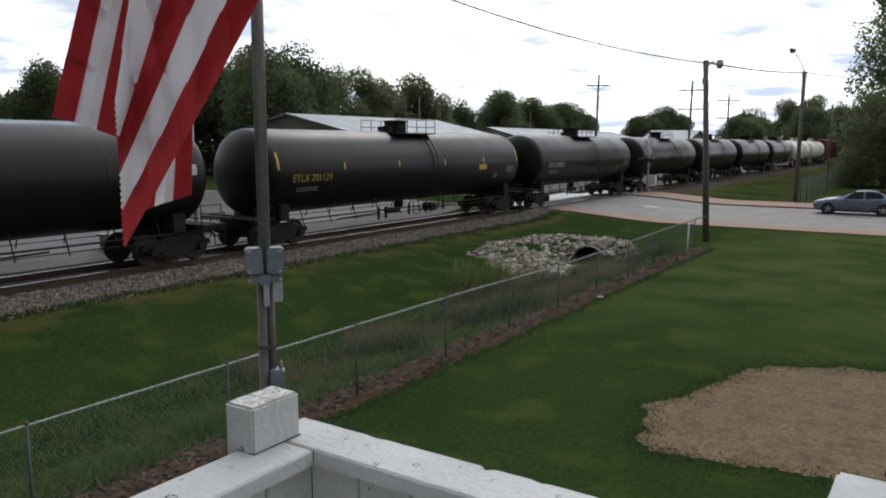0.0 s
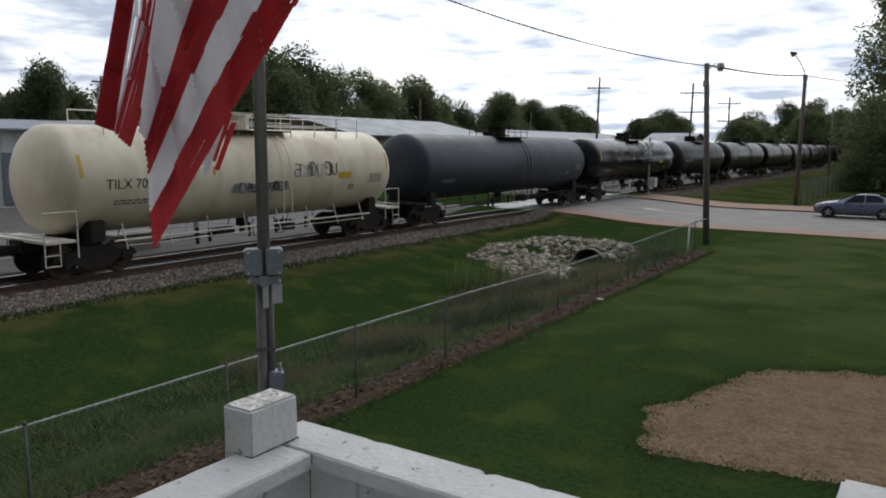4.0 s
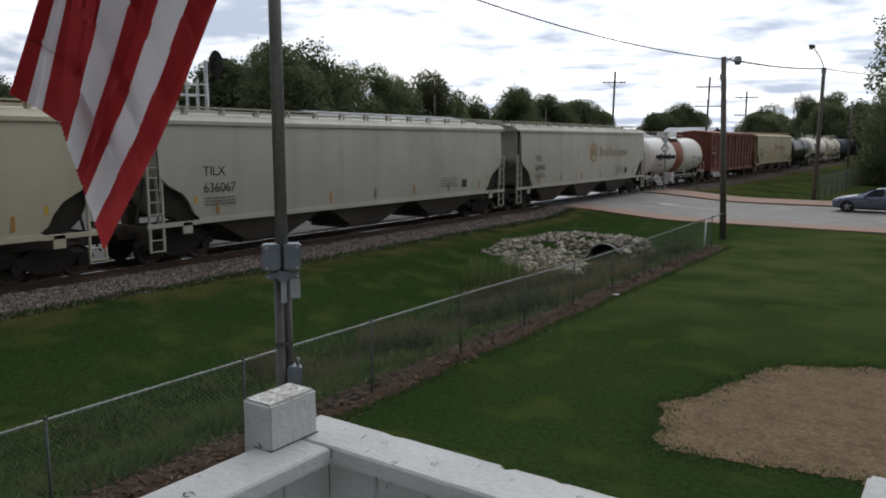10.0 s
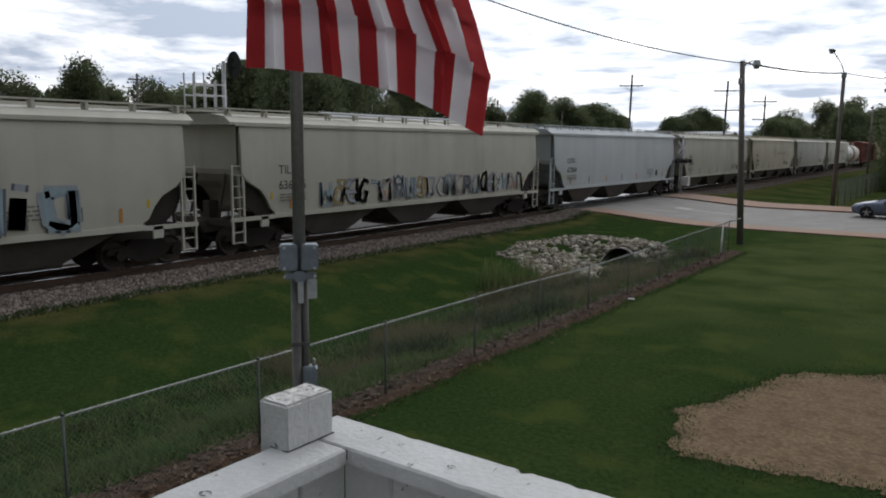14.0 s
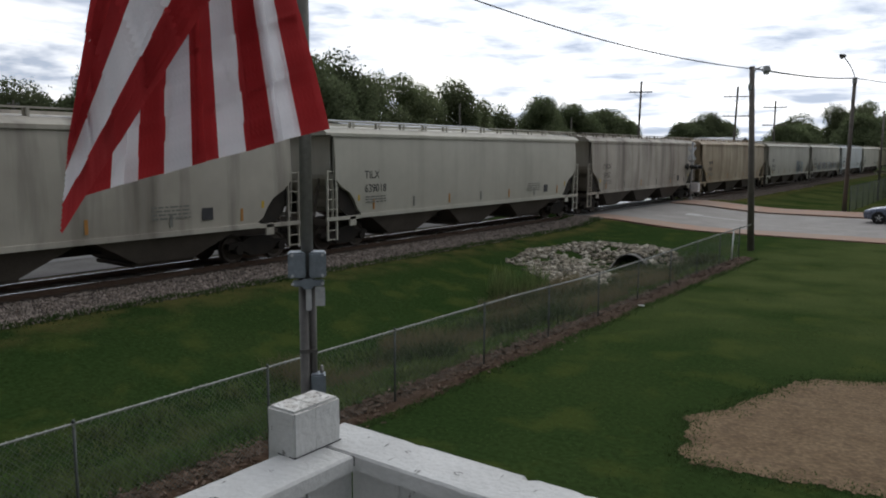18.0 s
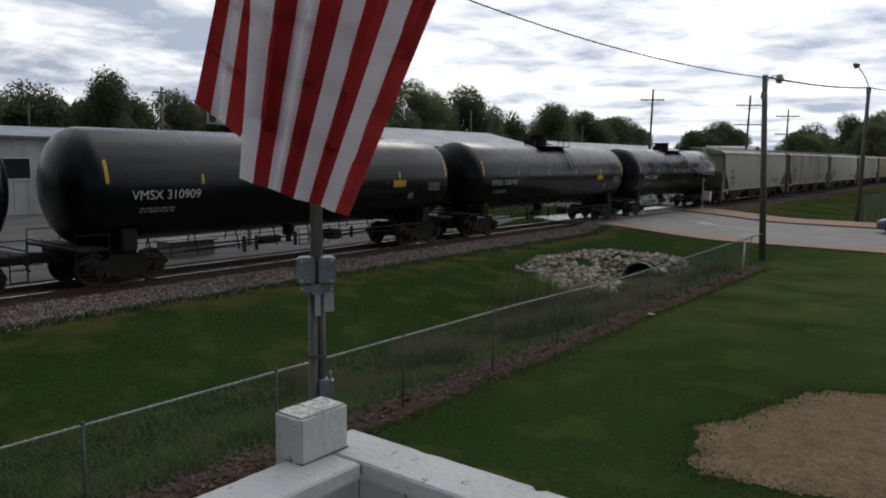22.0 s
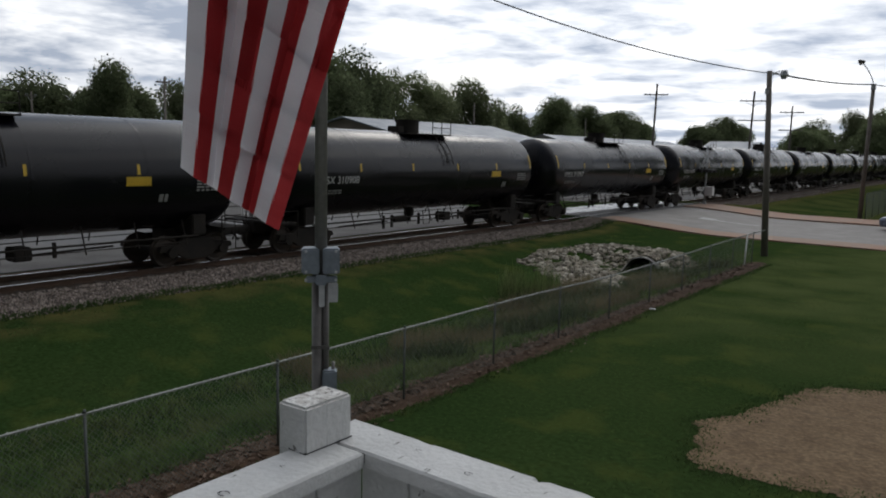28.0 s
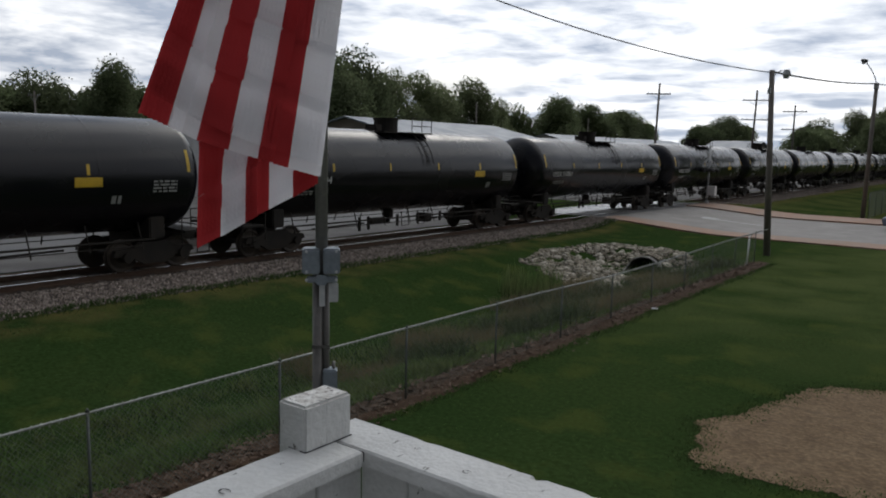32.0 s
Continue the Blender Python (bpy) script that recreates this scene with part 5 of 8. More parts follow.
    sp("outlet_valve", lambda: cyl(cyl(BM(), (0, 0.2, zc - r - 0.28), (0, 0.2, zc - r + 0.1), 0.22, 12), (0, 0.2, zc - r - 0.55), (0, 0.2, zc - r - 0.25), 0.10, 10), C_UNDER)
    sp("brake_cylinder", lambda: cyl(BM(), (0.75, -1.7, 0.82), (0.75, -0.9, 0.82), 0.14, 10), C_UNDER)
    sp("brake_valve", lambda: box(BM(), 0.5, 1.05, 1.4, 1.85, 0.62, 0.98, 0.03), C_UNDER)
    for q, y in enumerate((-2.6, -2.1, -0.4, 0.9, 2.4)):
        sp("hanger#%d" % q, lambda: box(BM(), 1.0, 1.08, y - 0.03, y + 0.05, 0.52 + 0.03 * q, 1.05), C_UNDER)
    for y in (h - 2.25, -h + 2.25):
        bogie(car, y)
    couplers(car, h)
    return car


def cyl_ring(bm, y, r, zc, n=44):
    a = [bm.verts.new((r * math.cos(2 * math.pi * i / n), y - 0.025, zc + r * math.sin(2 * math.pi * i / n))) for i in range(n)]
    b = [bm.verts.new(((r + 0.004) * math.cos(2 * math.pi * i / n), y, zc + (r + 0.004) * math.sin(2 * math.pi * i / n))) for i in range(n)]
    c = [bm.verts.new((r * math.cos(2 * math.pi * i / n), y + 0.025, zc + r * math.sin(2 * math.pi * i / n))) for i in range(n)]
    for p, q in ((a, b), (b, c)):
        for i in range(n):
            j = (i + 1) % n
            bm.faces.new((p[i], q[i], q[j], p[j]))
    bmesh.ops.recalc_face_normals(bm, faces=bm.faces[:])
    return True


HOPPERS = {}


def logo(car, x, y, z, main, ringm):
    """A round mark with a row of letter-high bars, as plain shapes."""
    bm = BM()
    n = 28
    for r0, r1, gap in ((0.46, 0.60, False), (0.28, 0.40, True)):
        for i in range(n):
            if gap and 18 < i < 24:
                continue
            a0, a1 = 2 * math.pi * i / n, 2 * math.pi * (i + 1) / n
            bm.faces.new([bm.verts.new((x, y + rr * math.cos(a), z + rr * math.sin(a))) for rr, a in ((r0, a0), (r1, a0), (r1, a1), (r0, a1))])
    bm2 = BM()
    bmesh.ops.create_circle(bm2, cap_ends=True, segments=20, radius=0.22, matrix=pose(x, y, z, 0, 90, 0))
    part("logo", bm, ringm, car, "orange ring emblem")
    part("logo_dot", bm2, main, car)
    yy = y + 0.95
    for hgt, wid, shown in ((0.62, 0.42, 0.62), (0.40, 0.34, 0.62), (0.40, 0.20, 0.62), (0.40, 0.34, 0.62), (0.62, 0.36, 0.62), (0.40, 0.34, 0.62), (0.40, 0.50, 0.42)) + ((0.38, 0.24, 0.70),) * 6:
        part("name_bar", box(BM(), x - 0.001, x + 0.002, yy, yy + wid * shown, z - 0.26, z - 0.26 + hgt), main, car, "painted name as a plain bar")
        yy += wid + 0.07


def ribbon(bm, x, pts, w):
    """A flat sprayed stroke of width w along points (along, up) on the side at x."""
    n = len(pts)
    left, right = [], []
    for i, (y, z) in enumerate(pts):
        (ay, az), (by, bz) = pts[max(0, i - 1)], pts[min(n - 1, i + 1)]
        d = max(math.hypot(by - ay, bz - az), 1e-6)
        ny, nz = -(bz - az) / d * w / 2, (by - ay) / d * w / 2
        left.append(bm.verts.new((x, y + ny, z + nz)))
        right.append(bm.verts.new((x, y - ny, z - nz)))
    for i in range(n - 1):
        bm.faces.new((left[i], right[i], right[i + 1], left[i + 1]))


# skeletons of sprayed shapes in a unit box
STROKES = [[((0.1, 0), (0.1, 1), (0.75, 0.95), (0.85, 0.7), (0.7, 0.45), (0.15, 0.45))], [((0.3, 0), (0.35, 0.7)), ((0.38, 0.85), (0.4, 1.0))], [((0.1, 0), (0.15, 0.7)), ((0.15, 0.55), (0.5, 0.75), (0.8, 0.6), (0.85, 0))],
           [((0.85, 0.1), (0.15, 0), (0.1, 1), (0.85, 0.95)), ((0.12, 0.5), (0.7, 0.52))], [((0.1, 1), (0.15, 0.05), (0.8, 0.0))], [((0.05, 0), (0.45, 1), (0.9, 0)), ((0.25, 0.4), (0.7, 0.4))],
           [((0.85, 0.85), (0.4, 1), (0.1, 0.6), (0.2, 0.1), (0.7, 0.0), (0.85, 0.45), (0.5, 0.45))], [((0.05, 0), (0.1, 1), (0.45, 0.4), (0.8, 1), (0.9, 0))], [((0.1, 1), (0.12, 0.2), (0.45, 0), (0.8, 0.2), (0.85, 1))],
           [((0.1, 0), (0.1, 1), (0.6, 0.9), (0.88, 0.5), (0.6, 0.1), (0.1, 0))], [((0.1, 0), (0.12, 1)), ((0.85, 1), (0.15, 0.5), (0.9, 0))]]


def scribble(car, x, y0, y1, z0, z1, seed, mats, fat=0.16):
    """Sprayed graffiti: tangled strokes of mixed colours on dark edges, spelling nothing."""
    rr = random.Random(seed)
    h, y, k = z1 - z0, y0, 0
    while y < y1:
        w, slant, low, tall = h * rr.uniform(0.7, 0.95), rr.uniform(-0.1, 0.2), rr.uniform(-0.06, 0.06) * h, rr.uniform(0.88, 1.1) * h
        edge, fill = BM(), BM()
        turn, flip = rr.random() < 0.6, rr.random() < 0.6
        for stroke in rr.choice(STROKES) + rr.choice(STROKES)[:1]:
            pts = [(y + w * (1 - a if turn else a) + slant * tall * b, z0 + low + tall * (1 - b if flip else b)) for a, b in stroke]
            ribbon(edge, x + 0.004, pts, fat * 1.6)
            ribbon(fill, x + 0.008, pts, fat)
        part("graffiti_edge", edge, G_DARK if k % 3 else G_SILVER, car)
        part("graffiti_letter", fill, mats[k % len(mats)], car, "sprayed graffiti stroke")
        y += w * rr.uniform(0.95, 1.1)
        k += 1


def hopper_car(name, length, mark, number, paint=C_GREY, label="", zt=4.62, letter=C_LETD, emblem=None, tags=None, faded=False):
    car = thing(name, None, label, "hopper car", "freight train cars")
    h = length / 2
    key = (length, paint.name, zt)
    shared = HOPPERS.setdefault(key, {})
    W = 1.58
    b = h - 0.55                       # end of the roof
    zs = 1.28                          # side sill

    def sp(nm, build, material, lab="", smooth=False):
        if nm not in shared:
            shared[nm] = mesh_of(build(), nm.split("#")[0], material, smooth)
        return part(nm.split("#")[0], shared[nm], material, car, lab)

    def side_outline():
        # seen from the side: straight sill, curved cut-outs at both ends, upright ends above
        o = [(-b + 2.35, zs), (b - 2.35, zs)]
        cut = [(b - 2.0, zs + 0.02), (b - 1.72, zs + 0.22), (b - 1.55, zs + 0.55), (b - 1.30, zs + 0.85), (b - 0.80, zs + 1.12), (b - 0.55, zs + 1.38), (b - 0.50, zs + 1.55)]
        o += cut + [(b - 0.50, zt - 0.32)]
        o += [(-b + 0.50, zt - 0.32)] + [(-y, z) for y, z in cut[::-1]]
        return o

    def body():
        bm = BM()
        o = side_outline()
        secs = []
        for x, k in ((-W, 1.0), (W, 1.0)):
            secs.append([bm.verts.new((x, y, z)) for y, z in o])
        n = len(o)
        for i in range(n):
            j = (i + 1) % n
            bm.faces.new((secs[0][i], secs[0][j], secs[1][j], secs[1][i]))
        bm.faces.new(secs[0][::-1])
        bm.faces.new(secs[1])
        bmesh.ops.recalc_face_normals(bm, faces=bm.faces[:])
        return bm
    sp("body", body, paint)
    # bulged side sheets give the soft shading of a rounded wall
    def bulge():
        bm = BM()
        ys = steps(-b + 0.5, b - 0.5, 1.2)
        zz = [zs + 0.0 + (zt - 0.34 - zs) * i / 10 for i in range(11)]
        o = side_outline()

        def low(y):
            a = b - 0.50 - abs(y)
            pts = [(0.0, zs + 1.55), (0.05, zs + 1.38), (0.30, zs + 1.12), (0.80, zs + 0.85), (1.05, zs + 0.55), (1.22, zs + 0.22), (1.50, zs + 0.02), (1.85, zs)]
            for (a0, z0), (a1, z1) in zip(pts, pts[1:]):
                if a0 <= a <= a1:
                    return z0 + (z1 - z0) * (a - a0) / (a1 - a0)
            return zs
        ys = sorted(set([round(v, 3) for v in ys] + [round(s * (b - 0.5 - q), 3) for s in (-1, 1) for q in (0, 0.05, 0.3, 0.8, 1.05, 1.22, 1.5, 1.85)]))
        for s in (-1, 1):
            g = []
            for y in ys:
                lo = low(y) + 0.012
                g.append([bm.verts.new((s * (W + 0.004 + 0.085 * math.sin(math.pi * (lo + (zt - 0.34 - lo) * i / 10 - zs) / (zt - 0.34 - zs)) ** 0.8), y, lo + (zt - 0.345 - lo) * i / 10)) for i in range(11)])
            for p, q in zip(g, g[1:]):
                for i in range(10):
                    bm.faces.new((p[i], q[i], q[i + 1], p[i + 1]))
        bmesh.ops.recalc_face_normals(bm, faces=bm.faces[:])
        return bm
    sp("side_sheet", bulge, paint, "", True)

    def roof():
        return prism(BM(), [(-W - 0.04, zt - 0.36), (-W - 0.05, zt - 0.28), (-W * 0.86, zt - 0.10), (-0.6, zt), (0.6, zt), (W * 0.86, zt - 0.10), (W + 0.05, zt - 0.28), (W + 0.04, zt - 0.36)], -b + 0.12, b - 0.12)
    sp("roof", roof, paint, "rounded roof with a pale eave")

    for q, s in enumerate((1, -1)):
        sp("eave_rail#%d" % q, lambda: box(BM(), s * (W + 0.03), s * (W + 0.085), -b + 0.3, b - 0.3, zt - 0.40, zt - 0.33), paint)

    def walk_board(s):
        bm = BM()
        if s:
            box(bm, s * 1.02, s * 1.30, -b - 0.05, b + 0.05, zt + 0.13, zt + 0.17)
            for y in steps(-b + 0.4, b - 0.4, 1.45):
                box(bm, s * 1.05, s * 1.12, y - 0.04, y + 0.04, zt - 0.14, zt + 0.13)
                box(bm, s * 1.26, s * 1.30, y - 0.04, y + 0.04, zt - 0.16, zt + 0.13)
        return bm
    for q, s in enumerate((1, -1)):
        sp("running_board#%d" % q, lambda: walk_board(s), paint, "grated running board on the roof")
        sp("end_walkway#%d" % q, lambda: box(BM(), -1.0, 1.0, s * (b - 0.3), s * (b + 0.1), zt + 0.13, zt + 0.17), paint)
    sp("hatch_trough", lambda: box(BM(), -0.32, 0.32, -b + 1.2, b - 1.2, zt - 0.02, zt + 0.11, 0.03), paint)

    def sill(s):
        bm = BM()
        if s:
            box(bm, s * (W - 0.06), s * (W + 0.07), -b + 1.85, b - 1.85, zs - 0.10, zs + 0.06, 0.01)
            for e in (-1, 1):
                box(bm, s * (W - 0.02), s * (W + 0.06), e * (b - 1.9), e * (h - 0.62), zs - 0.12, zs + 0.02, 0.01)
                box(bm, s * (W - 0.02), s * (W + 0.06), e * (h - 2.0) - 0.17, e * (h - 2.0) + 0.17, 0.92, zs, 0.01)
        return bm
    for q, s in enumerate((1, -1)):
        sp("side_sill#%d" % q, lambda: sill(s), paint)

    def end_frame(e):
        bm = BM()
        if e:
            box(bm, -0.35, 0.35, e * (b - 2.6), e * (h - 0.55), 0.75, 1.15, 0.02)
            box(bm, -W, W, e * (h - 0.75) - 0.06, e * (h - 0.75) + 0.06, 1.0, 1.22, 0.01)
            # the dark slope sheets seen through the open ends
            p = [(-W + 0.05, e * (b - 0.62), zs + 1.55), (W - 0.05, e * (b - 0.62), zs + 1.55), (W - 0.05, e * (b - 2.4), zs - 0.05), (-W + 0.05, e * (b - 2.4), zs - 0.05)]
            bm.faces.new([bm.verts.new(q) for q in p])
            for x in (-0.75, 0.75):
                cyl(bm, (x, e * (h - 0.80), 1.15), (x, e * (b - 0.62), zs + 1.6), 0.05, 6)
            box(bm, -0.5, -0.1, e * (h - 1.3) - 0.2, e * (h - 1.3) + 0.2, 1.15, 1.75, 0.03)
        return bm
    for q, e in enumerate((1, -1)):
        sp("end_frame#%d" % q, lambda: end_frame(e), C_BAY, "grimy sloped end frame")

    # dark plates added to stand in for the shade inside the end cut-outs
    def shade_plate(e, s):
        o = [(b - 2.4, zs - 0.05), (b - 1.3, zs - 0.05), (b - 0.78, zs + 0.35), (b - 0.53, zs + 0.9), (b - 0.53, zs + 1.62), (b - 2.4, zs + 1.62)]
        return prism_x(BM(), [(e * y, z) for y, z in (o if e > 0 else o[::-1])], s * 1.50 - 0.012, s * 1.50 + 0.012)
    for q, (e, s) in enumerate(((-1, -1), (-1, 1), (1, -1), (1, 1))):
        sp("end_bulkhead#%d" % q, lambda: shade_plate(e, s), C_UNDER, "dark plate added as the shade inside the end cut-out")

    def corner(e, s):
        bm = BM()
        if s:
            for dy in (0.0, 0.46):
                y = e * (h - 0.70 - dy)
                box(bm, s * (W - 0.02), s * (W + 0.05), y - 0.03, y + 0.03, 0.45, 2.95 if dy else 3.0)
            for z in (0.48, 0.82, 1.22, 1.58, 1.94, 2.30, 2.66, 2.95):
                cyl(bm, (s * (W + 0.03), e * (h - 0.70), z), (s * (W + 0.03), e * (h - 1.16), z), 0.018, 5)
        return bm
    for q, (e, s) in enumerate(((-1, -1), (-1, 1), (1, -1), (1, 1))):
        sp("ladder#%d" % q, lambda: corner(e, s), paint, "painted corner ladder")
        sp("corner_brace#%d" % q, lambda: box(BM(), s * (W - 0.15), s * (W - 0.05), e * (b - 0.54), e * (b - 0.50), 1.2, zt - 0.3), paint)

    def bay(y):
        bm = BM()
        a, w = span / (2 * nb) - 0.03, 0.95
        top = [(-W + 0.1, y - a, zs), (W - 0.1, y - a, zs), (W - 0.1, y + a, zs), (-W + 0.1, y + a, zs)]
        lo = [(-1.15, y - w, 0.42), (1.15, y - w, 0.42), (1.15, y + w, 0.42), (-1.15, y + w, 0.42)]
        t = [bm.verts.new(v) for v in top]
        l = [bm.verts.new(v) for v in lo]
        for i in range(4):
            j = (i + 1) % 4
            bm.faces.new((t[i], t[j], l[j], l[i]))
        bm.faces.new(l[::-1])
        box(bm, -1.0, 1.0, y - w - 0.1, y + w + 0.1, 0.30, 0.42, 0.02)
        bmesh.ops.recalc_face_normals(bm, faces=bm.faces[:])
        return bm
    nb = 3 if length > 19 else 2
    span = 2 * (b - 2.4)
    for k in range(nb):
        y = -span / 2 + span * (k + 0.5) / nb
        sp("hopper_bay#%d" % k, lambda: bay(y), C_BAY, "grimy discharge hopper")
    sp("center_sill", lambda: box(BM(), -0.28, 0.28, -h + 0.6, h - 0.6, 0.72, 1.02), C_UNDER)
    for y in (h - 2.05, -h + 2.05):
        bogie(car, y)
    couplers(car, h)
    X = W + 0.095
    for k, y in enumerate(steps(-b + 2.6, b - 2.6, 2.6)):
        sp("reflector#%d" % k, lambda: box(BM(), W + 0.05, W + 0.058, y - 0.05, y + 0.05, zs + 0.18, zs + 0.62), C_ORANGE if k % 2 == 0 else C_BARD, "faded reflector strip")
    for q, s in enumerate((1, -1)):
        sp("end_reflector#%d" % q, lambda: box(BM(), W + 0.062, W + 0.07, s * (b - 1.75) - 0.05, s * (b - 1.75) + 0.05, zs + 0.55, zs + 1.15), C_YEL, "yellow reflector strip")
    sp("data_box", lambda: box(BM(), W + 0.062, W + 0.070, b - 4.1, b - 3.7, zs + 0.30, zs + 0.68), C_LETD, "black inspection stencil")
    if mark:
        part("car_mark", lettering(mark, 0.42, letter), letter, car, "stencilled reporting mark", m=side_face(None, -b + 2.05, zs + 1.38, X))
        part("car_number", lettering(number, 0.42, letter), letter, car, "stencilled car number", m=side_face(None, -b + 2.05, zs + 0.86, X - 0.004))
    me = bars(3, 0.05, 0.05, 1.2, 6)
    me.materials.append(C_BARD)
    part("small_print", me, C_BARD, car, m=side_face(None, -b + 2.1, zs + 0.70, W + 0.085))
    me = bars(4, 0.05, 0.06, 1.3, 9)
    me.materials.append(C_BARD)
    part("small_print", me, C_BARD, car, m=side_face(None, b - 5.8, zs + 0.8, W + 0.075))
    if emblem:
        logo(car, W + 0.10, emblem, zs + 1.75, *((C_LOGOR, C_LOGO) if paint is C_CREAM else (C_FADED, C_GOLD) if faded else (C_DUN, C_GOLD)))
    if tags:
        scribble(car, W + 0.085, *tags)
    return car


def box_car(name, length, label):
    car = thing(name, None, label, "boxcar", "freight train cars")
    h = length / 2
    b, W, zt, z0 = h - 0.75, 1.54, 4.75, 0.98
    part("body", box(BM(), -W, W, -b, b, z0, zt - 0.25, 0.02), C_RED, car)
    part("roof", prism(BM(), [(-W - 0.05, zt - 0.26), (-W - 0.05, zt - 0.20), (0, zt), (W + 0.05, zt - 0.20), (W + 0.05, zt - 0.26)], -b - 0.05, b + 0.05), C_RED, car)
    n = 13
    for k in range(n + 1):
        y = -b + 2 * b * k / n
        part("rib", box(BM(), W - 0.01, W + 0.075, y - 0.07, y + 0.07, z0 + 0.02, zt - 0.26, 0.012), C_RED, car)
        part("rib", box(BM(), -W - 0.075, -W + 0.01, y - 0.07, y + 0.07, z0 + 0.02, zt - 0.26, 0.012), C_RED, car)
    for z, t in ((z0 + 0.05, 0.14), (zt - 0.36, 0.10), (z0 + 1.55, 0.05), (z0 + 2.45, 0.05)):
        part("side_rail", box(BM(), W - 0.01, W + 0.09, -b, b, z - t, z + t, 0.012), C_RED, car)
    for y in (-2.9, -0.2, 2.6):
        part("door_bar", cyl(BM(), (W + 0.12, y, z0 + 0.25), (W + 0.12, y, zt - 0.45), 0.025, 6), C_RED, car, "plug-door lock bar")
        part("door_handle", box(BM(), W + 0.10, W + 0.16, y - 0.25, y + 0.25, z0 + 0.8, z0 + 0.88, 0.01), C_BARD, car, "pale door lever")
    for k, (y, z, wd, ht) in enumerate(((-6.0, 1.62, 0.5, 0.55), (-3.6, 1.45, 0.8, 0.5), (4.8, 1.9, 0.45, 0.35), (5.6, 1.9, 0.5, 0.35), (6.4, 1.75, 0.6, 0.5), (-1.0, 1.5, 0.25, 0.25), (1.6, 1.55, 0.3, 0.35))):
        part("stencil", box(BM(), W + 0.002, W + 0.006, y, y + wd * 0.6, z, z + ht * 0.55), C_BARD if k % 2 else C_BAR, car, "worn white stencil patch")
    for y, wd in ((-b + 0.35, 0.55), (-b + 3.3, 0.5), (-1.4, 0.5), (2.4, 0.45), (5.3, 0.4), (b - 0.75, 0.35)):
        part("reflector", box(BM(), W + 0.092, W + 0.096, y, y + wd, z0 - 0.02, z0 + 0.20), C_ORANGE, car, "faded yellow reflector plate")
    for e in (-1, 1):
        for s in (-1, 1):
            bm = BM()
            for dy in (0.15, 0.62):
                box(bm, s * (W + 0.08), s * (W + 0.12), e * (b - dy) - 0.025, e * (b - dy) + 0.025, 0.5, 2.6)
            for z in (0.55, 0.95, 1.35, 1.75, 2.15, 2.55):
                cyl(bm, (s * (W + 0.10), e * (b - 0.15), z), (s * (W + 0.10), e * (b - 0.62), z), 0.018, 5)
            part("ladder", bm, C_RED, car)
        for z in (1.2, 1.7, 2.2, 2.7, 3.2, 3.7, 4.1):
            part("end_rib", box(BM(), -W + 0.05, W - 0.05, e * b, e * (b + 0.08), z, z + 0.22, 0.02), C_RED, car)
    part("center_sill", box(BM(), -0.3, 0.3, -h + 0.6, h - 0.6, 0.70, 1.0), C_UNDER, car)
    part("car_mark", lettering("NOKL", 0.40, C_LET), C_LET, car, "stencilled reporting mark", m=side_face(None, -b + 0.75, z0 + 2.0, W + 0.012))
    part("car_number", lettering("504 745", 0.40, C_LET), C_LET, car, "stencilled car number", m=side_face(None, -b + 0.75, z0 + 1.5, W + 0.012))
    for y in (h - 2.3, -h + 2.3):
        bogie(car, y)
    couplers(car, h)
    return car


# the make-up of the train, front first: place of the leading coupling at the clip's start, and the car
SPEED = 22.0
TRAIN = []


def couple(front, car, length):
    TRAIN.append((front - length / 2, car))


NEWTANK = "glossy black tank car with yellow reflector strips and white lettering"
OLDTANK = "dull black tank car with faded lettering on the passing train"
f = 236.0
for k in range(3):
    couple(f, tank_car("tank_car", 18.0, "", "", C_DULL, label=OLDTANK, stripes=0, style="old"), 18.0)
    f -= 18.0
couple(182.0, box_car("boxcar", 18.2, "rust-red ribbed boxcar far along the train"), 18.2)
couple(163.5, tank_car("tank_car", 18.2, "", "", C_WHITE, label="dirty white tank car far along the train", stripes=0, style="old"), 18.2)
couple(145.2, tank_car("tank_car", 18.4, "", "", C_WHITE, label="dirty white tank car far along the train", stripes=0, style="old"), 18.4)
couple(126.8, tank_car("tank_car", 17.4, "", "", C_DULL, label=OLDTANK, stripes=0, style="old", rails=True), 17.4)
couple(109.4, tank_car("tank_car", 18.9, "", "", C_DULL, label=OLDTANK, stripes=0, style="old"), 18.9)
couple(90.5, tank_car("tank_car", 16.7, "", "", C_DULL, label=OLDTANK, stripes=0, style="old"), 16.7)
couple(73.8, tank_car("tank_car", 17.6, "", "", C_DULL, label=OLDTANK, stripes=0, style="old"), 17.6)
couple(56.2, tank_car("tank_car", 17.8, "GATX", "290557", C_DULL, label=OLDTANK, stripes=0, style="old"), 17.8)
couple(38.4, tank_car("tank_car", 21.1, "ETLX", "201129", C_DULL, label="dull black tank car with yellow lettering", stripes=5, style="old", letter=C_LETY), 21.1)
couple(17.25, tank_car("tank_car", 20.7, "NATX", "300381", C_DULL, label="brownish-black tank car with a white placard", stripes=0, style="old", placard=True), 20.7)
couple(-3.45, tank_car("tank_car", 18.05, "DUPX", "700212", C_NAVYT, label="blue-black tank car with a white placard", stripes=0, style="old", placard=True), 18.05)
couple(-21.5, tank_car("tank_car", 19.05, "", "", C_BLACK, label=NEWTANK), 19.05)
couple(-40.55, tank_car("tank_car", 20.6, "", "", C_BLUE, label="slate-blue tank car with a yellow label", stripes=0, style="old"), 20.6)
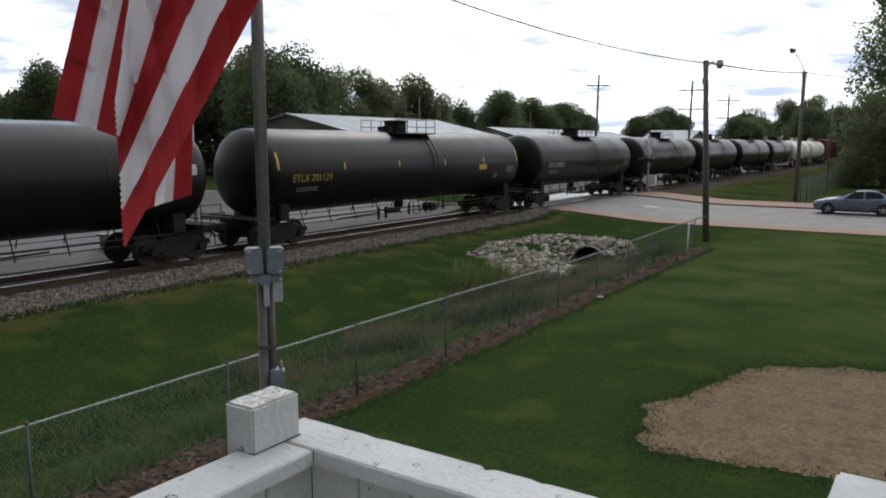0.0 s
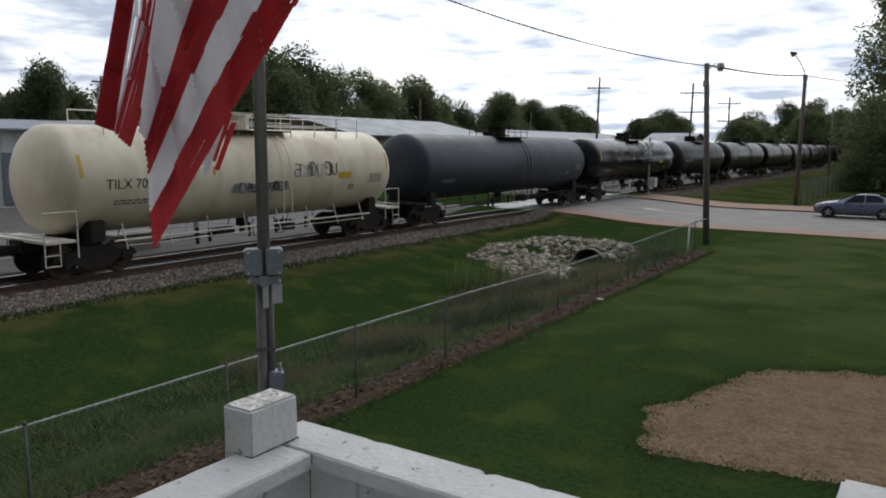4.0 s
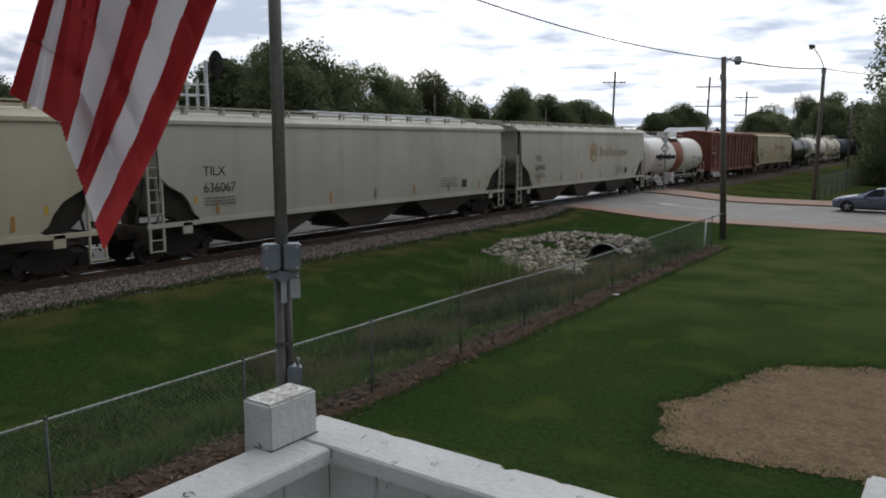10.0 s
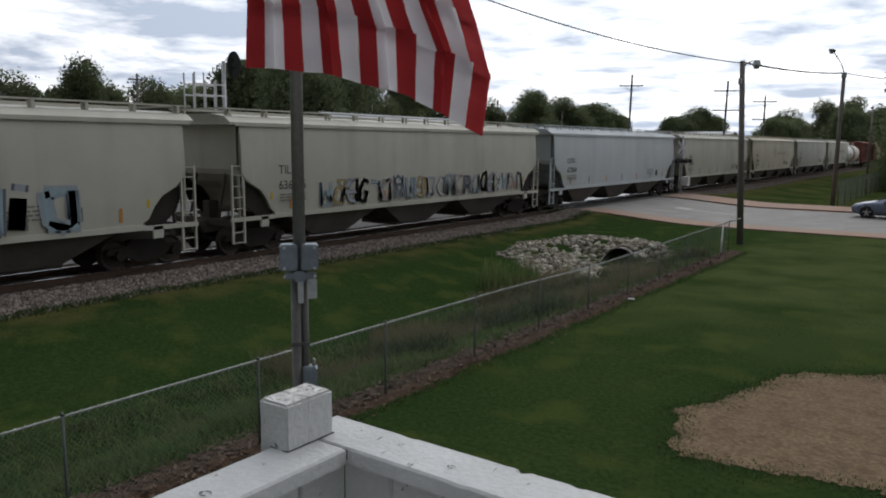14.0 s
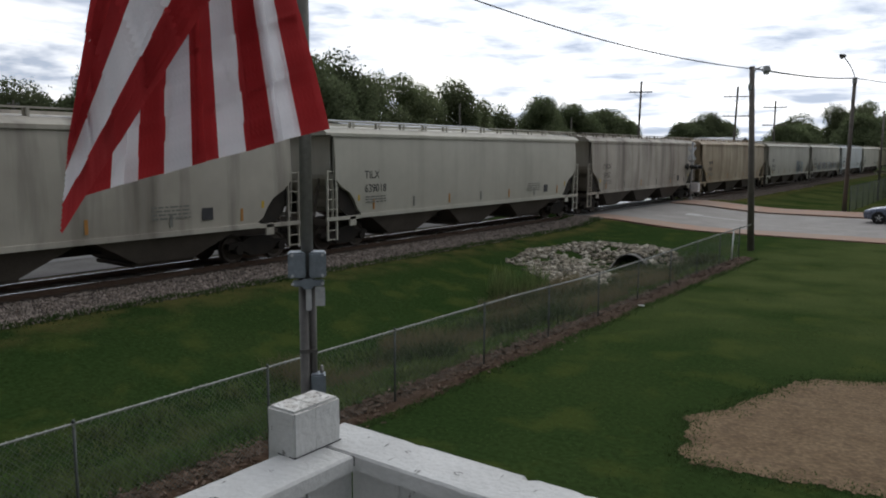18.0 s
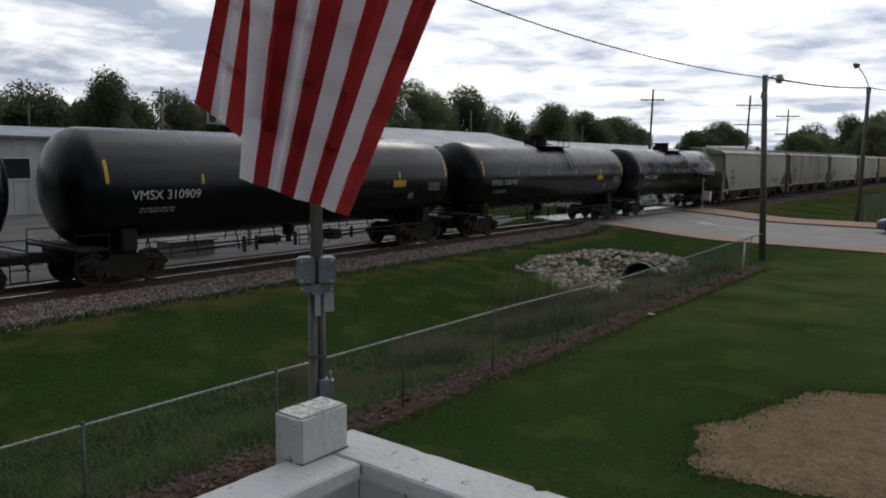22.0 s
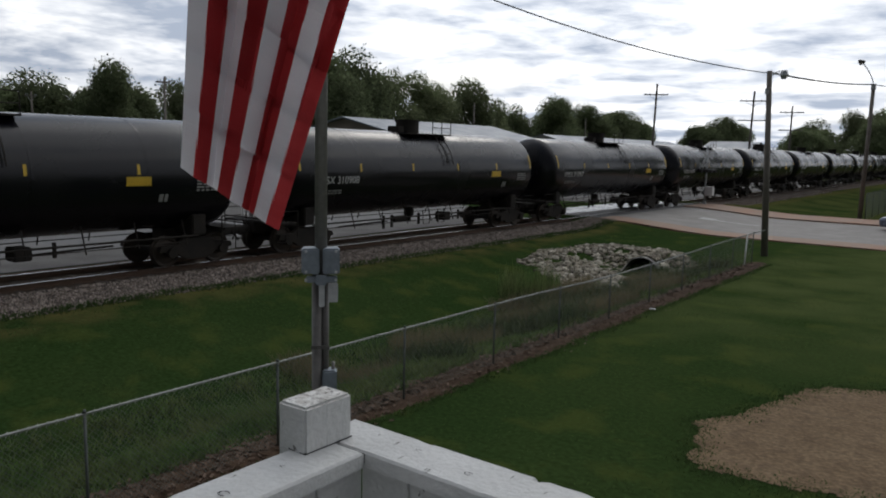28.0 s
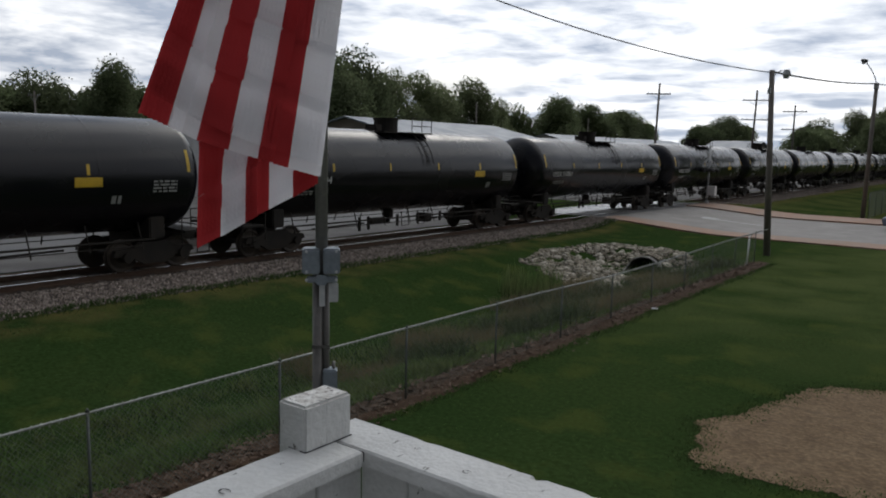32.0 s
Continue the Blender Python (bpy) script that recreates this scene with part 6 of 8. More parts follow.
c_til = tank_car("tank_car", 16.8, "TILX", "700329", C_YELLOWWHITE, label="stained cream tank car with top rails and graffiti", stripes=3, letter=C_LETD, style="old", rails=True, lsize=0.40)
scribble(c_til, 1.585, 1.3, 3.6, 2.60, 3.10, 4, [G_DARK, G_WHITE], 0.035)
scribble(c_til, 1.56, -1.5, 1.0, 2.15, 2.45, 6, [G_DARK], 0.05)
bm = BM()
for x in (-0.9, 0.9):
    for y in steps(-5.6, 5.6, 1.25):
        cyl(bm, (x, y, 3.75), (x, y, 4.75), 0.022, 5)
    for z in (4.42, 4.75):
        cyl(bm, (x, -5.6, z), (x, 5.6, z), 0.022, 5)
part("top_railing", bm, C_WHITE, c_til, "long pale railing along the crown")
couple(-61.2, c_til, 16.8)
c_pro = tank_car("tank_car", 16.95, "", "", C_WHITE, label="rust-streaked white tank car with a black lower half", stripes=2, letter=C_LETD, style="old", rails=True, low=C_DULL)
for k in range(6):
    part("name_bar", curved_patch(-4.9 + 0.72 * k, -4.38 + 0.72 * k, 10, 26, 1.58, 2.71, 0.012, 4), C_NAVY, c_pro, "large navy-blue painted name as a plain bar")
part("car_number", wrap_letters(lettering("PROX 91538", 0.38, C_LETD), 1.58, 2.71, -4.8, -1.5), C_LETD, c_pro, "stencilled car number")
rr_ = random.Random(12)
for _ in range(16):
    y_ = rr_.gauss(0.3, 0.7)
    part("rust_run", curved_patch(y_, y_ + rr_.uniform(0.03, 0.10), rr_.uniform(18, 50), 72, 1.58, 2.71, 0.010, 5), C_RUST, c_pro, "rust run below the valves")
couple(-78.0, c_pro, 16.95)
couple(-94.95, tank_car("tank_car", 14.35, "UTLX", "664445", C_DULL, label="black tank car with yellow lettering", stripes=0, style="old", letter=C_LETY, letters_at=1.2, lsize=0.36), 14.35)
couple(-109.3, hopper_car("hopper_car", 21.8, "SOXX", "639775", C_CREAM, "cream covered hopper car with a faded orange emblem", emblem=-0.6), 21.8)
couple(-131.1, box_car("boxcar", 18.2, "rust-red ribbed boxcar with worn white stencils"), 18.2)
couple(-149.3, tank_car("tank_car", 15.9, "RCRX", "2297", C_CLEANWHITE, label="clean white tank car with a rust-red middle band", stripes=4, letter=C_LETD, band=C_BAND, rails=True, style="old", letters_at=1.0, lsize=0.48, zc=2.52, r=1.50), 15.9)
couple(-165.2, hopper_car("hopper_car", 20.5, "TILX", "630142", C_GREY, "pale grey covered hopper car with an orange emblem", emblem=0.2), 20.5)
couple(-185.7, hopper_car("hopper_car", 21.9, "TILX", "636067", C_GREY, "pale grey covered hopper car"), 21.9)
couple(-207.6, hopper_car("hopper_car", 21.6, "TILX", "636576", C_IVORY, "ivory covered hopper car with a faded emblem", emblem=-0.2, faded=True), 21.6)
couple(-229.2, hopper_car("hopper_car", 21.25, "TILX", "648814", C_GREY, "pale grey covered hopper car"), 21.25)
couple(-250.45, hopper_car("hopper_car", 21.3, "CEFX", "637004", C_ICE, "pale blue-grey covered hopper car"), 21.3)
couple(-271.75, hopper_car("hopper_car", 21.45, "TILX", "636586", C_GREY, "pale grey hopper car with a long row of graffiti", tags=(-6.2, 8.2, 1.48, 2.30, 3, [G_TEAL, G_OCHRE, G_SILVER, G_WHITE, G_TEAL, G_PINK, G_DARK], 0.11)), 21.45)
couple(-293.2, hopper_car("hopper_car", 21.65, "TILX", "636521", C_GREY, "pale grey hopper car with silver and teal graffiti", tags=(3.0, 6.0, 1.5, 2.55, 8, [G_SILVER, G_TEAL], 0.26)), 21.65)
couple(-314.85, hopper_car("hopper_car", 21.15, "SAWX", "40381", C_TAN, "rusty tan covered hopper car"), 21.15)
couple(-336.0, hopper_car("hopper_car", 20.2, "CRDX", "15352", C_STAIN, "streaked grey covered hopper car", ), 20.2)
couple(-356.2, hopper_car("hopper_car", 21.2, "TILX", "639018", C_GREY, "pale grey covered hopper car"), 21.2)
couple(-377.4, hopper_car("hopper_car", 21.65, "ACFX", "650526", C_STAIN, "streaked grey covered hopper car"), 21.65)
couple(-399.05, hopper_car("hopper_car", 22.05, "ACFX", "640321", C_GREY, "pale grey covered hopper car ahead of the black tanks"), 22.05)
NUMS = ["310926", "310143", "310909", "310208", "310919", "310919", "310914", "310902", "310907", "310908", "310911", "310915", "310899", "310901", "310904", "310912", "310905", "310910"]
f = -421.1
for nr in NUMS:
    couple(f, tank_car("tank_car", 17.9, "VMSX", nr, C_BLACK, label=NEWTANK, r=1.65, zc=2.77), 17.9)
    f -= 17.9
for s0, car in TRAIN:
    car.matrix_basis = pose(TRACK_X, s0, RAIL_Z)

# ---- poles, lamps, wires ----
def wood_pole(name, x, y, h, r, label, arms=(), lean=(0, 0), category="utility pole"):
    t = thing(name, None, label, category)
    top = Vector((x + lean[0], y + lean[1], h))
    part("pole", cyl(BM(), (x, y, -0.5), top, r, 14, r * 0.72), M_POLE, t, smooth=True)
    for z, w, dy in arms:
        k = z / h
        c = Vector((x + lean[0] * k, y + lean[1] * k, z))
        arm = part("crossarm", slab(BM(), Matrix.Translation(c + Vector((0, -0.16, 0))) @ Matrix.Rotation(radians(dy), 4, "Z"), w, 0.11, 0.14, 0.01), M_POLE, t)
        for q in (-0.45, -0.28, 0.28, 0.45):
            p = c + Matrix.Rotation(radians(dy), 3, "Z") @ Vector((q * w, -0.16, 0.14))
            part("insulator", cyl(BM(), p - Vector((0, 0, 0.08)), p + Vector((0, 0, 0.10)), 0.045, 8, 0.03), M_LAMPGLASS, arm)
        if z > h - 2:
            for q in (-1, 1):
                a = c + Matrix.Rotation(radians(dy), 3, "Z") @ Vector((q * w * 0.3, -0.12, -0.05))
                part("brace", cyl(BM(), a, c + Vector((0, -0.1, -0.75)), 0.018, 5), M_STEELGREY, t)
    return t


near_pole = wood_pole("utility_pole", -8.45, 33.55, 7.72, 0.145, "weathered wooden service pole at the fence corner", lean=(-0.36, -0.1))
PT = Vector((-8.81, 33.43, 7.70))
part("lamp_arm", tube(BM(), [PT + Vector((0, 0, -0.35)), PT + Vector((0.22, -0.1, -0.1)), PT + Vector((0.46, -0.2, -0.02))], 0.022, 6), M_STEELGREY, near_pole)
part("lamp_head", cyl(BM(), PT + Vector((0.64, -0.26, -0.02)), PT + Vector((0.64, -0.26, -0.22)), 0.12, 12, 0.19), M_STEELGREY, near_pole, "small grey yard lamp")
part("lamp_globe", cyl(BM(), PT + Vector((0.64, -0.26, -0.22)), PT + Vector((0.64, -0.26, -0.36)), 0.15, 12, 0.10), M_LAMPGLASS, near_pole, "clear lamp globe")
part("cable_clamp", box(BM(), PT.x - 0.06, PT.x + 0.06, PT.y - 0.22, PT.y - 0.1, PT.z - 0.95, PT.z - 0.7, 0.01), M_STEELGREY, near_pole)

# the street lamp by the far fence
lamp = thing("street_lamp", None, "wooden street lamp pole with a curved steel arm", "street lamp")
part("pole", cyl(BM(), (-8.80, 59.0, -0.5), (-8.72, 59.0, 9.25), 0.16, 14, 0.12), M_POLE, lamp, smooth=True)
bm = BM()
path = []
for k in range(9):
    u = k / 8
    path.append((-8.72 - 0.75 * u ** 1.4, 59.0, 9.05 + 1.6 * u ** 0.85))
tube(bm, path, 0.035, 7)
part("arm", bm, M_STEELGREY, lamp)
part("lamp_head", slab(BM(), pose(-9.58, 59.0, 10.78, 0, 12, 0), 0.42, 0.32, 0.20, 0.05), M_DARKPIPE, lamp, "dark cobra lamp head")
part("lens", cyl(BM(), (-9.62, 59.0, 10.70), (-9.62, 59.0, 10.55), 0.15, 12, 0.08), M_LAMPGLASS, lamp)
part("bracket", box(BM(), -8.85, -8.55, 58.8, 58.9, 8.85, 9.25, 0.01), M_STEELGREY, lamp)


def wire(name, a, b, sag, r, label):
    a, b = Vector(a), Vector(b)
    pts = []
    for k in range(25):
        u = k / 24
        p = a.lerp(b, u)
        p.z -= sag * 4 * u * (1 - u)
        pts.append(p)
    return tagged(part(name, tube(BM(), pts, r, 5), M_CABLE), label, "cable")


wire("service_cable", (-14.6, 17.5, 9.35), (-8.81, 33.35, 7.62), 0.42, 0.022, "thick black twisted service cable hanging to the pole")
wire("service_cable", (-14.6, 17.5, 9.35), (-19.0, 3.0, 10.9), 0.5, 0.022, "thick black twisted service cable")
wire("service_cable", (-8.81, 33.35, 7.66), (-8.74, 58.9, 9.22), 0.16, 0.042, "thick black service cable between the poles")
wire("service_cable", (-8.74, 58.9, 9.22), (-3.0, 92.0, 10.6), 0.25, 0.030, "thick black service cable between the poles")

wood_pole("utility_pole", -37.4, 91.3, 12.8, 0.17, "tall weathered utility pole with one crossarm", ((11.5, 2.9, 28),), lean=(0.3, 0))
wood_pole("utility_pole", -29.0, 103.0, 12.6, 0.17, "tall weathered utility pole with two crossarms", ((11.3, 3.3, 22), (8.8, 3.3, 22)), lean=(0.3, 0))
wood_pole("utility_pole", -27.0, 116.0, 11.4, 0.16, "weathered utility pole with two crossarms", ((10.5, 3.2, 22), (8.0, 3.2, 22)))
wood_pole("utility_pole", -60.0, 38.0, 9.9, 0.13, "weathered utility pole behind the sheds", ((9.4, 1.2, 60),))
wood_pole("utility_pole", -90.0, 40.2, 9.6, 0.13, "distant weathered utility pole", ((9.1, 1.2, 60),))
wood_pole("utility_pole", -61.0, 86.0, 10.6, 0.12, "distant utility pole before the trees")
wood_pole("utility_pole", -72.0, 141.0, 11.0, 0.12, "distant utility pole before the trees")
wood_pole("utility_pole", -9.0, 78.0, 7.8, 0.10, "thin grey pole by the far fence")

# ---- level crossing signal ----
cx, cy = -19.15, 57.6
sig = thing("crossing_signal", None, "railway crossing signal with white crossbuck and dark lamps", "crossing signal")
part("mast", cyl(BM(), (cx, cy, 0.1), (cx, cy, 4.75), 0.07, 12), M_STEELGREY, sig, smooth=True)
part("base", cyl(BM(), (cx, cy, 0.1), (cx, cy, 0.75), 0.20, 12, 0.14), M_STEELGREY, sig)
for a in (45, -45):
    part("crossbuck_blade", slab(BM(), pose(cx, cy - 0.10 - 0.012 * (a > 0), 4.05, 0, a, 72), 1.30, 0.010, 0.22, 0.002), M_STEELGREY, sig, "white crossbuck blade")
part("lamp_bar", cyl(BM(), (cx, cy - 0.62, 3.05), (cx, cy + 0.62, 3.05), 0.03, 8), M_BLACK, sig)
for dy in (-0.5, 0.5):
    for q in (-1, 1):
        px, py = cx + q * 0.14, cy + dy
        part("target_disc", cyl(BM(), (px, py, 3.05), (px + q * 0.02, py, 3.05), 0.25, 18), M_BLACK, sig, "black signal target")
        part("lamp_hood", cyl(BM(), (px, py, 3.05), (px + q * 0.46, py, 3.02), 0.14, 12), M_BLACK, sig)
        part("lens", cyl(BM(), (px + q * 0.03, py, 3.05), (px + q * 0.035, py, 3.05), 0.11, 12), M_LENS, sig)
part("control_box", box(BM(), cx + 0.05, cx + 0.62, cy - 0.25, cy + 0.25, 1.15, 1.85, 0.03), M_SIGNWHITE, sig, "pale weathered gate machine box")
part("bracket", box(BM(), cx - 0.12, cx + 0.08, cy - 0.1, cy + 0.1, 1.35, 1.6, 0.01), M_STEELGREY, sig)
part("bell", cyl(BM(), (cx, cy, 4.75), (cx, cy, 4.92), 0.12, 12, 0.05), M_STEELGREY, sig)
part("small_sign", box(BM(), cx - 0.2, cx + 0.2, cy - 0.10, cy - 0.09, 3.38, 3.58), M_SIGNWHITE, sig)

# ---- block signal behind the train ----
bs = thing("block_signal", None, "silver railway signal ladder platform with black oval target", "railway signal")
sx, sy = -27.0, 21.2
part("mast", cyl(BM(), (sx, sy, 0), (sx, sy, 7.6), 0.09, 12), M_STEELGREY, bs, smooth=True)
tgt = BM()
bmesh.ops.create_cone(tgt, cap_ends=True, segments=28, radius1=0.30, radius2=0.30, depth=0.04, matrix=pose(sx + 0.25, sy + 0.35, 7.45, 90, 0, 62) @ Matrix.Diagonal((1, 1.95, 1, 1)))
part("target", tgt, M_BLACK, bs, "black oval backboard")
for z in (7.15, 7.45, 7.75):
    part("lamp_hood", cyl(BM(), (sx + 0.25, sy + 0.35, z), (sx + 0.45, sy + 0.22, z), 0.10, 10), M_BLACK, bs)
for x in (sx - 0.35, sx + 0.35):
    for y in (sy - 1.75, sy - 1.3, sy - 0.7, sy - 0.25):
        part("guard_post", cyl(BM(), (x, y, 5.5), (x, y, 7.0 if y < sy - 1.0 else 6.75), 0.035, 6), M_SIGNWHITE, bs, "silver-painted guard post")
    for z in (6.1, 6.55):
        part("guard_rail", cyl(BM(), (x, sy - 1.75, z), (x, sy - 0.25, z), 0.03, 6), M_SIGNWHITE, bs, "silver-painted guard rail")
part("platform", box(BM(), sx - 0.4, sx + 0.4, sy - 1.8, sy + 0.1, 5.42, 5.5), M_STEELGREY, bs)
bm = BM()
for y in (sy - 0.35, sy - 0.7):
    cyl(bm, (sx + 0.3, y, 0), (sx + 0.3, y, 5.2), 0.03, 6)
for k in range(16):
    cyl(bm, (sx + 0.3, sy - 0.35, 0.3 + 0.3 * k), (sx + 0.3, sy - 0.7, 0.3 + 0.3 * k), 0.018, 5)
part("ladder", bm, M_SIGNWHITE, bs, "silver-painted ladder")
case = thing("signal_cabinet", None, "low concrete signal box beside the track", "signal cabinet")
part("body", box(BM(), -26.6, -25.6, 16.4, 18.4, 0.1, 0.75, 0.04), M_ROAD, case)
part("lid", box(BM(), -26.68, -25.52, 16.3, 18.5, 0.752, 0.82, 0.02), M_ROAD, case)


# ---- sheds beyond the tracks ----
def shed(name, x0, x1, y0, y1, eave, ridge, label, wall=M_METALWALL, along="y", windows=(), doors=()):
    t = thing(name, None, label, "shed")
    xm, ym = (x0 + x1) / 2, (y0 + y1) / 2
    bm = BM()
    if along == "y":
        prism(bm, [(x0, 0), (x1, 0), (x1, eave), (xm, ridge), (x0, eave)], y0, y1)
    else:
        prism_x(bm, [(y0, 0), (y1, 0), (y1, eave), (ym, ridge), (y0, eave)], x0, x1)
    part("wall", bm, wall, t)
    for s in (-1, 1):
        bm = BM()
        o = 0.5
        if along == "y":
            xe = x1 if s > 0 else x0
            sl = (ridge - eave) / (x1 - xm)
            prism(bm, [(xm, ridge + 0.02), (xe + s * o, eave - sl * o + 0.02), (xe + s * o, eave - sl * o + 0.14), (xm, ridge + 0.16)], y0 - o, y1 + o)
        else:
            ye = y1 if s > 0 else y0
            sl = (ridge - eave) / (y1 - ym)
            prism_x(bm, [(ym, ridge + 0.02), (ye + s * o, eave - sl * o + 0.02), (ye + s * o, eave - sl * o + 0.14), (ym, ridge + 0.16)], x0 - o, x1 + o)
        part("roof", bm, M_METALROOF, t, "pale ribbed metal roof slope")
    if along == "y":
        for y in steps(y0 + 0.3, y1 - 0.3, 0.9):
            part("siding_rib", box(BM(), x1, x1 + 0.03, y - 0.04, y + 0.04, 0.1, eave - 0.25), wall, t)
        for y, z, w, h in windows:
            wd = part("window", box(BM(), x1 + 0.035, x1 + 0.05, y, y + w, z, z + h), M_GLASSDARK, t, "dark shop window")
            part("frame", (lambda b_: (box(b_, x1 + 0.03, x1 + 0.08, y - 0.08, y + w + 0.08, z - 0.08, z), box(b_, x1 + 0.03, x1 + 0.08, y - 0.08, y + w + 0.08, z + h, z + h + 0.08),
                                       box(b_, x1 + 0.03, x1 + 0.08, y - 0.08, y, z, z + h), box(b_, x1 + 0.03, x1 + 0.08, y + w, y + w + 0.08, z, z + h)) and b_)(BM()), M_SIGNWHITE, wd)
        for y, w, h in doors:
            part("door", box(BM(), x1 + 0.035, x1 + 0.07, y, y + w, 0.1, h), M_BOX, t, "grey steel door")
    return t


shed("long_shed", -66, -52, 4, 37.5, 5.1, 5.85, "long white metal shed beyond the yard", windows=((14.5, 2.4, 2.6, 1.3), (20.5, 2.4, 2.6, 1.3), (29.0, 2.4, 2.0, 1.3)), doors=((25.5, 3.2, 3.6), (33.5, 1.1, 2.3)))
shed("gable_shed", -66, -48, 57, 84, 5.2, 7.2, "brown-ended shed with a pale metal roof", wall=M_TANWALL, windows=((60, 1.4, 1.8, 1.2), (70, 1.4, 1.8, 1.2)), doors=((65, 3.6, 3.8),))
shed("far_shed", -64, -52, 100, 150, 5.0, 6.6, "long low white shed with a pale roof", windows=((110, 1.4, 1.8, 1.2), (125, 1.4, 1.8, 1.2)))
shed("small_shed", -46, -38, 132, 150, 4.2, 6.6, "small brown shed with a pale roof", wall=M_TANWALL, along="x")


# ---- trees ----
def crown_mesh(seed, h, w, n, leaf, low=0.25, lobes=9, material=M_LEAF, dense=0.75):
    """A crown of many small leaves set on uneven lobes."""
    rr = np.random.RandomState(seed)
    cs = []
    for k in range(lobes):
        a, zz = rr.uniform(0, 6.283), rr.uniform(low, 0.93)
        rad = w * 0.5 * (0.30 + 0.70 * math.sin(math.pi * min(1, 0.15 + 0.85 * (zz - low) / (1 - low)) ** 0.8)) * rr.uniform(0.4, 0.95)
        cs.append((rad * math.cos(a), rad * math.sin(a), zz * h, w * rr.uniform(0.15, 0.28)))
    cs.append((0, 0, h * 0.66, w * 0.30))
    cs.append((w * 0.05, -w * 0.06, h * 0.84, w * 0.17))
    vol = np.array([c[3] ** 2 for c in cs])
    pick = rr.choice(len(cs), n, p=vol / vol.sum())
    c = np.array(cs)[pick]
    d = rr.normal(size=(n, 3))
    d /= np.linalg.norm(d, axis=1)[:, None]
    rad = c[:, 3] * np.where(rr.rand(n) < dense, rr.uniform(0.72, 1.12, n), rr.uniform(0.1, 0.8, n))
    clump = 1 + 0.22 * np.sin(d[:, 0] * 7 + pick) * np.sin(d[:, 1] * 6 + pick * 2) * np.cos(d[:, 2] * 7)
    p = c[:, :3] + d * (rad * clump)[:, None] * np.array([1, 1, 0.85])
    t = rr.normal(size=(n, 3))
    t /= np.linalg.norm(t, axis=1)[:, None]
    u = np.cross(t, rr.normal(size=(n, 3)))
    u /= np.linalg.norm(u, axis=1)[:, None]
    s = leaf * rr.uniform(0.6, 1.4, n)[:, None]
    vs = np.stack([p - t * s, p + u * s * 0.5, p + t * s, p - u * s * 0.5], 1).reshape(-1, 3)
    me = bpy.data.meshes.new("crown")
    me.from_pydata(vs.tolist(), [], np.arange(4 * n).reshape(n, 4).tolist())
    me.materials.append(material)
    return me, cs


def trunk_mesh(seed, h, r, cs):
    rr = random.Random(seed)
    bm = BM()
    z = [(0, 0, -0.4), (rr.uniform(-.1, .1), rr.uniform(-.1, .1), h * 0.2), (rr.uniform(-.3, .3), rr.uniform(-.3, .3), h * 0.45), (0, 0, h * 0.72)]
    for k, (a, b) in enumerate(zip(z, z[1:])):
        cyl(bm, a, b, r * (1 - 0.27 * k), 9, r * (1 - 0.27 * (k + 1)))
    for c in cs[:9]:
        k = rr.choice((1, 1, 2))
        mid = Vector(z[k]).lerp(Vector(c[:3]), 0.55) + Vector((0, 0, -0.04 * h))
        cyl(bm, z[k], mid, r * 0.38, 6, r * 0.24)
        cyl(bm, mid, c[:3], r * 0.24, 6, r * 0.07)
    return mesh_of(bm, "trunk", M_BARK)


KINDS = []
for k, (h, w, n, leaf, low, lobes, ma) in enumerate(((15.0, 13.0, 34000, 0.20, 0.12, 24, M_LEAF), (14.0, 11.0, 30000, 0.19, 0.14, 22, M_LEAFY), (12.0, 12.0, 32000, 0.19, 0.10, 22, M_LEAF),
                                                    (16.0, 11.0, 30000, 0.20, 0.16, 21, M_LEAFY), (10.0, 11.0, 30000, 0.19, 0.06, 22, M_LEAF))):
    me, cs = crown_mesh(30 + k, h, w, n, leaf, low, lobes, ma)
    KINDS.append((h, me, trunk_mesh(k, h, 0.32, cs)))


def tree(x, y, top, kind, wide=1.0, name="tree", label="leafy green deciduous tree beyond the sheds", spin=None, base=0.0):
    h, crown, trunk = KINDS[kind]
    s = top * 0.95 / h
    t = thing(name, Matrix.LocRotScale((x, y, base), Euler((0, 0, spin if spin is not None else (x * 3.1 + y * 1.7) % 6.28)), (s * wide, s * wide, s)), label, "tree", "trees behind the yard")
    part("trunk", trunk, M_BARK, t)
    part("crown", crown, M_LEAF, t)
    return t


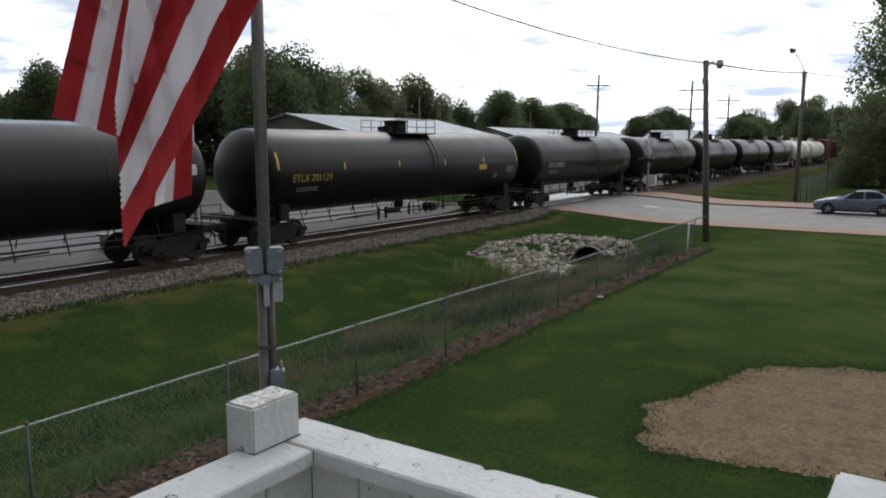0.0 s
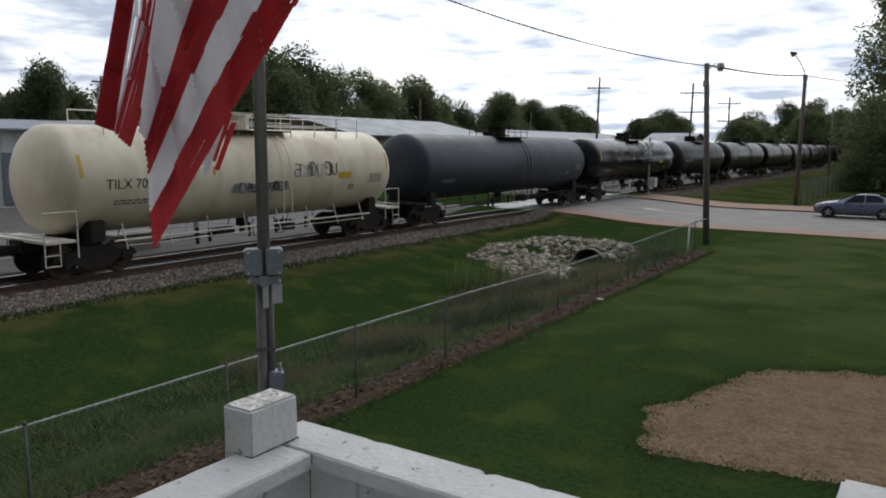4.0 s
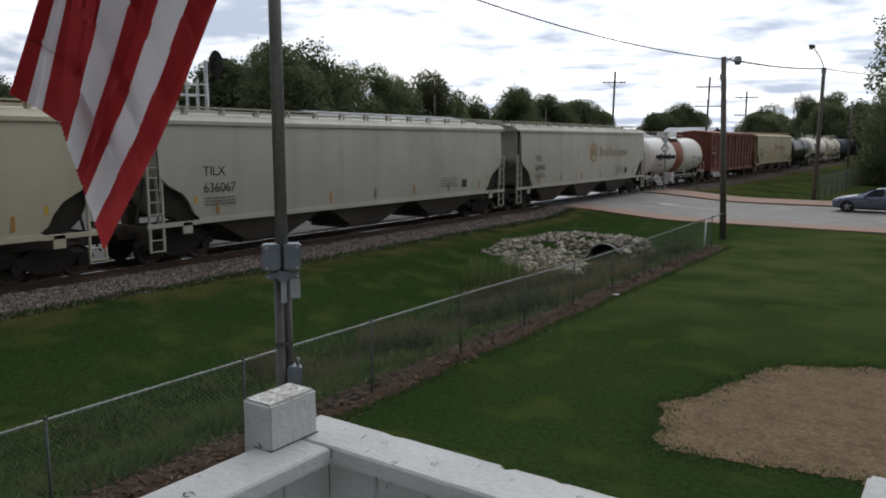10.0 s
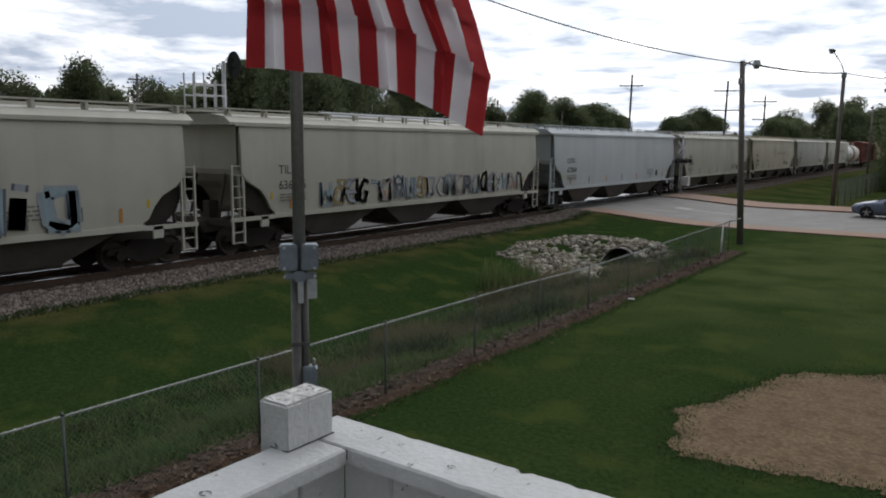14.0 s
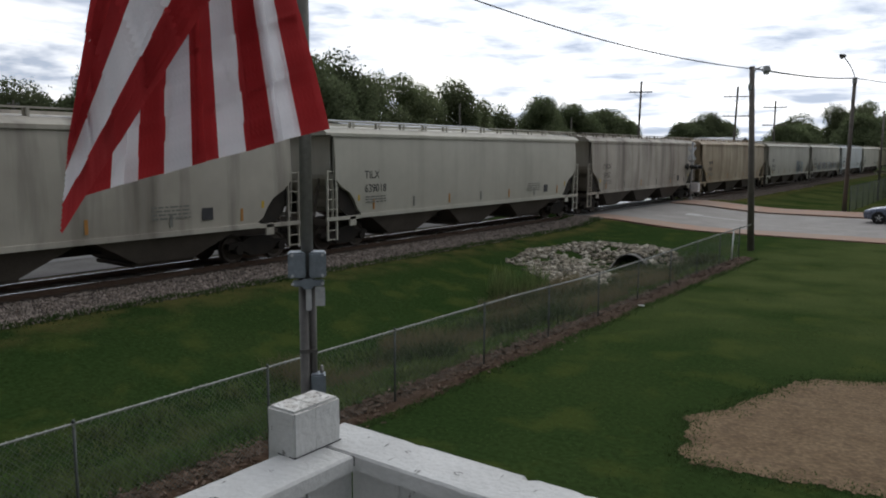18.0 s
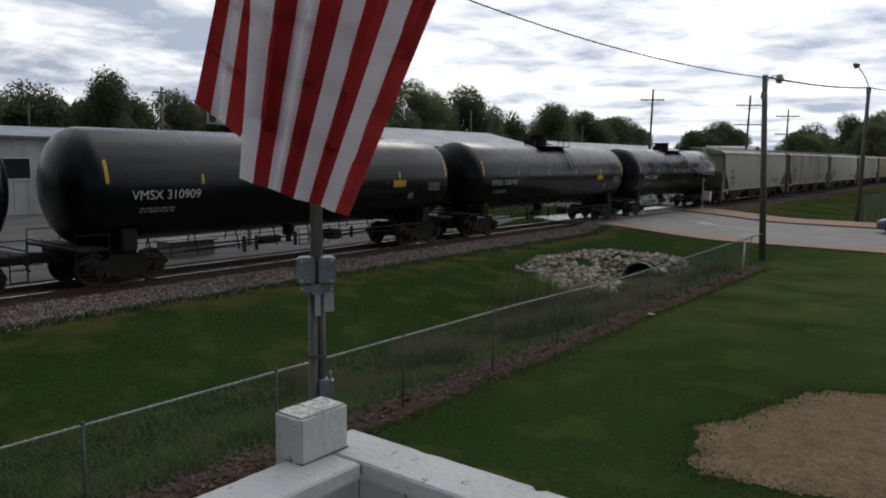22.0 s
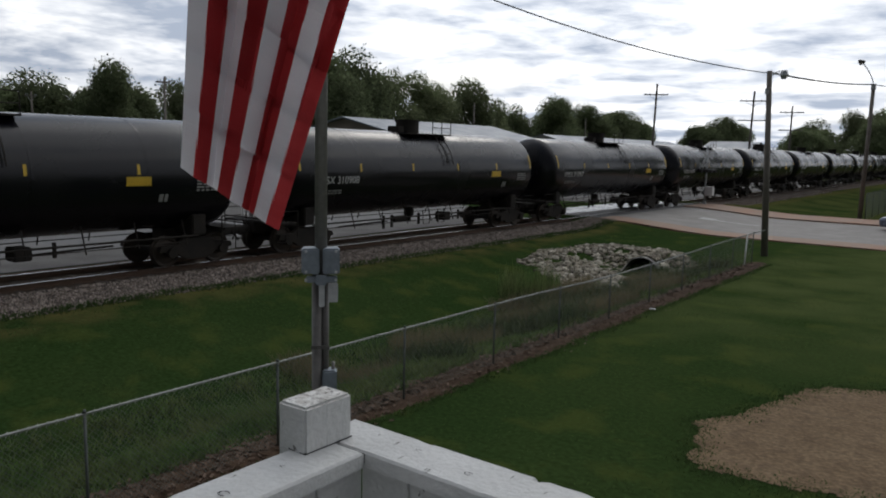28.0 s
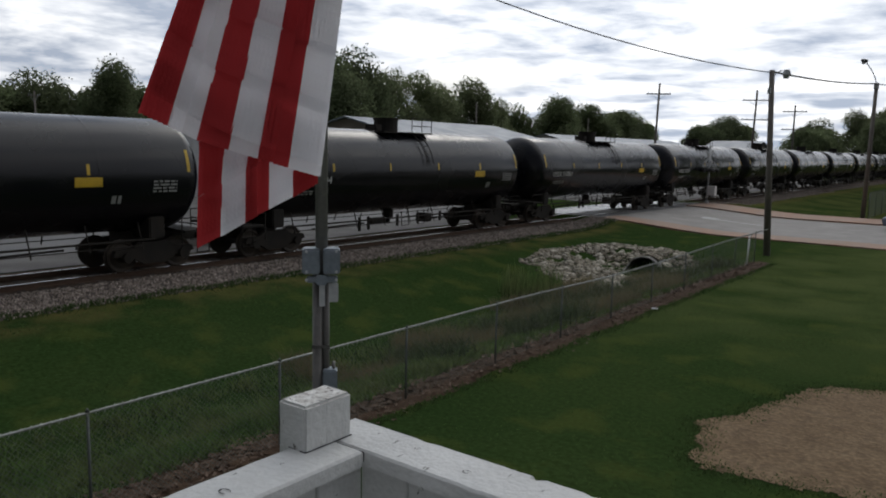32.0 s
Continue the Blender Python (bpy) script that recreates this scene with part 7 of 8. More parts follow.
for x, y, top, kind, wide in (
        (-100, 36, 10.8, 4, 1.4), (-100, 46, 12.0, 2, 1.3), (-104, 24, 11, 4, 1.4), (-78, 42.5, 12.4, 0, 0.72), (-83, 48, 10.5, 4, 0.9), (-85, 57, 11.6, 1, 1.0), (-92, 66, 12.0, 4, 1.2), (-95, 52, 10.0, 2, 1.2),
        (-70, 66.5, 16.0, 0, 1.0), (-74, 75.5, 16.4, 2, 0.85), (-82, 71, 15.0, 4, 1.0), (-78, 87, 15.6, 1, 0.9), (-77, 95, 16.2, 3, 1.0), (-82, 103, 15.6, 3, 0.9), (-80, 111, 16.0, 1, 0.95), (-80, 120, 13.8, 3, 0.75),
        (-95, 149, 13.6, 2, 0.9), (-90, 160, 16.6, 0, 0.95), (-96, 172, 16.2, 2, 1.0), (-95, 187, 16.6, 0, 1.0), (-96, 202, 15.8, 4, 1.0), (-95, 215, 15.2, 2, 1.0), (-98, 228, 13, 4, 1.0),
        (-75, 220, 12.4, 4, 1.0), (-75, 232, 14.2, 2, 1.0), (-75, 246, 16.0, 0, 0.9), (-78, 262, 14, 4, 1.0),
        (-45, 220, 11.4, 4, 1.2), (-44, 205, 10.0, 2, 1.1), (-38, 237, 16.8, 1, 0.9), (-35, 256, 19.2, 3, 0.9), (-40, 190, 10.5, 4, 1.0), (-31, 215, 15.5, 1, 0.9), (-26, 205, 13, 4, 1.0), (-20, 196, 12.6, 2, 1.0), (-14, 180, 12, 0, 1.0),
        (-110, 10, 12, 0, 1.2), (-110, -10, 13, 2, 1.2), (-108, -32, 12, 0, 1.2), (-60, 285, 16, 2, 1.2), (-30, 300, 17, 0, 1.2), (-6, 260, 16, 2, 1.2)):
    tree(x, y, top, kind, wide)
me, cs = crown_mesh(77, 26.0, 19.0, 64000, 0.24, 0.40, 26, M_LEAF)
KINDS.append((26.0, me, trunk_mesh(77, 26.0, 0.5, cs)))
me, cs = crown_mesh(78, 9.0, 8.8, 30000, 0.15, 0.10, 30, M_LEAFY)
KINDS.append((9.0, me, trunk_mesh(78, 9.0, 0.22, cs)))
tree(-1.6, 114.0, 27.4, 5, 1.0, label="tall dark leafy tree beside the far fence", spin=1.1)
tree(-5.0, 86.0, 9.5, 6, 1.0, label="round dense green tree beside the road", spin=0.4)

# ---- the waiting sedan ----
M_CARPAINT = mat("silver_blue_car_paint", (0.17, 0.19, 0.25), 0.28, 0.55, scale=2, bump=0, fine=0.1, spec=0.6)
M_TYRE = mat("tyre_rubber", (0.02, 0.02, 0.02), 0.85, scale=8, bump=0.2)
M_ALLOY = mat("alloy_rim", (0.45, 0.46, 0.47), 0.3, 0.9, bump=0)
M_CARGLASS = mat("tinted_car_glass", (0.02, 0.024, 0.028), 0.06, bump=0, spec=0.7)
M_HEADLAMP = mat("headlamp_lens", (0.55, 0.57, 0.58), 0.12, bump=0)
M_TAIL = mat("tail_lamp", (0.30, 0.02, 0.02), 0.2, bump=0)
sedan = thing("sedan", pose(-4.25, 51.15, 0.055, 0, 0, 180), "silver-blue sedan waiting on the road", "car")  # built facing +x
# stations along the car: x, sill, belt, roof, half width low, half width belt, half width roof
ST_ = [(2.27, 0.42, 0.60, 0.62, 0.60, 0.55, 0.50), (2.18, 0.26, 0.70, 0.74, 0.74, 0.70, 0.62), (1.85, 0.22, 0.78, 0.86, 0.84, 0.82, 0.66), (1.40, 0.20, 0.84, 0.95, 0.88, 0.86, 0.70),
       (0.95, 0.20, 0.88, 1.02, 0.89, 0.87, 0.72), (0.30, 0.20, 0.90, 1.30, 0.89, 0.87, 0.62), (-0.10, 0.20, 0.91, 1.42, 0.89, 0.87, 0.58), (-0.60, 0.20, 0.92, 1.46, 0.89, 0.87, 0.57),
       (-1.10, 0.20, 0.94, 1.42, 0.89, 0.87, 0.57), (-1.55, 0.21, 0.97, 1.27, 0.88, 0.85, 0.60), (-1.90, 0.23, 1.00, 1.10, 0.85, 0.82, 0.64), (-2.18, 0.28, 0.98, 1.04, 0.80, 0.77, 0.64), (-2.27, 0.42, 0.86, 0.92, 0.66, 0.64, 0.55)]
bm = BM()
secs = []
for x, zs_, zb, zr, w0, w1, w2 in ST_:
    half = [(w0 * 0.9, zs_), (w0, zs_ + 0.10), (w0 + 0.01, (zs_ + zb) / 2 + 0.06), (w1, zb), (w1 * 0.96, zb + 0.03), ((w1 * 0.9 + w2) / 2, (zb + zr) / 2 + 0.02), (w2, zr - 0.03), (w2 * 0.6, zr)]
    pts = [(y, z) for y, z in half] + [(-y, z) for y, z in half[::-1]]
    secs.append([bm.verts.new((x, y, z)) for y, z in pts])
for a, b in zip(secs, secs[1:]):
    n = len(a)
    for i in range(n):
        bm.faces.new((a[i], a[(i + 1) % n], b[(i + 1) % n], b[i]))
bm.faces.new(secs[0])
bm.faces.new(secs[-1][::-1])
bmesh.ops.recalc_face_normals(bm, faces=bm.faces[:])
body = part("body", bm, M_CARPAINT, sedan, smooth=True)
for s in (1, -1):
    for nm, pts in (("side_window", [(0.55, 0.95), (-0.42, 0.97), (-0.42, 1.40), (0.02, 1.37), (0.34, 1.18)]), ("side_window", [(-0.50, 0.97), (-1.42, 1.02), (-1.40, 1.22), (-1.10, 1.37), (-0.50, 1.41)])):
        bm = BM()
        vs = []
        for x, z in pts:
            k = (z - 0.92) / 0.5
            y = (0.845 * (1 - k) + 0.60 * k) + 0.012
            vs.append(bm.verts.new((x, s * y, z)))
        bm.faces.new(vs if s < 0 else vs[::-1])
        r_ = bmesh.ops.solidify(bm, geom=bm.faces[:], thickness=0.02)
        part(nm, bm, M_CARGLASS, sedan, "dark tinted glass")
    for wx in (1.42, -1.44):
        w = part("wheel", cyl(BM(), (wx, s * 0.70, 0.325), (wx, s * 0.905, 0.325), 0.325, 26), M_TYRE, sedan, "black tyre on alloy wheel")
        part("rim", cyl(BM(), (wx, s * 0.90, 0.325), (wx, s * 0.912, 0.325), 0.225, 22), M_TYRE, w)
        bm = BM()
        for k in range(5):
            a = 2 * math.pi * k / 5 + 0.3
            slab(bm, pose(wx + 0.11 * math.cos(a), s * 0.914, 0.325 + 0.11 * math.sin(a), 0, -math.degrees(a), 0), 0.21, 0.016, 0.07, 0.006)
        cyl(bm, (wx, s * 0.905, 0.325), (wx, s * 0.925, 0.325), 0.06, 12)
        part("spokes", bm, M_ALLOY, w, "five-spoke silver alloy rim")
        part("wheel_arch", cyl(BM(), (wx, s * 0.60, 0.33), (wx, s * 0.893, 0.33), 0.375, 26), M_BLACK, sedan)
    part("headlamp", slab(BM(), pose(2.06, s * 0.62, 0.68, 0, 18, -s * 24), 0.34, 0.20, 0.11, 0.03), M_HEADLAMP, sedan, "clear swept headlamp")
    part("tail_lamp", slab(BM(), pose(-2.16, s * 0.66, 0.86, 0, 8, s * 20), 0.16, 0.24, 0.13, 0.02), M_TAIL, sedan)
    part("door_mirror", slab(BM(), pose(0.52, s * 0.98, 0.98, 0, 0, 0), 0.14, 0.18, 0.12, 0.03), M_CARPAINT, sedan)
    part("door_handle", slab(BM(), pose(-0.30, s * 0.895, 0.84), 0.18, 0.025, 0.03, 0.006), M_CARPAINT, sedan)
    part("door_handle", slab(BM(), pose(-1.22, s * 0.890, 0.86), 0.18, 0.025, 0.03, 0.006), M_CARPAINT, sedan)
    part("sill_trim", box(BM(), -1.05, 1.0, s * 0.87, s * 0.905, 0.19, 0.25, 0.01), M_BLACK, sedan)
for nm, pts, w in (("windscreen", [(0.98, 1.03), (0.06, 1.40)], (0.68, 0.55)), ("rear_window", [(-1.88, 1.125), (-1.16, 1.42)], (0.60, 0.54))):
    bm = BM()
    vs = [bm.verts.new((x, sy * ww, z + 0.012)) for (x, z), ww, sy in ((pts[0], w[0], 1), (pts[0], w[0], -1), (pts[1], w[1], -1), (pts[1], w[1], 1))]
    bm.faces.new(vs)
    bmesh.ops.solidify(bm, geom=bm.faces[:], thickness=0.012)
    part(nm, bm, M_CARGLASS, sedan, "dark tinted glass")
part("grille", slab(BM(), pose(2.25, 0, 0.52), 0.03, 0.70, 0.16, 0.01), M_BLACK, sedan)

# ---- the flag: rows of its sway for walk(): seconds, then its folds from front to back: first and last stripe,
# left edge and right edge from above to the hem, hem or None; across and height in the upright plane FLAG_PLANE ----
FLAG_ROWS = [
    (0, (9, 12, ((-0.553, 4.496), (-0.591, 4.298)), ((-0.288, 4.499), (-0.438, 4.236), (-0.59, 3.982)), None), (0, 2, ((-0.653, 4.495), (-0.723, 4.263)), ((-0.522, 4.496), (-0.59, 4.22)), None), (8, 6, ((-0.508, 4.339), (-0.564, 4.052)), ((-0.43, 4.366), (-0.445, 4.093)), None)),
    (0.5, (9, 12, ((-0.646, 4.498), (-0.703, 4.315)), ((-0.349, 4.501), (-0.534, 4.248), (-0.752, 3.988)), None), (0, 0, ((-0.677, 4.498), (-0.759, 4.293)), ((-0.63, 4.498), (-0.706, 4.262)), None), (8, 4, ((-0.683, 4.153), (-0.683, 4.01)), ((-0.456, 4.382), (-0.428, 4.097)), None)),
    (1, (9, 12, ((-0.593, 4.49), (-0.636, 4.306)), ((-0.296, 4.492), (-0.476, 4.24), (-0.653, 3.973)), None), (0, 0, ((-0.619, 4.489), (-0.693, 4.253)), ((-0.58, 4.49), (-0.636, 4.232)), None), (8, 4, ((-0.614, 4.158), (-0.575, 4.006)), ((-0.425, 4.36), (-0.395, 4.122)), None)),
    (1.5, (9, 12, ((-0.525, 4.484), (-0.549, 4.289)), ((-0.238, 4.488), (-0.378, 4.276), (-0.554, 3.97)), None), (0, 0, ((-0.564, 4.483), (-0.628, 4.243)), ((-0.52, 4.484), (-0.553, 4.228)), None), (8, 4, ((-0.529, 4.155), (-0.492, 4.026)), ((-0.403, 4.263), (-0.372, 4.1)), None)),
    (2, (9, 12, ((-0.485, 4.487), (-0.522, 4.278)), ((-0.229, 4.491), (-0.369, 4.279), (-0.53, 3.979)), None), (0, 1, ((-0.554, 4.486), (-0.623, 4.246)), ((-0.469, 4.487), (-0.53, 4.22)), None), (8, 4, ((-0.502, 4.131), (-0.494, 4.007)), ((-0.377, 4.279), (-0.337, 4.122)), None)),
    (2.5, (9, 12, ((-0.524, 4.484), (-0.561, 4.289)), ((-0.229, 4.488), (-0.392, 4.25), (-0.571, 3.982)), None), (0, 0, ((-0.557, 4.483), (-0.628, 4.262)), ((-0.511, 4.484), (-0.573, 4.222)), None), (8, 4, ((-0.541, 4.155), (-0.511, 3.998)), ((-0.369, 4.356), (-0.316, 4.114)), None)),
    (4.5, (9, 12, ((-0.463, 4.493), (-0.498, 4.283)), ((-0.185, 4.498), (-0.31, 4.285), (-0.456, 3.977)), None), (0, 3, ((-0.58, 4.491), (-0.633, 4.242)), ((-0.45, 4.493), (-0.501, 4.197)), None)),
    (5, (9, 12, ((-0.402, 4.485), (-0.432, 4.14)), ((-0.15, 4.49), (-0.288, 4.236), (-0.354, 3.98)), None), (0, 2, ((-0.554, 4.482), (-0.61, 4.246)), ((-0.389, 4.485), (-0.43, 4.2)), None)),
    (5.5, (9, 12, ((-0.462, 4.456), (-0.485, 4.167)), ((-0.197, 4.46), (-0.349, 4.168), (-0.417, 3.983)), None), (0, 2, ((-0.607, 4.454), (-0.657, 4.24)), ((-0.443, 4.457), (-0.498, 4.202)), None)),
    (6, (9, 12, ((-0.54, 4.433), (-0.568, 4.223)), ((-0.255, 4.435), (-0.414, 4.171), (-0.532, 3.971)), None), (0, 1, ((-0.62, 4.432), (-0.669, 4.276)), ((-0.527, 4.433), (-0.571, 4.223)), None), (8, 7, ((-0.548, 4.225), (-0.458, 4.103)), ((-0.415, 4.225), (-0.397, 4.095)), None)),
    (6.5, (9, 12, ((-0.565, 4.409), (-0.591, 4.201)), ((-0.274, 4.411), (-0.415, 4.175), (-0.543, 3.955)), None), (0, 1, ((-0.632, 4.409), (-0.684, 4.266)), ((-0.552, 4.409), (-0.584, 4.227)), None), (8, 6, ((-0.571, 4.188), (-0.502, 4.066)), ((-0.421, 4.242), (-0.385, 4.108)), None)),
    (7, (9, 12, ((-0.513, 4.416), (-0.549, 4.181)), ((-0.297, 4.417), (-0.39, 4.235), (-0.478, 3.94)), None), (0, 2, ((-0.658, 4.415), (-0.73, 4.273)), ((-0.5, 4.416), (-0.553, 4.203)), None)),
    (7.5, (9, 12, ((-0.498, 4.457), (-0.528, 4.194)), ((-0.228, 4.458), (-0.384, 4.221), (-0.478, 3.96)), None), (0, 2, ((-0.663, 4.456), (-0.73, 4.269)), ((-0.485, 4.457), (-0.533, 4.202)), None)),
    (8, (9, 12, ((-0.474, 4.471), (-0.492, 4.207)), ((-0.221, 4.472), (-0.336, 4.234), (-0.449, 3.972)), None), (0, 2, ((-0.574, 4.471), (-0.619, 4.261)), ((-0.461, 4.471), (-0.501, 4.202)), None)),
    (8.5, (9, 12, ((-0.53, 4.483), (-0.549, 4.218)), ((-0.249, 4.484), (-0.365, 4.245), (-0.516, 3.959)), None), (0, 2, ((-0.631, 4.483), (-0.682, 4.266)), ((-0.516, 4.483), (-0.558, 4.204)), None), (8, 7, ((-0.528, 4.231), (-0.453, 4.107)), ((-0.395, 4.245), (-0.369, 4.135)), None)),
    (9, (9, 12, ((-0.508, 4.487), (-0.559, 4.194)), ((-0.235, 4.487), (-0.378, 4.248), (-0.489, 3.942)), None), (0, 2, ((-0.609, 4.487), (-0.677, 4.254)), ((-0.497, 4.487), (-0.558, 4.199)), None)),
    (9.5, (8, 12, ((-0.61, 4.485), (-0.643, 4.228)), ((-0.409, 4.485), (-0.463, 4.257), (-0.598, 3.953)), None), (0, 2, ((-0.689, 4.484), (-0.715, 4.281)), ((-0.595, 4.485), (-0.64, 4.222)), None)),
    (10, (8, 12, ((-0.706, 4.481), (-0.75, 4.255)), ((-0.414, 4.484), (-0.527, 4.227), (-0.673, 3.966)), None), (0, 2, ((-0.773, 4.481), (-0.844, 4.298)), ((-0.689, 4.481), (-0.751, 4.241)), None)),
    (10.5, (9, 12, ((-0.552, 4.48), (-0.609, 4.196)), ((-0.267, 4.483), (-0.392, 4.197), (-0.548, 3.973)), None), (0, 3, ((-0.692, 4.478), (-0.762, 4.267)), ((-0.543, 4.48), (-0.604, 4.181)), None)),
    (11, (0, 12, ((-0.571, 4.478), (-0.64, 4.246)), ((-0.115, 4.485), (-0.146, 4.198), (-0.124, 4.025)), ((-0.64, 4.246), (-0.44, 4.187), (-0.236, 4.118), (-0.124, 4.025)))),
    (11.5, (9, 12, ((-0.252, 4.486), (-0.256, 4.228)), ((-0.064, 4.489), (-0.183, 4.17), (-0.154, 4.005)), None), (0, 7, ((-0.552, 4.48), (-0.614, 4.259)), ((-0.194, 4.487), (-0.257, 4.163)), None)),
    (12, (8, 12, ((-0.429, 4.482), (-0.449, 4.21)), ((-0.104, 4.488), (-0.208, 4.228), (-0.33, 4.018)), None), (0, 2, ((-0.543, 4.48), (-0.599, 4.31)), ((-0.406, 4.482), (-0.442, 4.231)), None)),
    (12.5, (8, 12, ((-0.431, 4.485), (-0.443, 4.112)), ((-0.116, 4.49), (-0.215, 4.232), (-0.322, 4.029)), None), (0, 1, ((-0.525, 4.483), (-0.535, 4.234)), ((-0.426, 4.485), (-0.449, 4.209)), None)),
    (13, (0, 12, ((-0.596, 4.49), (-0.654, 4.292)), ((0.058, 4.502), (-0.073, 4.107)), None)),
    (13.5, (0, 12, ((-0.443, 4.485), (-0.457, 4.335)), ((0.1, 4.493), (0.059, 4.233)), None)),
    (14, (0, 12, ((-0.396, 4.484), (-0.403, 4.357)), ((0.061, 4.49), (0.113, 4.348), (0.095, 4.217)), ((-0.403, 4.357), (-0.245, 4.347), (-0.069, 4.303), (0.095, 4.217)))),
    (14.5, (9, 12, ((-0.195, 4.483), (-0.003, 4.152)), ((-0.029, 4.484), (0.072, 4.102)), None), (0, 5, ((-0.34, 4.481), (-0.346, 4.334)), ((-0.174, 4.483), (-0.187, 4.306)), None)),
    (15.5, (0, 12, ((-0.562, 4.493), (-0.622, 4.315)), ((-0.067, 4.497), (-0.096, 4.325), (-0.18, 4.094)), None)),
    (16.5, (0, 12, ((-0.715, 4.505), (-0.838, 4.297)), ((-0.157, 4.51), (-0.326, 4.062)), None)),
    (17, (1, 12, ((-0.66, 4.509), (-0.71, 4.272)), ((-0.162, 4.513), (-0.286, 4.072)), None)),
    (17.5, (9, 12, ((-0.43, 4.505), (-0.436, 4.305)), ((-0.314, 4.506), (-0.318, 4.013)), None), (0, 6, ((-0.677, 4.504), (-0.746, 4.303)), ((-0.372, 4.506), (-0.438, 4.24)), None)),
    (18, (10, 12, ((-0.737, 4.503), (-0.798, 4.214)), ((-0.489, 4.505), (-0.824, 4.019)), None), (8, 0, ((-0.717, 4.504), (-0.775, 4.095)), ((-0.309, 4.506), (-0.245, 4.246)), None)),
    (18.5, (10, 12, ((-1.045, 4.504), (-1.008, 4.216)), ((-0.653, 4.506), (-0.89, 4.202)), None), (8, 5, ((-0.958, 4.505), (-0.859, 4.217)), ((-0.697, 4.506), (-0.735, 4.217)), None)),
    (19, (9, 12, ((-1.023, 4.504), (-1.123, 4.332)), ((-0.689, 4.507), (-0.985, 4.202)), None), (8, 4, ((-0.971, 4.506), (-0.939, 4.217)), ((-0.631, 4.508), (-0.648, 4.234)), None)),
    (19.5, (10, 12, ((-0.806, 4.511), (-0.912, 4.192)), ((-0.632, 4.513), (-0.932, 4.012)), None), (8, 3, ((-0.786, 4.511), (-0.889, 4.073)), ((-0.662, 4.513), (-0.647, 4.341)), ((-0.919, 4.027), (-0.779, 4.178), (-0.647, 4.341)))),
    (20, (8, 12, ((-0.807, 4.512), (-0.894, 4.163)), ((-0.545, 4.515), (-0.731, 4.254), (-0.903, 3.988)), None)),
    (20.5, (9, 12, ((-0.781, 4.511), (-0.857, 4.192)), ((-0.519, 4.513), (-0.658, 4.311), (-0.882, 4.018)), None), (8, 3, ((-0.761, 4.512), (-0.834, 4.058)), ((-0.535, 4.485), (-0.538, 4.159)), None)),
    (21, (10, 12, ((-0.624, 4.512), (-0.648, 4.193)), ((-0.367, 4.514), (-0.519, 4.312), (-0.68, 3.997)), None), (8, 3, ((-0.604, 4.513), (-0.649, 4.028)), ((-0.368, 4.514), (-0.337, 4.196)), None)),
    (21.5, (6, 12, ((-0.539, 4.511), (-0.566, 4.096)), ((-0.171, 4.515), (-0.329, 4.254), (-0.423, 4.028)), None)),
    (22, (5, 12, ((-0.428, 4.515), (-0.458, 4.152)), ((-0.042, 4.52), (-0.224, 4.074)), None), (0, 2, ((-0.501, 4.515), (-0.55, 4.307)), ((-0.413, 4.516), (-0.456, 4.235)), None)),
    (22.5, (8, 12, ((-0.402, 4.522), (-0.421, 4.203)), ((-0.153, 4.526), (-0.226, 4.265), (-0.341, 4.023)), None), (0, 3, ((-0.534, 4.521), (-0.621, 4.259)), ((-0.373, 4.523), (-0.436, 4.203)), None)),
    (23, (9, 12, ((-0.465, 4.52), (-0.53, 4.26)), ((-0.237, 4.523), (-0.411, 4.217), (-0.603, 3.973)), None), (2, 5, ((-0.568, 4.519), (-0.608, 4.14)), ((-0.451, 4.52), (-0.533, 4.141)), None)),
    (23.5, (5, 12, ((-0.745, 4.516), (-0.908, 4.189)), ((-0.291, 4.521), (-0.644, 3.981)), None)),
    (24, (5, 12, ((-0.72, 4.52), (-0.806, 4.164)), ((-0.316, 4.525), (-0.533, 3.986)), None)),
    (24.5, (6, 12, ((-0.473, 4.533), (-0.484, 4.106)), ((-0.285, 4.535), (-0.28, 4.244), (-0.311, 4.027)), None)),
    (25, (8, 12, ((-0.371, 4.566), (-0.363, 4.364)), ((-0.175, 4.469), (-0.186, 4.278), (-0.301, 3.991)), None), (3, 6, ((-0.368, 4.538), (-0.355, 4.216)), ((-0.202, 4.54), (-0.18, 4.248)), None)),
    (25.5, (0, 4, ((-0.527, 4.531), (-0.599, 4.238)), ((-0.261, 4.535), (-0.255, 4.123)), ((-0.599, 4.238), (-0.533, 4.203), (-0.382, 4.166), (-0.255, 4.123))), (12, 9, ((-0.187, 4.536), (-0.518, 4.203), (-0.538, 3.98)), ((-0.246, 4.535), (-0.276, 4.183), (-0.261, 4.123)), None)),
    (26.5, (4, 12, ((-0.627, 4.513), (-0.677, 4.22)), ((-0.25, 4.519), (-0.405, 4.029)), None)),
    (27.5, (4, 12, ((-0.692, 4.494), (-0.737, 4.203)), ((-0.261, 4.502), (-0.493, 4.021)), None)),
    (28, (5, 12, ((-0.578, 4.491), (-0.6, 4.148)), ((-0.241, 4.499), (-0.39, 4.019)), None)),
    (28.5, (5, 12, ((-0.492, 4.493), (-0.502, 4.141)), ((-0.26, 4.497), (-0.259, 4.258), (-0.396, 4.002)), ((-0.502, 4.141), (-0.441, 4.086), (-0.454, 4.024), (-0.396, 4.002)))),
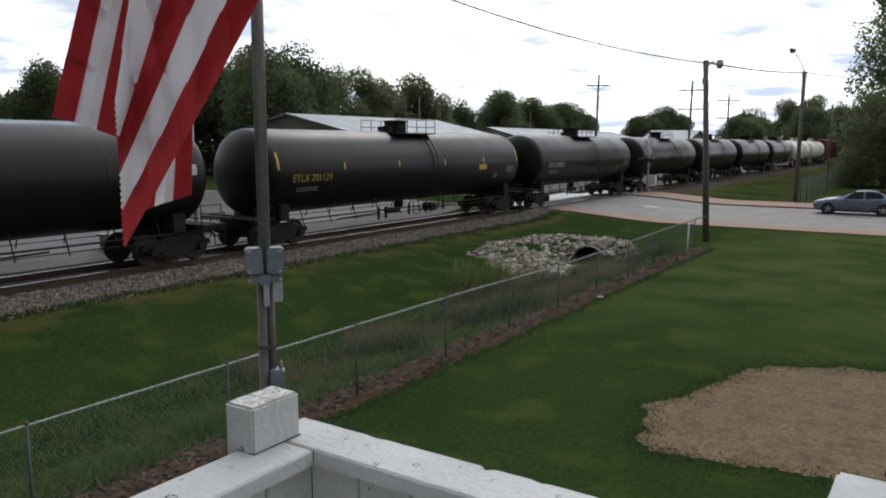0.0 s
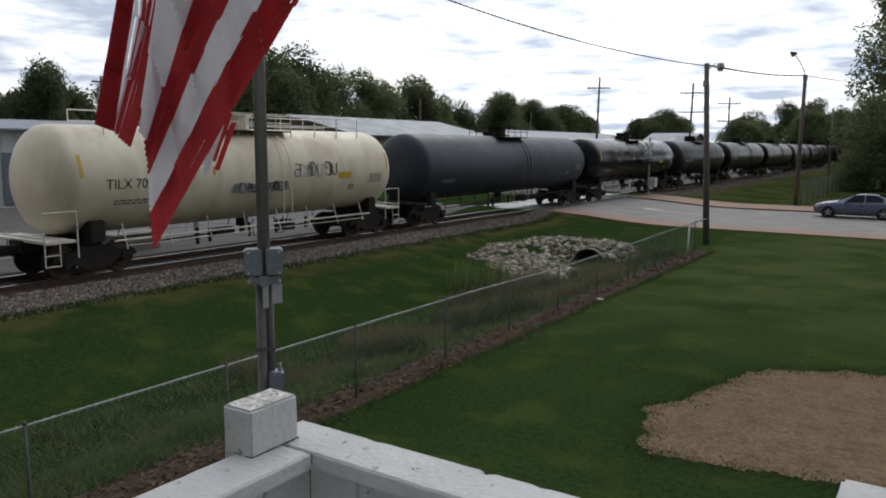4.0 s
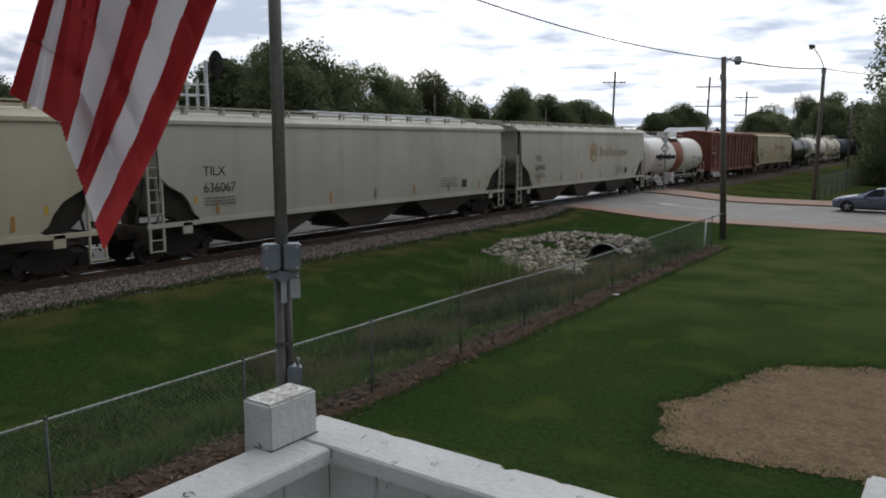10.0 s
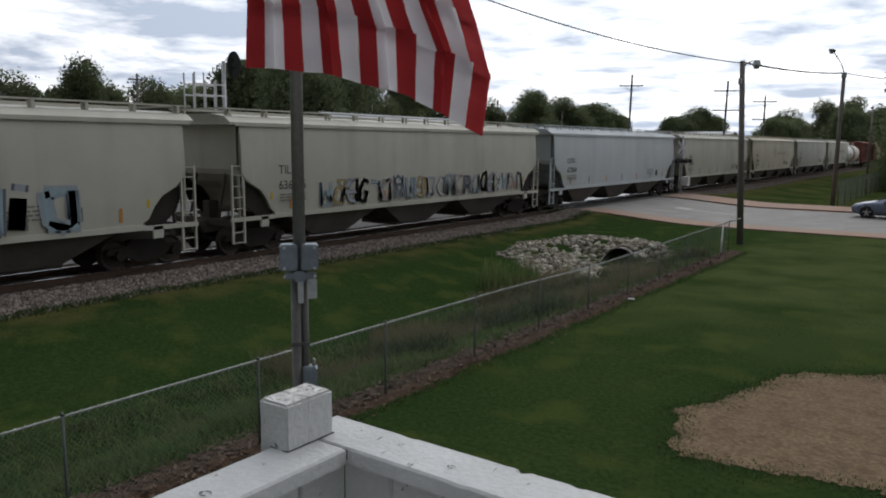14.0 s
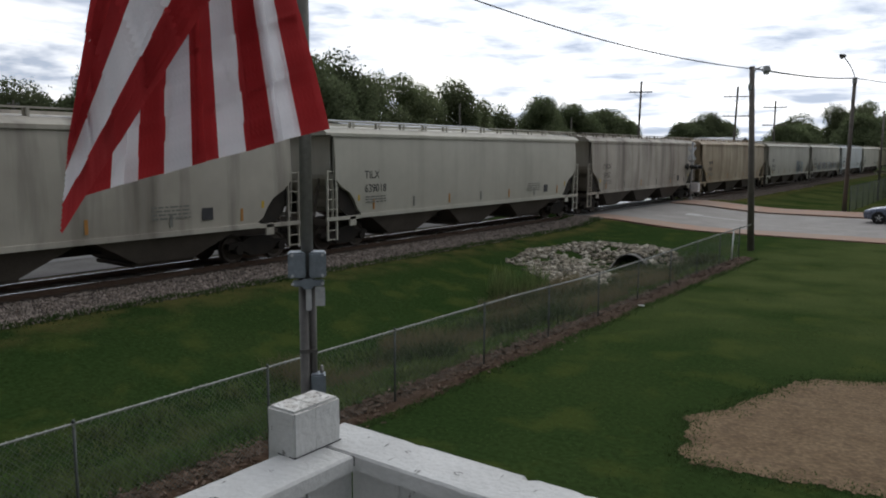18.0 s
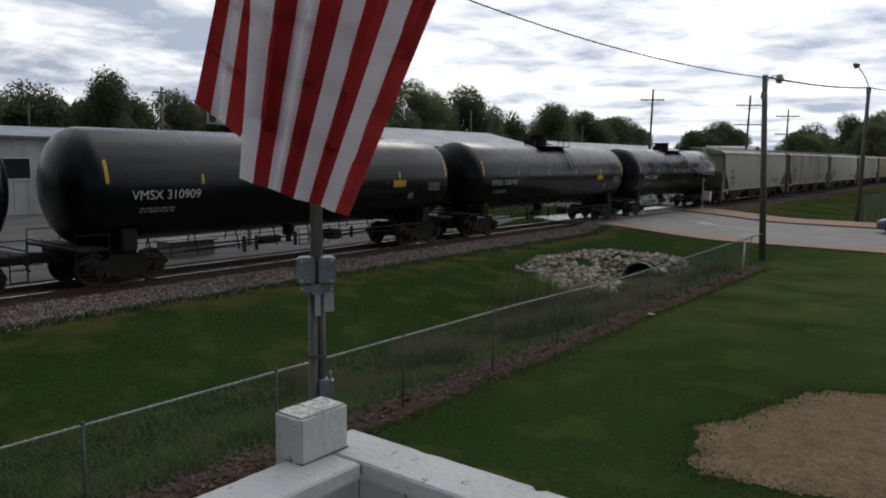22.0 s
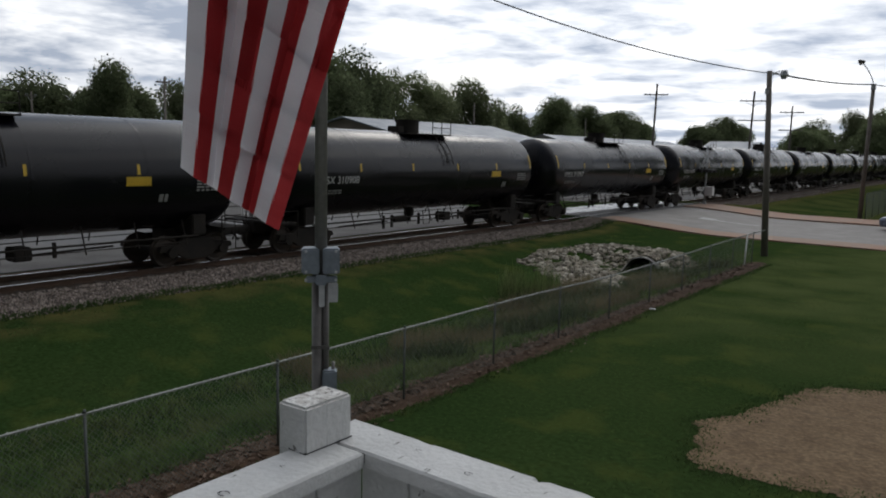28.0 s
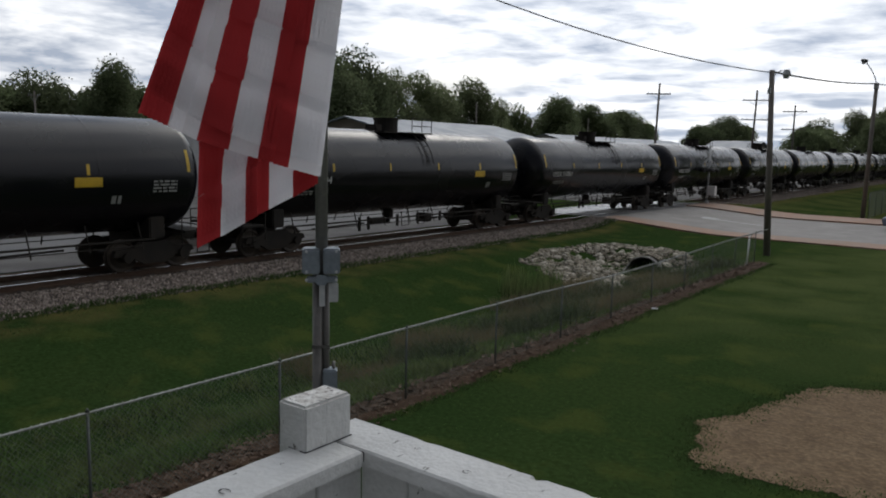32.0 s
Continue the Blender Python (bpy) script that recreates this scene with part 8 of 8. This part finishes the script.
    (29, (0, 5, ((-0.574, 4.496), (-0.64, 4.265)), ((-0.261, 4.5), (-0.339, 4.158)), ((-0.64, 4.265), (-0.578, 4.199), (-0.339, 4.158))), (12, 8, ((-0.247, 4.501), (-0.578, 4.199), (-0.596, 3.957)), ((-0.314, 4.5), (-0.343, 4.169), (-0.339, 4.101)), None)),
    (29.5, (0, 5, ((-0.624, 4.492), (-0.706, 4.272)), ((-0.285, 4.496), (-0.318, 4.132)), ((-0.706, 4.272), (-0.598, 4.217), (-0.462, 4.175), (-0.318, 4.132))), (12, 8, ((-0.278, 4.496), (-0.598, 4.217), (-0.618, 3.948)), ((-0.333, 4.495), (-0.325, 4.166), (-0.325, 4.109)), None)),
    (30, (0, 5, ((-0.562, 4.491), (-0.637, 4.245)), ((-0.243, 4.494), (-0.257, 4.121)), ((-0.637, 4.245), (-0.514, 4.195), (-0.4, 4.175), (-0.257, 4.109))), (12, 8, ((-0.24, 4.494), (-0.511, 4.195), (-0.511, 3.997)), ((-0.296, 4.494), (-0.263, 4.166), (-0.264, 4.12)), None)),
    (30.5, (0, 5, ((-0.462, 4.495), (-0.503, 4.25)), ((-0.236, 4.499), (-0.272, 4.114)), ((-0.503, 4.25), (-0.447, 4.184), (-0.345, 4.168), (-0.272, 4.114))), (12, 8, ((-0.244, 4.499), (-0.445, 4.189), (-0.41, 4.007)), ((-0.289, 4.498), (-0.277, 4.17), (-0.272, 4.107)), None)),
    (31, (0, 5, ((-0.53, 4.494), (-0.547, 4.209)), ((-0.284, 4.499), (-0.379, 4.134)), ((-0.547, 4.209), (-0.475, 4.154), (-0.379, 4.134))), (12, 8, ((-0.293, 4.499), (-0.547, 4.186), (-0.535, 3.98)), ((-0.315, 4.498), (-0.372, 4.168), (-0.374, 4.118)), None)),
    (31.5, (0, 5, ((-0.665, 4.492), (-0.752, 4.262)), ((-0.373, 4.498), (-0.414, 4.134)), ((-0.752, 4.262), (-0.674, 4.207), (-0.516, 4.177), (-0.414, 4.134))), (12, 8, ((-0.311, 4.499), (-0.674, 4.207), (-0.686, 3.967)), ((-0.377, 4.498), (-0.425, 4.179), (-0.425, 4.123)), None)),
    (32, (0, 5, ((-0.601, 4.498), (-0.691, 4.267)), ((-0.254, 4.505), (-0.3, 4.14)), ((-0.691, 4.267), (-0.562, 4.209), (-0.426, 4.171), (-0.3, 4.14))), (12, 8, ((-0.278, 4.505), (-0.562, 4.209), (-0.572, 3.965)), ((-0.312, 4.504), (-0.305, 4.174), (-0.305, 4.117)), None)),
]
FLAG_PLANE = (radians(-37), 1.65)
HOIST, FLY, NU, NV, SPAR_Z = 0.91, 1.52, 78, 13, 5.46
K = 6  # strands to a stripe
_n = Vector((math.sin(FLAG_PLANE[0]), math.cos(FLAG_PLANE[0]), 0))
_r = Vector((math.cos(FLAG_PLANE[0]), -math.sin(FLAG_PLANE[0]), 0))


def cloth(name, col):
    m = mat(name, col, 0.85, col2=tuple(c * 0.86 for c in col), scale=14, amount=0.6, bump=0.35, bscale=28, fine=0.10, spec=0.15)
    n, l = m.node_tree.nodes, m.node_tree.links
    tr = n.new("ShaderNodeBsdfTranslucent")
    b, o = n["Principled BSDF"], n["Material Output"]
    l.new(b.inputs["Base Color"].links[0].from_socket, tr.inputs[0])
    mx = n.new("ShaderNodeMixShader")
    mx.inputs[0].default_value = 0.28
    l.new(b.outputs[0], mx.inputs[1])
    l.new(tr.outputs[0], mx.inputs[2])
    l.new(mx.outputs[0], o.inputs[0])
    return m


M_FRED, M_FWHITE, M_FBLUE = cloth("flag_red_cloth", (0.42, 0.037, 0.041)), cloth("flag_white_cloth", (0.86, 0.845, 0.88)), cloth("flag_blue_cloth", (0.02, 0.025, 0.10))
flag = thing("flag", None, "red and white striped cloth flag swaying from a spar", "flag")
spar = thing("flag_spar", None, "slim pale spar at the staff's head carrying the flag", "spar")
a0 = _n * 1.65 + _r * -0.76 + Vector((0, 0, SPAR_Z))
a1 = _n * 1.65 + _r * 0.24 + Vector((0, 0, SPAR_Z))
head = Vector((STAFF_X, STAFF_Y, SPAR_Z + 0.05))
part("rod", cyl(BM(), a0, a1, 0.012, 10), M_GALV, spar, smooth=True)
part("arm", cyl(BM(), head, head - _n * (head.dot(_n) - 1.65) - Vector((0, 0, 0.05)), 0.012, 10), M_GALV, spar, smooth=True)
part("collar", cyl(BM(), head - Vector((0, 0, 0.05)), head + Vector((0, 0, 0.06)), 0.034, 12), M_GALV, spar)
PW, PL = HOIST / NU, FLY / NV


def panel_mesh(material, k):
    """One bit of a stripe: a thin piece of cloth."""
    bm = BM()
    w, h = PW * 1.30, PL * 1.15
    g = [[bm.verts.new((w * (i / 4 - 0.5), h * (j / 6 - 0.5), 0.0004 * k)) for i in range(5)] for j in range(7)]
    for j in range(6):
        for i in range(4):
            bm.faces.new((g[j][i], g[j][i + 1], g[j + 1][i + 1], g[j + 1][i]))
    return mesh_of(bm, "panel", material, True)


M_HEM = cloth("flag_hem_cloth", (0.62, 0.575, 0.60))
P_MESH = {c: panel_mesh(m, k) for c, m, k in (("r", M_FRED, 0), ("w", M_FWHITE, 1), ("b", M_FBLUE, 0.5))}
HEM = {}
for c in "rw":
    HEM[c] = P_MESH[c].copy()
    HEM[c].materials.append(M_HEM if c == "w" else cloth("flag_red_hem_cloth", (0.30, 0.029, 0.032)))
    for f_ in HEM[c].polygons:
        if f_.center.y < -PL * 0.48:
            f_.material_index = 1
PANELS = []
for i in range(NU):
    for j in range(NV):
        c = "b" if (i < 7 * K and j >= 6) else "rw"[(i // K) % 2]
        PANELS.append((i, j, part({"r": "red_stripe_panel", "w": "white_stripe_panel", "b": "blue_panel"}[c], HEM[c] if j == 0 else P_MESH[c], None, flag)))


def along(pts, s):
    """The point at share s of the length of a broken line."""
    seg = [math.dist(p, q) for p, q in zip(pts, pts[1:])]
    want = s * sum(seg)
    for (p, q), d in zip(zip(pts, pts[1:]), seg):
        if want <= d + 1e-9:
            f_ = want / max(d, 1e-9)
            return p[0] + (q[0] - p[0]) * f_, p[1] + (q[1] - p[1]) * f_
        want -= d
    return pts[-1]


def fold_point(fold, u, s):
    """Across and height in a fold, at share u from its left to its right edge and s from above to the hem."""
    (lx, lz), (rx, rz) = along(fold[2], s), along(fold[3], s)
    x, z = lx + (rx - lx) * u, lz + (rz - lz) * u
    if fold[4]:
        (ax, az), (bx, bz), (hx, hz) = fold[2][-1], fold[3][-1], along(fold[4], u)
        x += (hx - ax - (bx - ax) * u) * s
        z += (hz - az - (bz - az) * u) * s
    return x, z


PLEAT = 9  # strands from crease to crease


def stripe_line(row, i):
    """Centre line from the hem to the spar of strand i, as (across, height, depth, and the way to the next strand across and up), and the side it shows."""
    folds = row[1:]
    hx = -0.70 + HOIST * (i + 0.5) / NU
    flat = (PW, 0.0)
    side = 1
    for k, fold in enumerate(folds):
        lo, hi = K * min(fold[0], fold[1]), K * max(fold[0], fold[1]) + K - 1
        if lo <= i <= hi:
            n = hi - lo + 1
            side = 1 if fold[1] >= fold[0] else -1
            q = (i - lo) if side > 0 else (hi - i)
            pts = []
            for m in range(9):
                s = 1 - m / 8
                x, z = fold_point(fold, (q + 0.5) / n, s)
                a, b = fold_point(fold, q / n, s), fold_point(fold, (q + 1) / n, s)
                pts.append((x, z, 0.09 * k, b[0] - a[0], b[1] - a[1]))
            if fold[2][0][1] > 4.4:
                for s in (-0.2, -0.5):
                    x, z = fold_point(fold[:4] + (None,), (q + 0.5) / n, s)
                    a, b = (fold_point(fold[:4] + (None,), u, s) for u in (q / n, (q + 1) / n))
                    pts.append((x, z, 0.09 * k, b[0] - a[0], b[1] - a[1]))
            if fold[4] and len(folds) > 1 and hi < 7 * K:
                # the hem of a turned-up fold is tucked away behind it
                pts.insert(0, (pts[2][0], pts[2][1], 0.05, *flat))
            break
    else:
        # hidden behind the front fold
        share = (i % 9 + 1) / 10
        pts = [fold_point(folds[0], share, s) + (0.10 + 0.09 * (len(folds) - 1) + 0.0006 * i, PW * 0.95, 0.0) for s in (0.72, 0.5, 0.25, 0.0)]
    x, z, d = pts[-1][:3]
    for q in (0.5, 1.0):
        pts.append((x + (hx - x) * q, z + (SPAR_Z - z) * q, d * (1 - q), *flat))
    return pts, side


def lift(b, v, sign):
    """The way a flat piece has to lean to show edges b and v of the picture: how its edges run across, up and away.
    The long edge keeps its direction; the slant of the short one is eased where a flat piece could not show it."""
    v = v / max(np.linalg.norm(v), 1e-6)
    n = np.array([v[1], -v[0]])
    wide, slant = max(abs(b.dot(n)), 0.5), b.dot(v)
    for ease in (1.0, 0.8, 0.6, 0.4, 0.2, 0.0):
        m = np.column_stack([n * wide + v * slant * ease, v])
        left, size, right = np.linalg.svd(m)
        if size[0] <= 1.13 and size[1] / size[0] >= 0.45:
            break
    c = min(size[1] / size[0], 0.995)
    shown = left @ np.diag([1.0, c]) @ right
    return np.vstack([shown, sign * math.sqrt(1 - c * c) * right[1]])


def stripe_poses(row, i, last):
    """One pose for each bit of strand i, laid from the hem upwards; last: its poses in the row before."""
    pts, side = stripe_line(row, i)
    lens = [0.0]
    for p, q in zip(pts, pts[1:]):
        lens.append(lens[-1] + math.dist(p[:2], q[:2]))
    near = 9 * PL  # beyond this the cloth eases out to the spar
    p_ = i % (2 * PLEAT)
    rise, crest = (1, p_ - PLEAT / 2 + 0.5) if p_ < PLEAT else (-1, 1.5 * PLEAT - 0.5 - p_)
    rise *= side

    def at(s):
        s = min(s if s < near else near + (s - near) * max(lens[-1] - near, 0.0) / (FLY - near), lens[-1])
        for (l0, p), (l1, q) in zip(zip(lens, pts), zip(lens[1:], pts[1:])):
            if s <= l1 + 1e-9:
                f_ = (s - l0) / max(l1 - l0, 1e-9)
                x, z, d, bx, bz = (a + (b - a) * f_ for a, b in zip(p, q))
                rip = 0.010 * math.sin(0.21 * i + 5 * s + row[0] * 1.7) + 0.004 * math.sin(0.45 * i - 11 * s + row[0] * 2.3)
                k = (FLAG_PLANE[1] + d + rip) / FLAG_PLANE[1]
                return _n * (FLAG_PLANE[1] + d + rip) + _r * (x * k) + Vector((0, 0, 4.2 + (z - 4.2) * k)), _r * (bx * k) + Vector((0, 0, bz * k))

    poses = []
    for j in range(NV):
        (p0, b0), (p1, b1) = at(j * PL), at((j + 1) * PL)
        v, b = p1 - p0, (b0 + b1) / 2
        if v.length < 1e-4:
            v = Vector((0, 0, PL))
        if v.z < 0:
            v.negate()
        if b.dot(_r) < 0:
            b.negate()
        c = (p0 + p1) / 2
        sight = (c - Vector((0, 0, 4.2))).normalized()
        e1 = (_r - sight * _r.dot(sight)).normalized()
        e2 = sight.cross(e1)
        if e2.z < 0:
            e2.negate()
        b2, v2 = np.array([b.dot(e1), b.dot(e2)]) / PW, np.array([v.dot(e1), v.dot(e2)])
        best = None
        for sign in (1, -1):
            g = lift(b2, v2, sign)
            u3, v3 = (e1 * g[0, q] + e2 * g[1, q] + sight * g[2, q] for q in (0, 1))
            w3 = u3.cross(v3)
            way = 1 if g[2, 0] >= 0 else -1
            m = Matrix(((u3.x, v3.x, w3.x), (u3.y, v3.y, w3.y), (u3.z, v3.z, w3.z)))
            cost = 0.0 if way == rise else 1.0
            if last and m.to_quaternion().rotation_difference(last[j].to_quaternion()).angle > radians(80):
                cost += 5.0
            if best is None or cost < best[0]:
                best = (cost, m, g[2, 0])
        _, m, lean = best
        off = crest * PW * abs(lean) + 0.0008 * (j % 2) + 0.0004 * (i % 2)
        c = Vector((0, 0, 4.2)) + (c - Vector((0, 0, 4.2))) * (1 + off / (c - Vector((0, 0, 4.2))).length)
        poses.append(Matrix.Translation(c) @ m.to_4x4())
    return poses


def motions():
    # the train rolls by at a steady pace
    ts = [0, 1 / 30, 2 / 30, 8, 16, 24, 32 - 2 / 30, 32 - 1 / 30, 32]
    for s0, car in TRAIN:
        walk(car, [(t, pose(TRACK_X, s0 + SPEED * t, RAIL_Z)) for t in ts])
    # the flag sways bit by bit
    lines = []
    for row in FLAG_ROWS:
        lines.append((row[0], [stripe_poses(row, i, lines[-1][1][i] if lines else None) for i in range(NU)]))
    for i, j, ob in PANELS:
        walk(ob, [(t, poses[i][j]) for t, poses in (lines if j < 6 else lines[::2] + lines[-1:])])


motions()
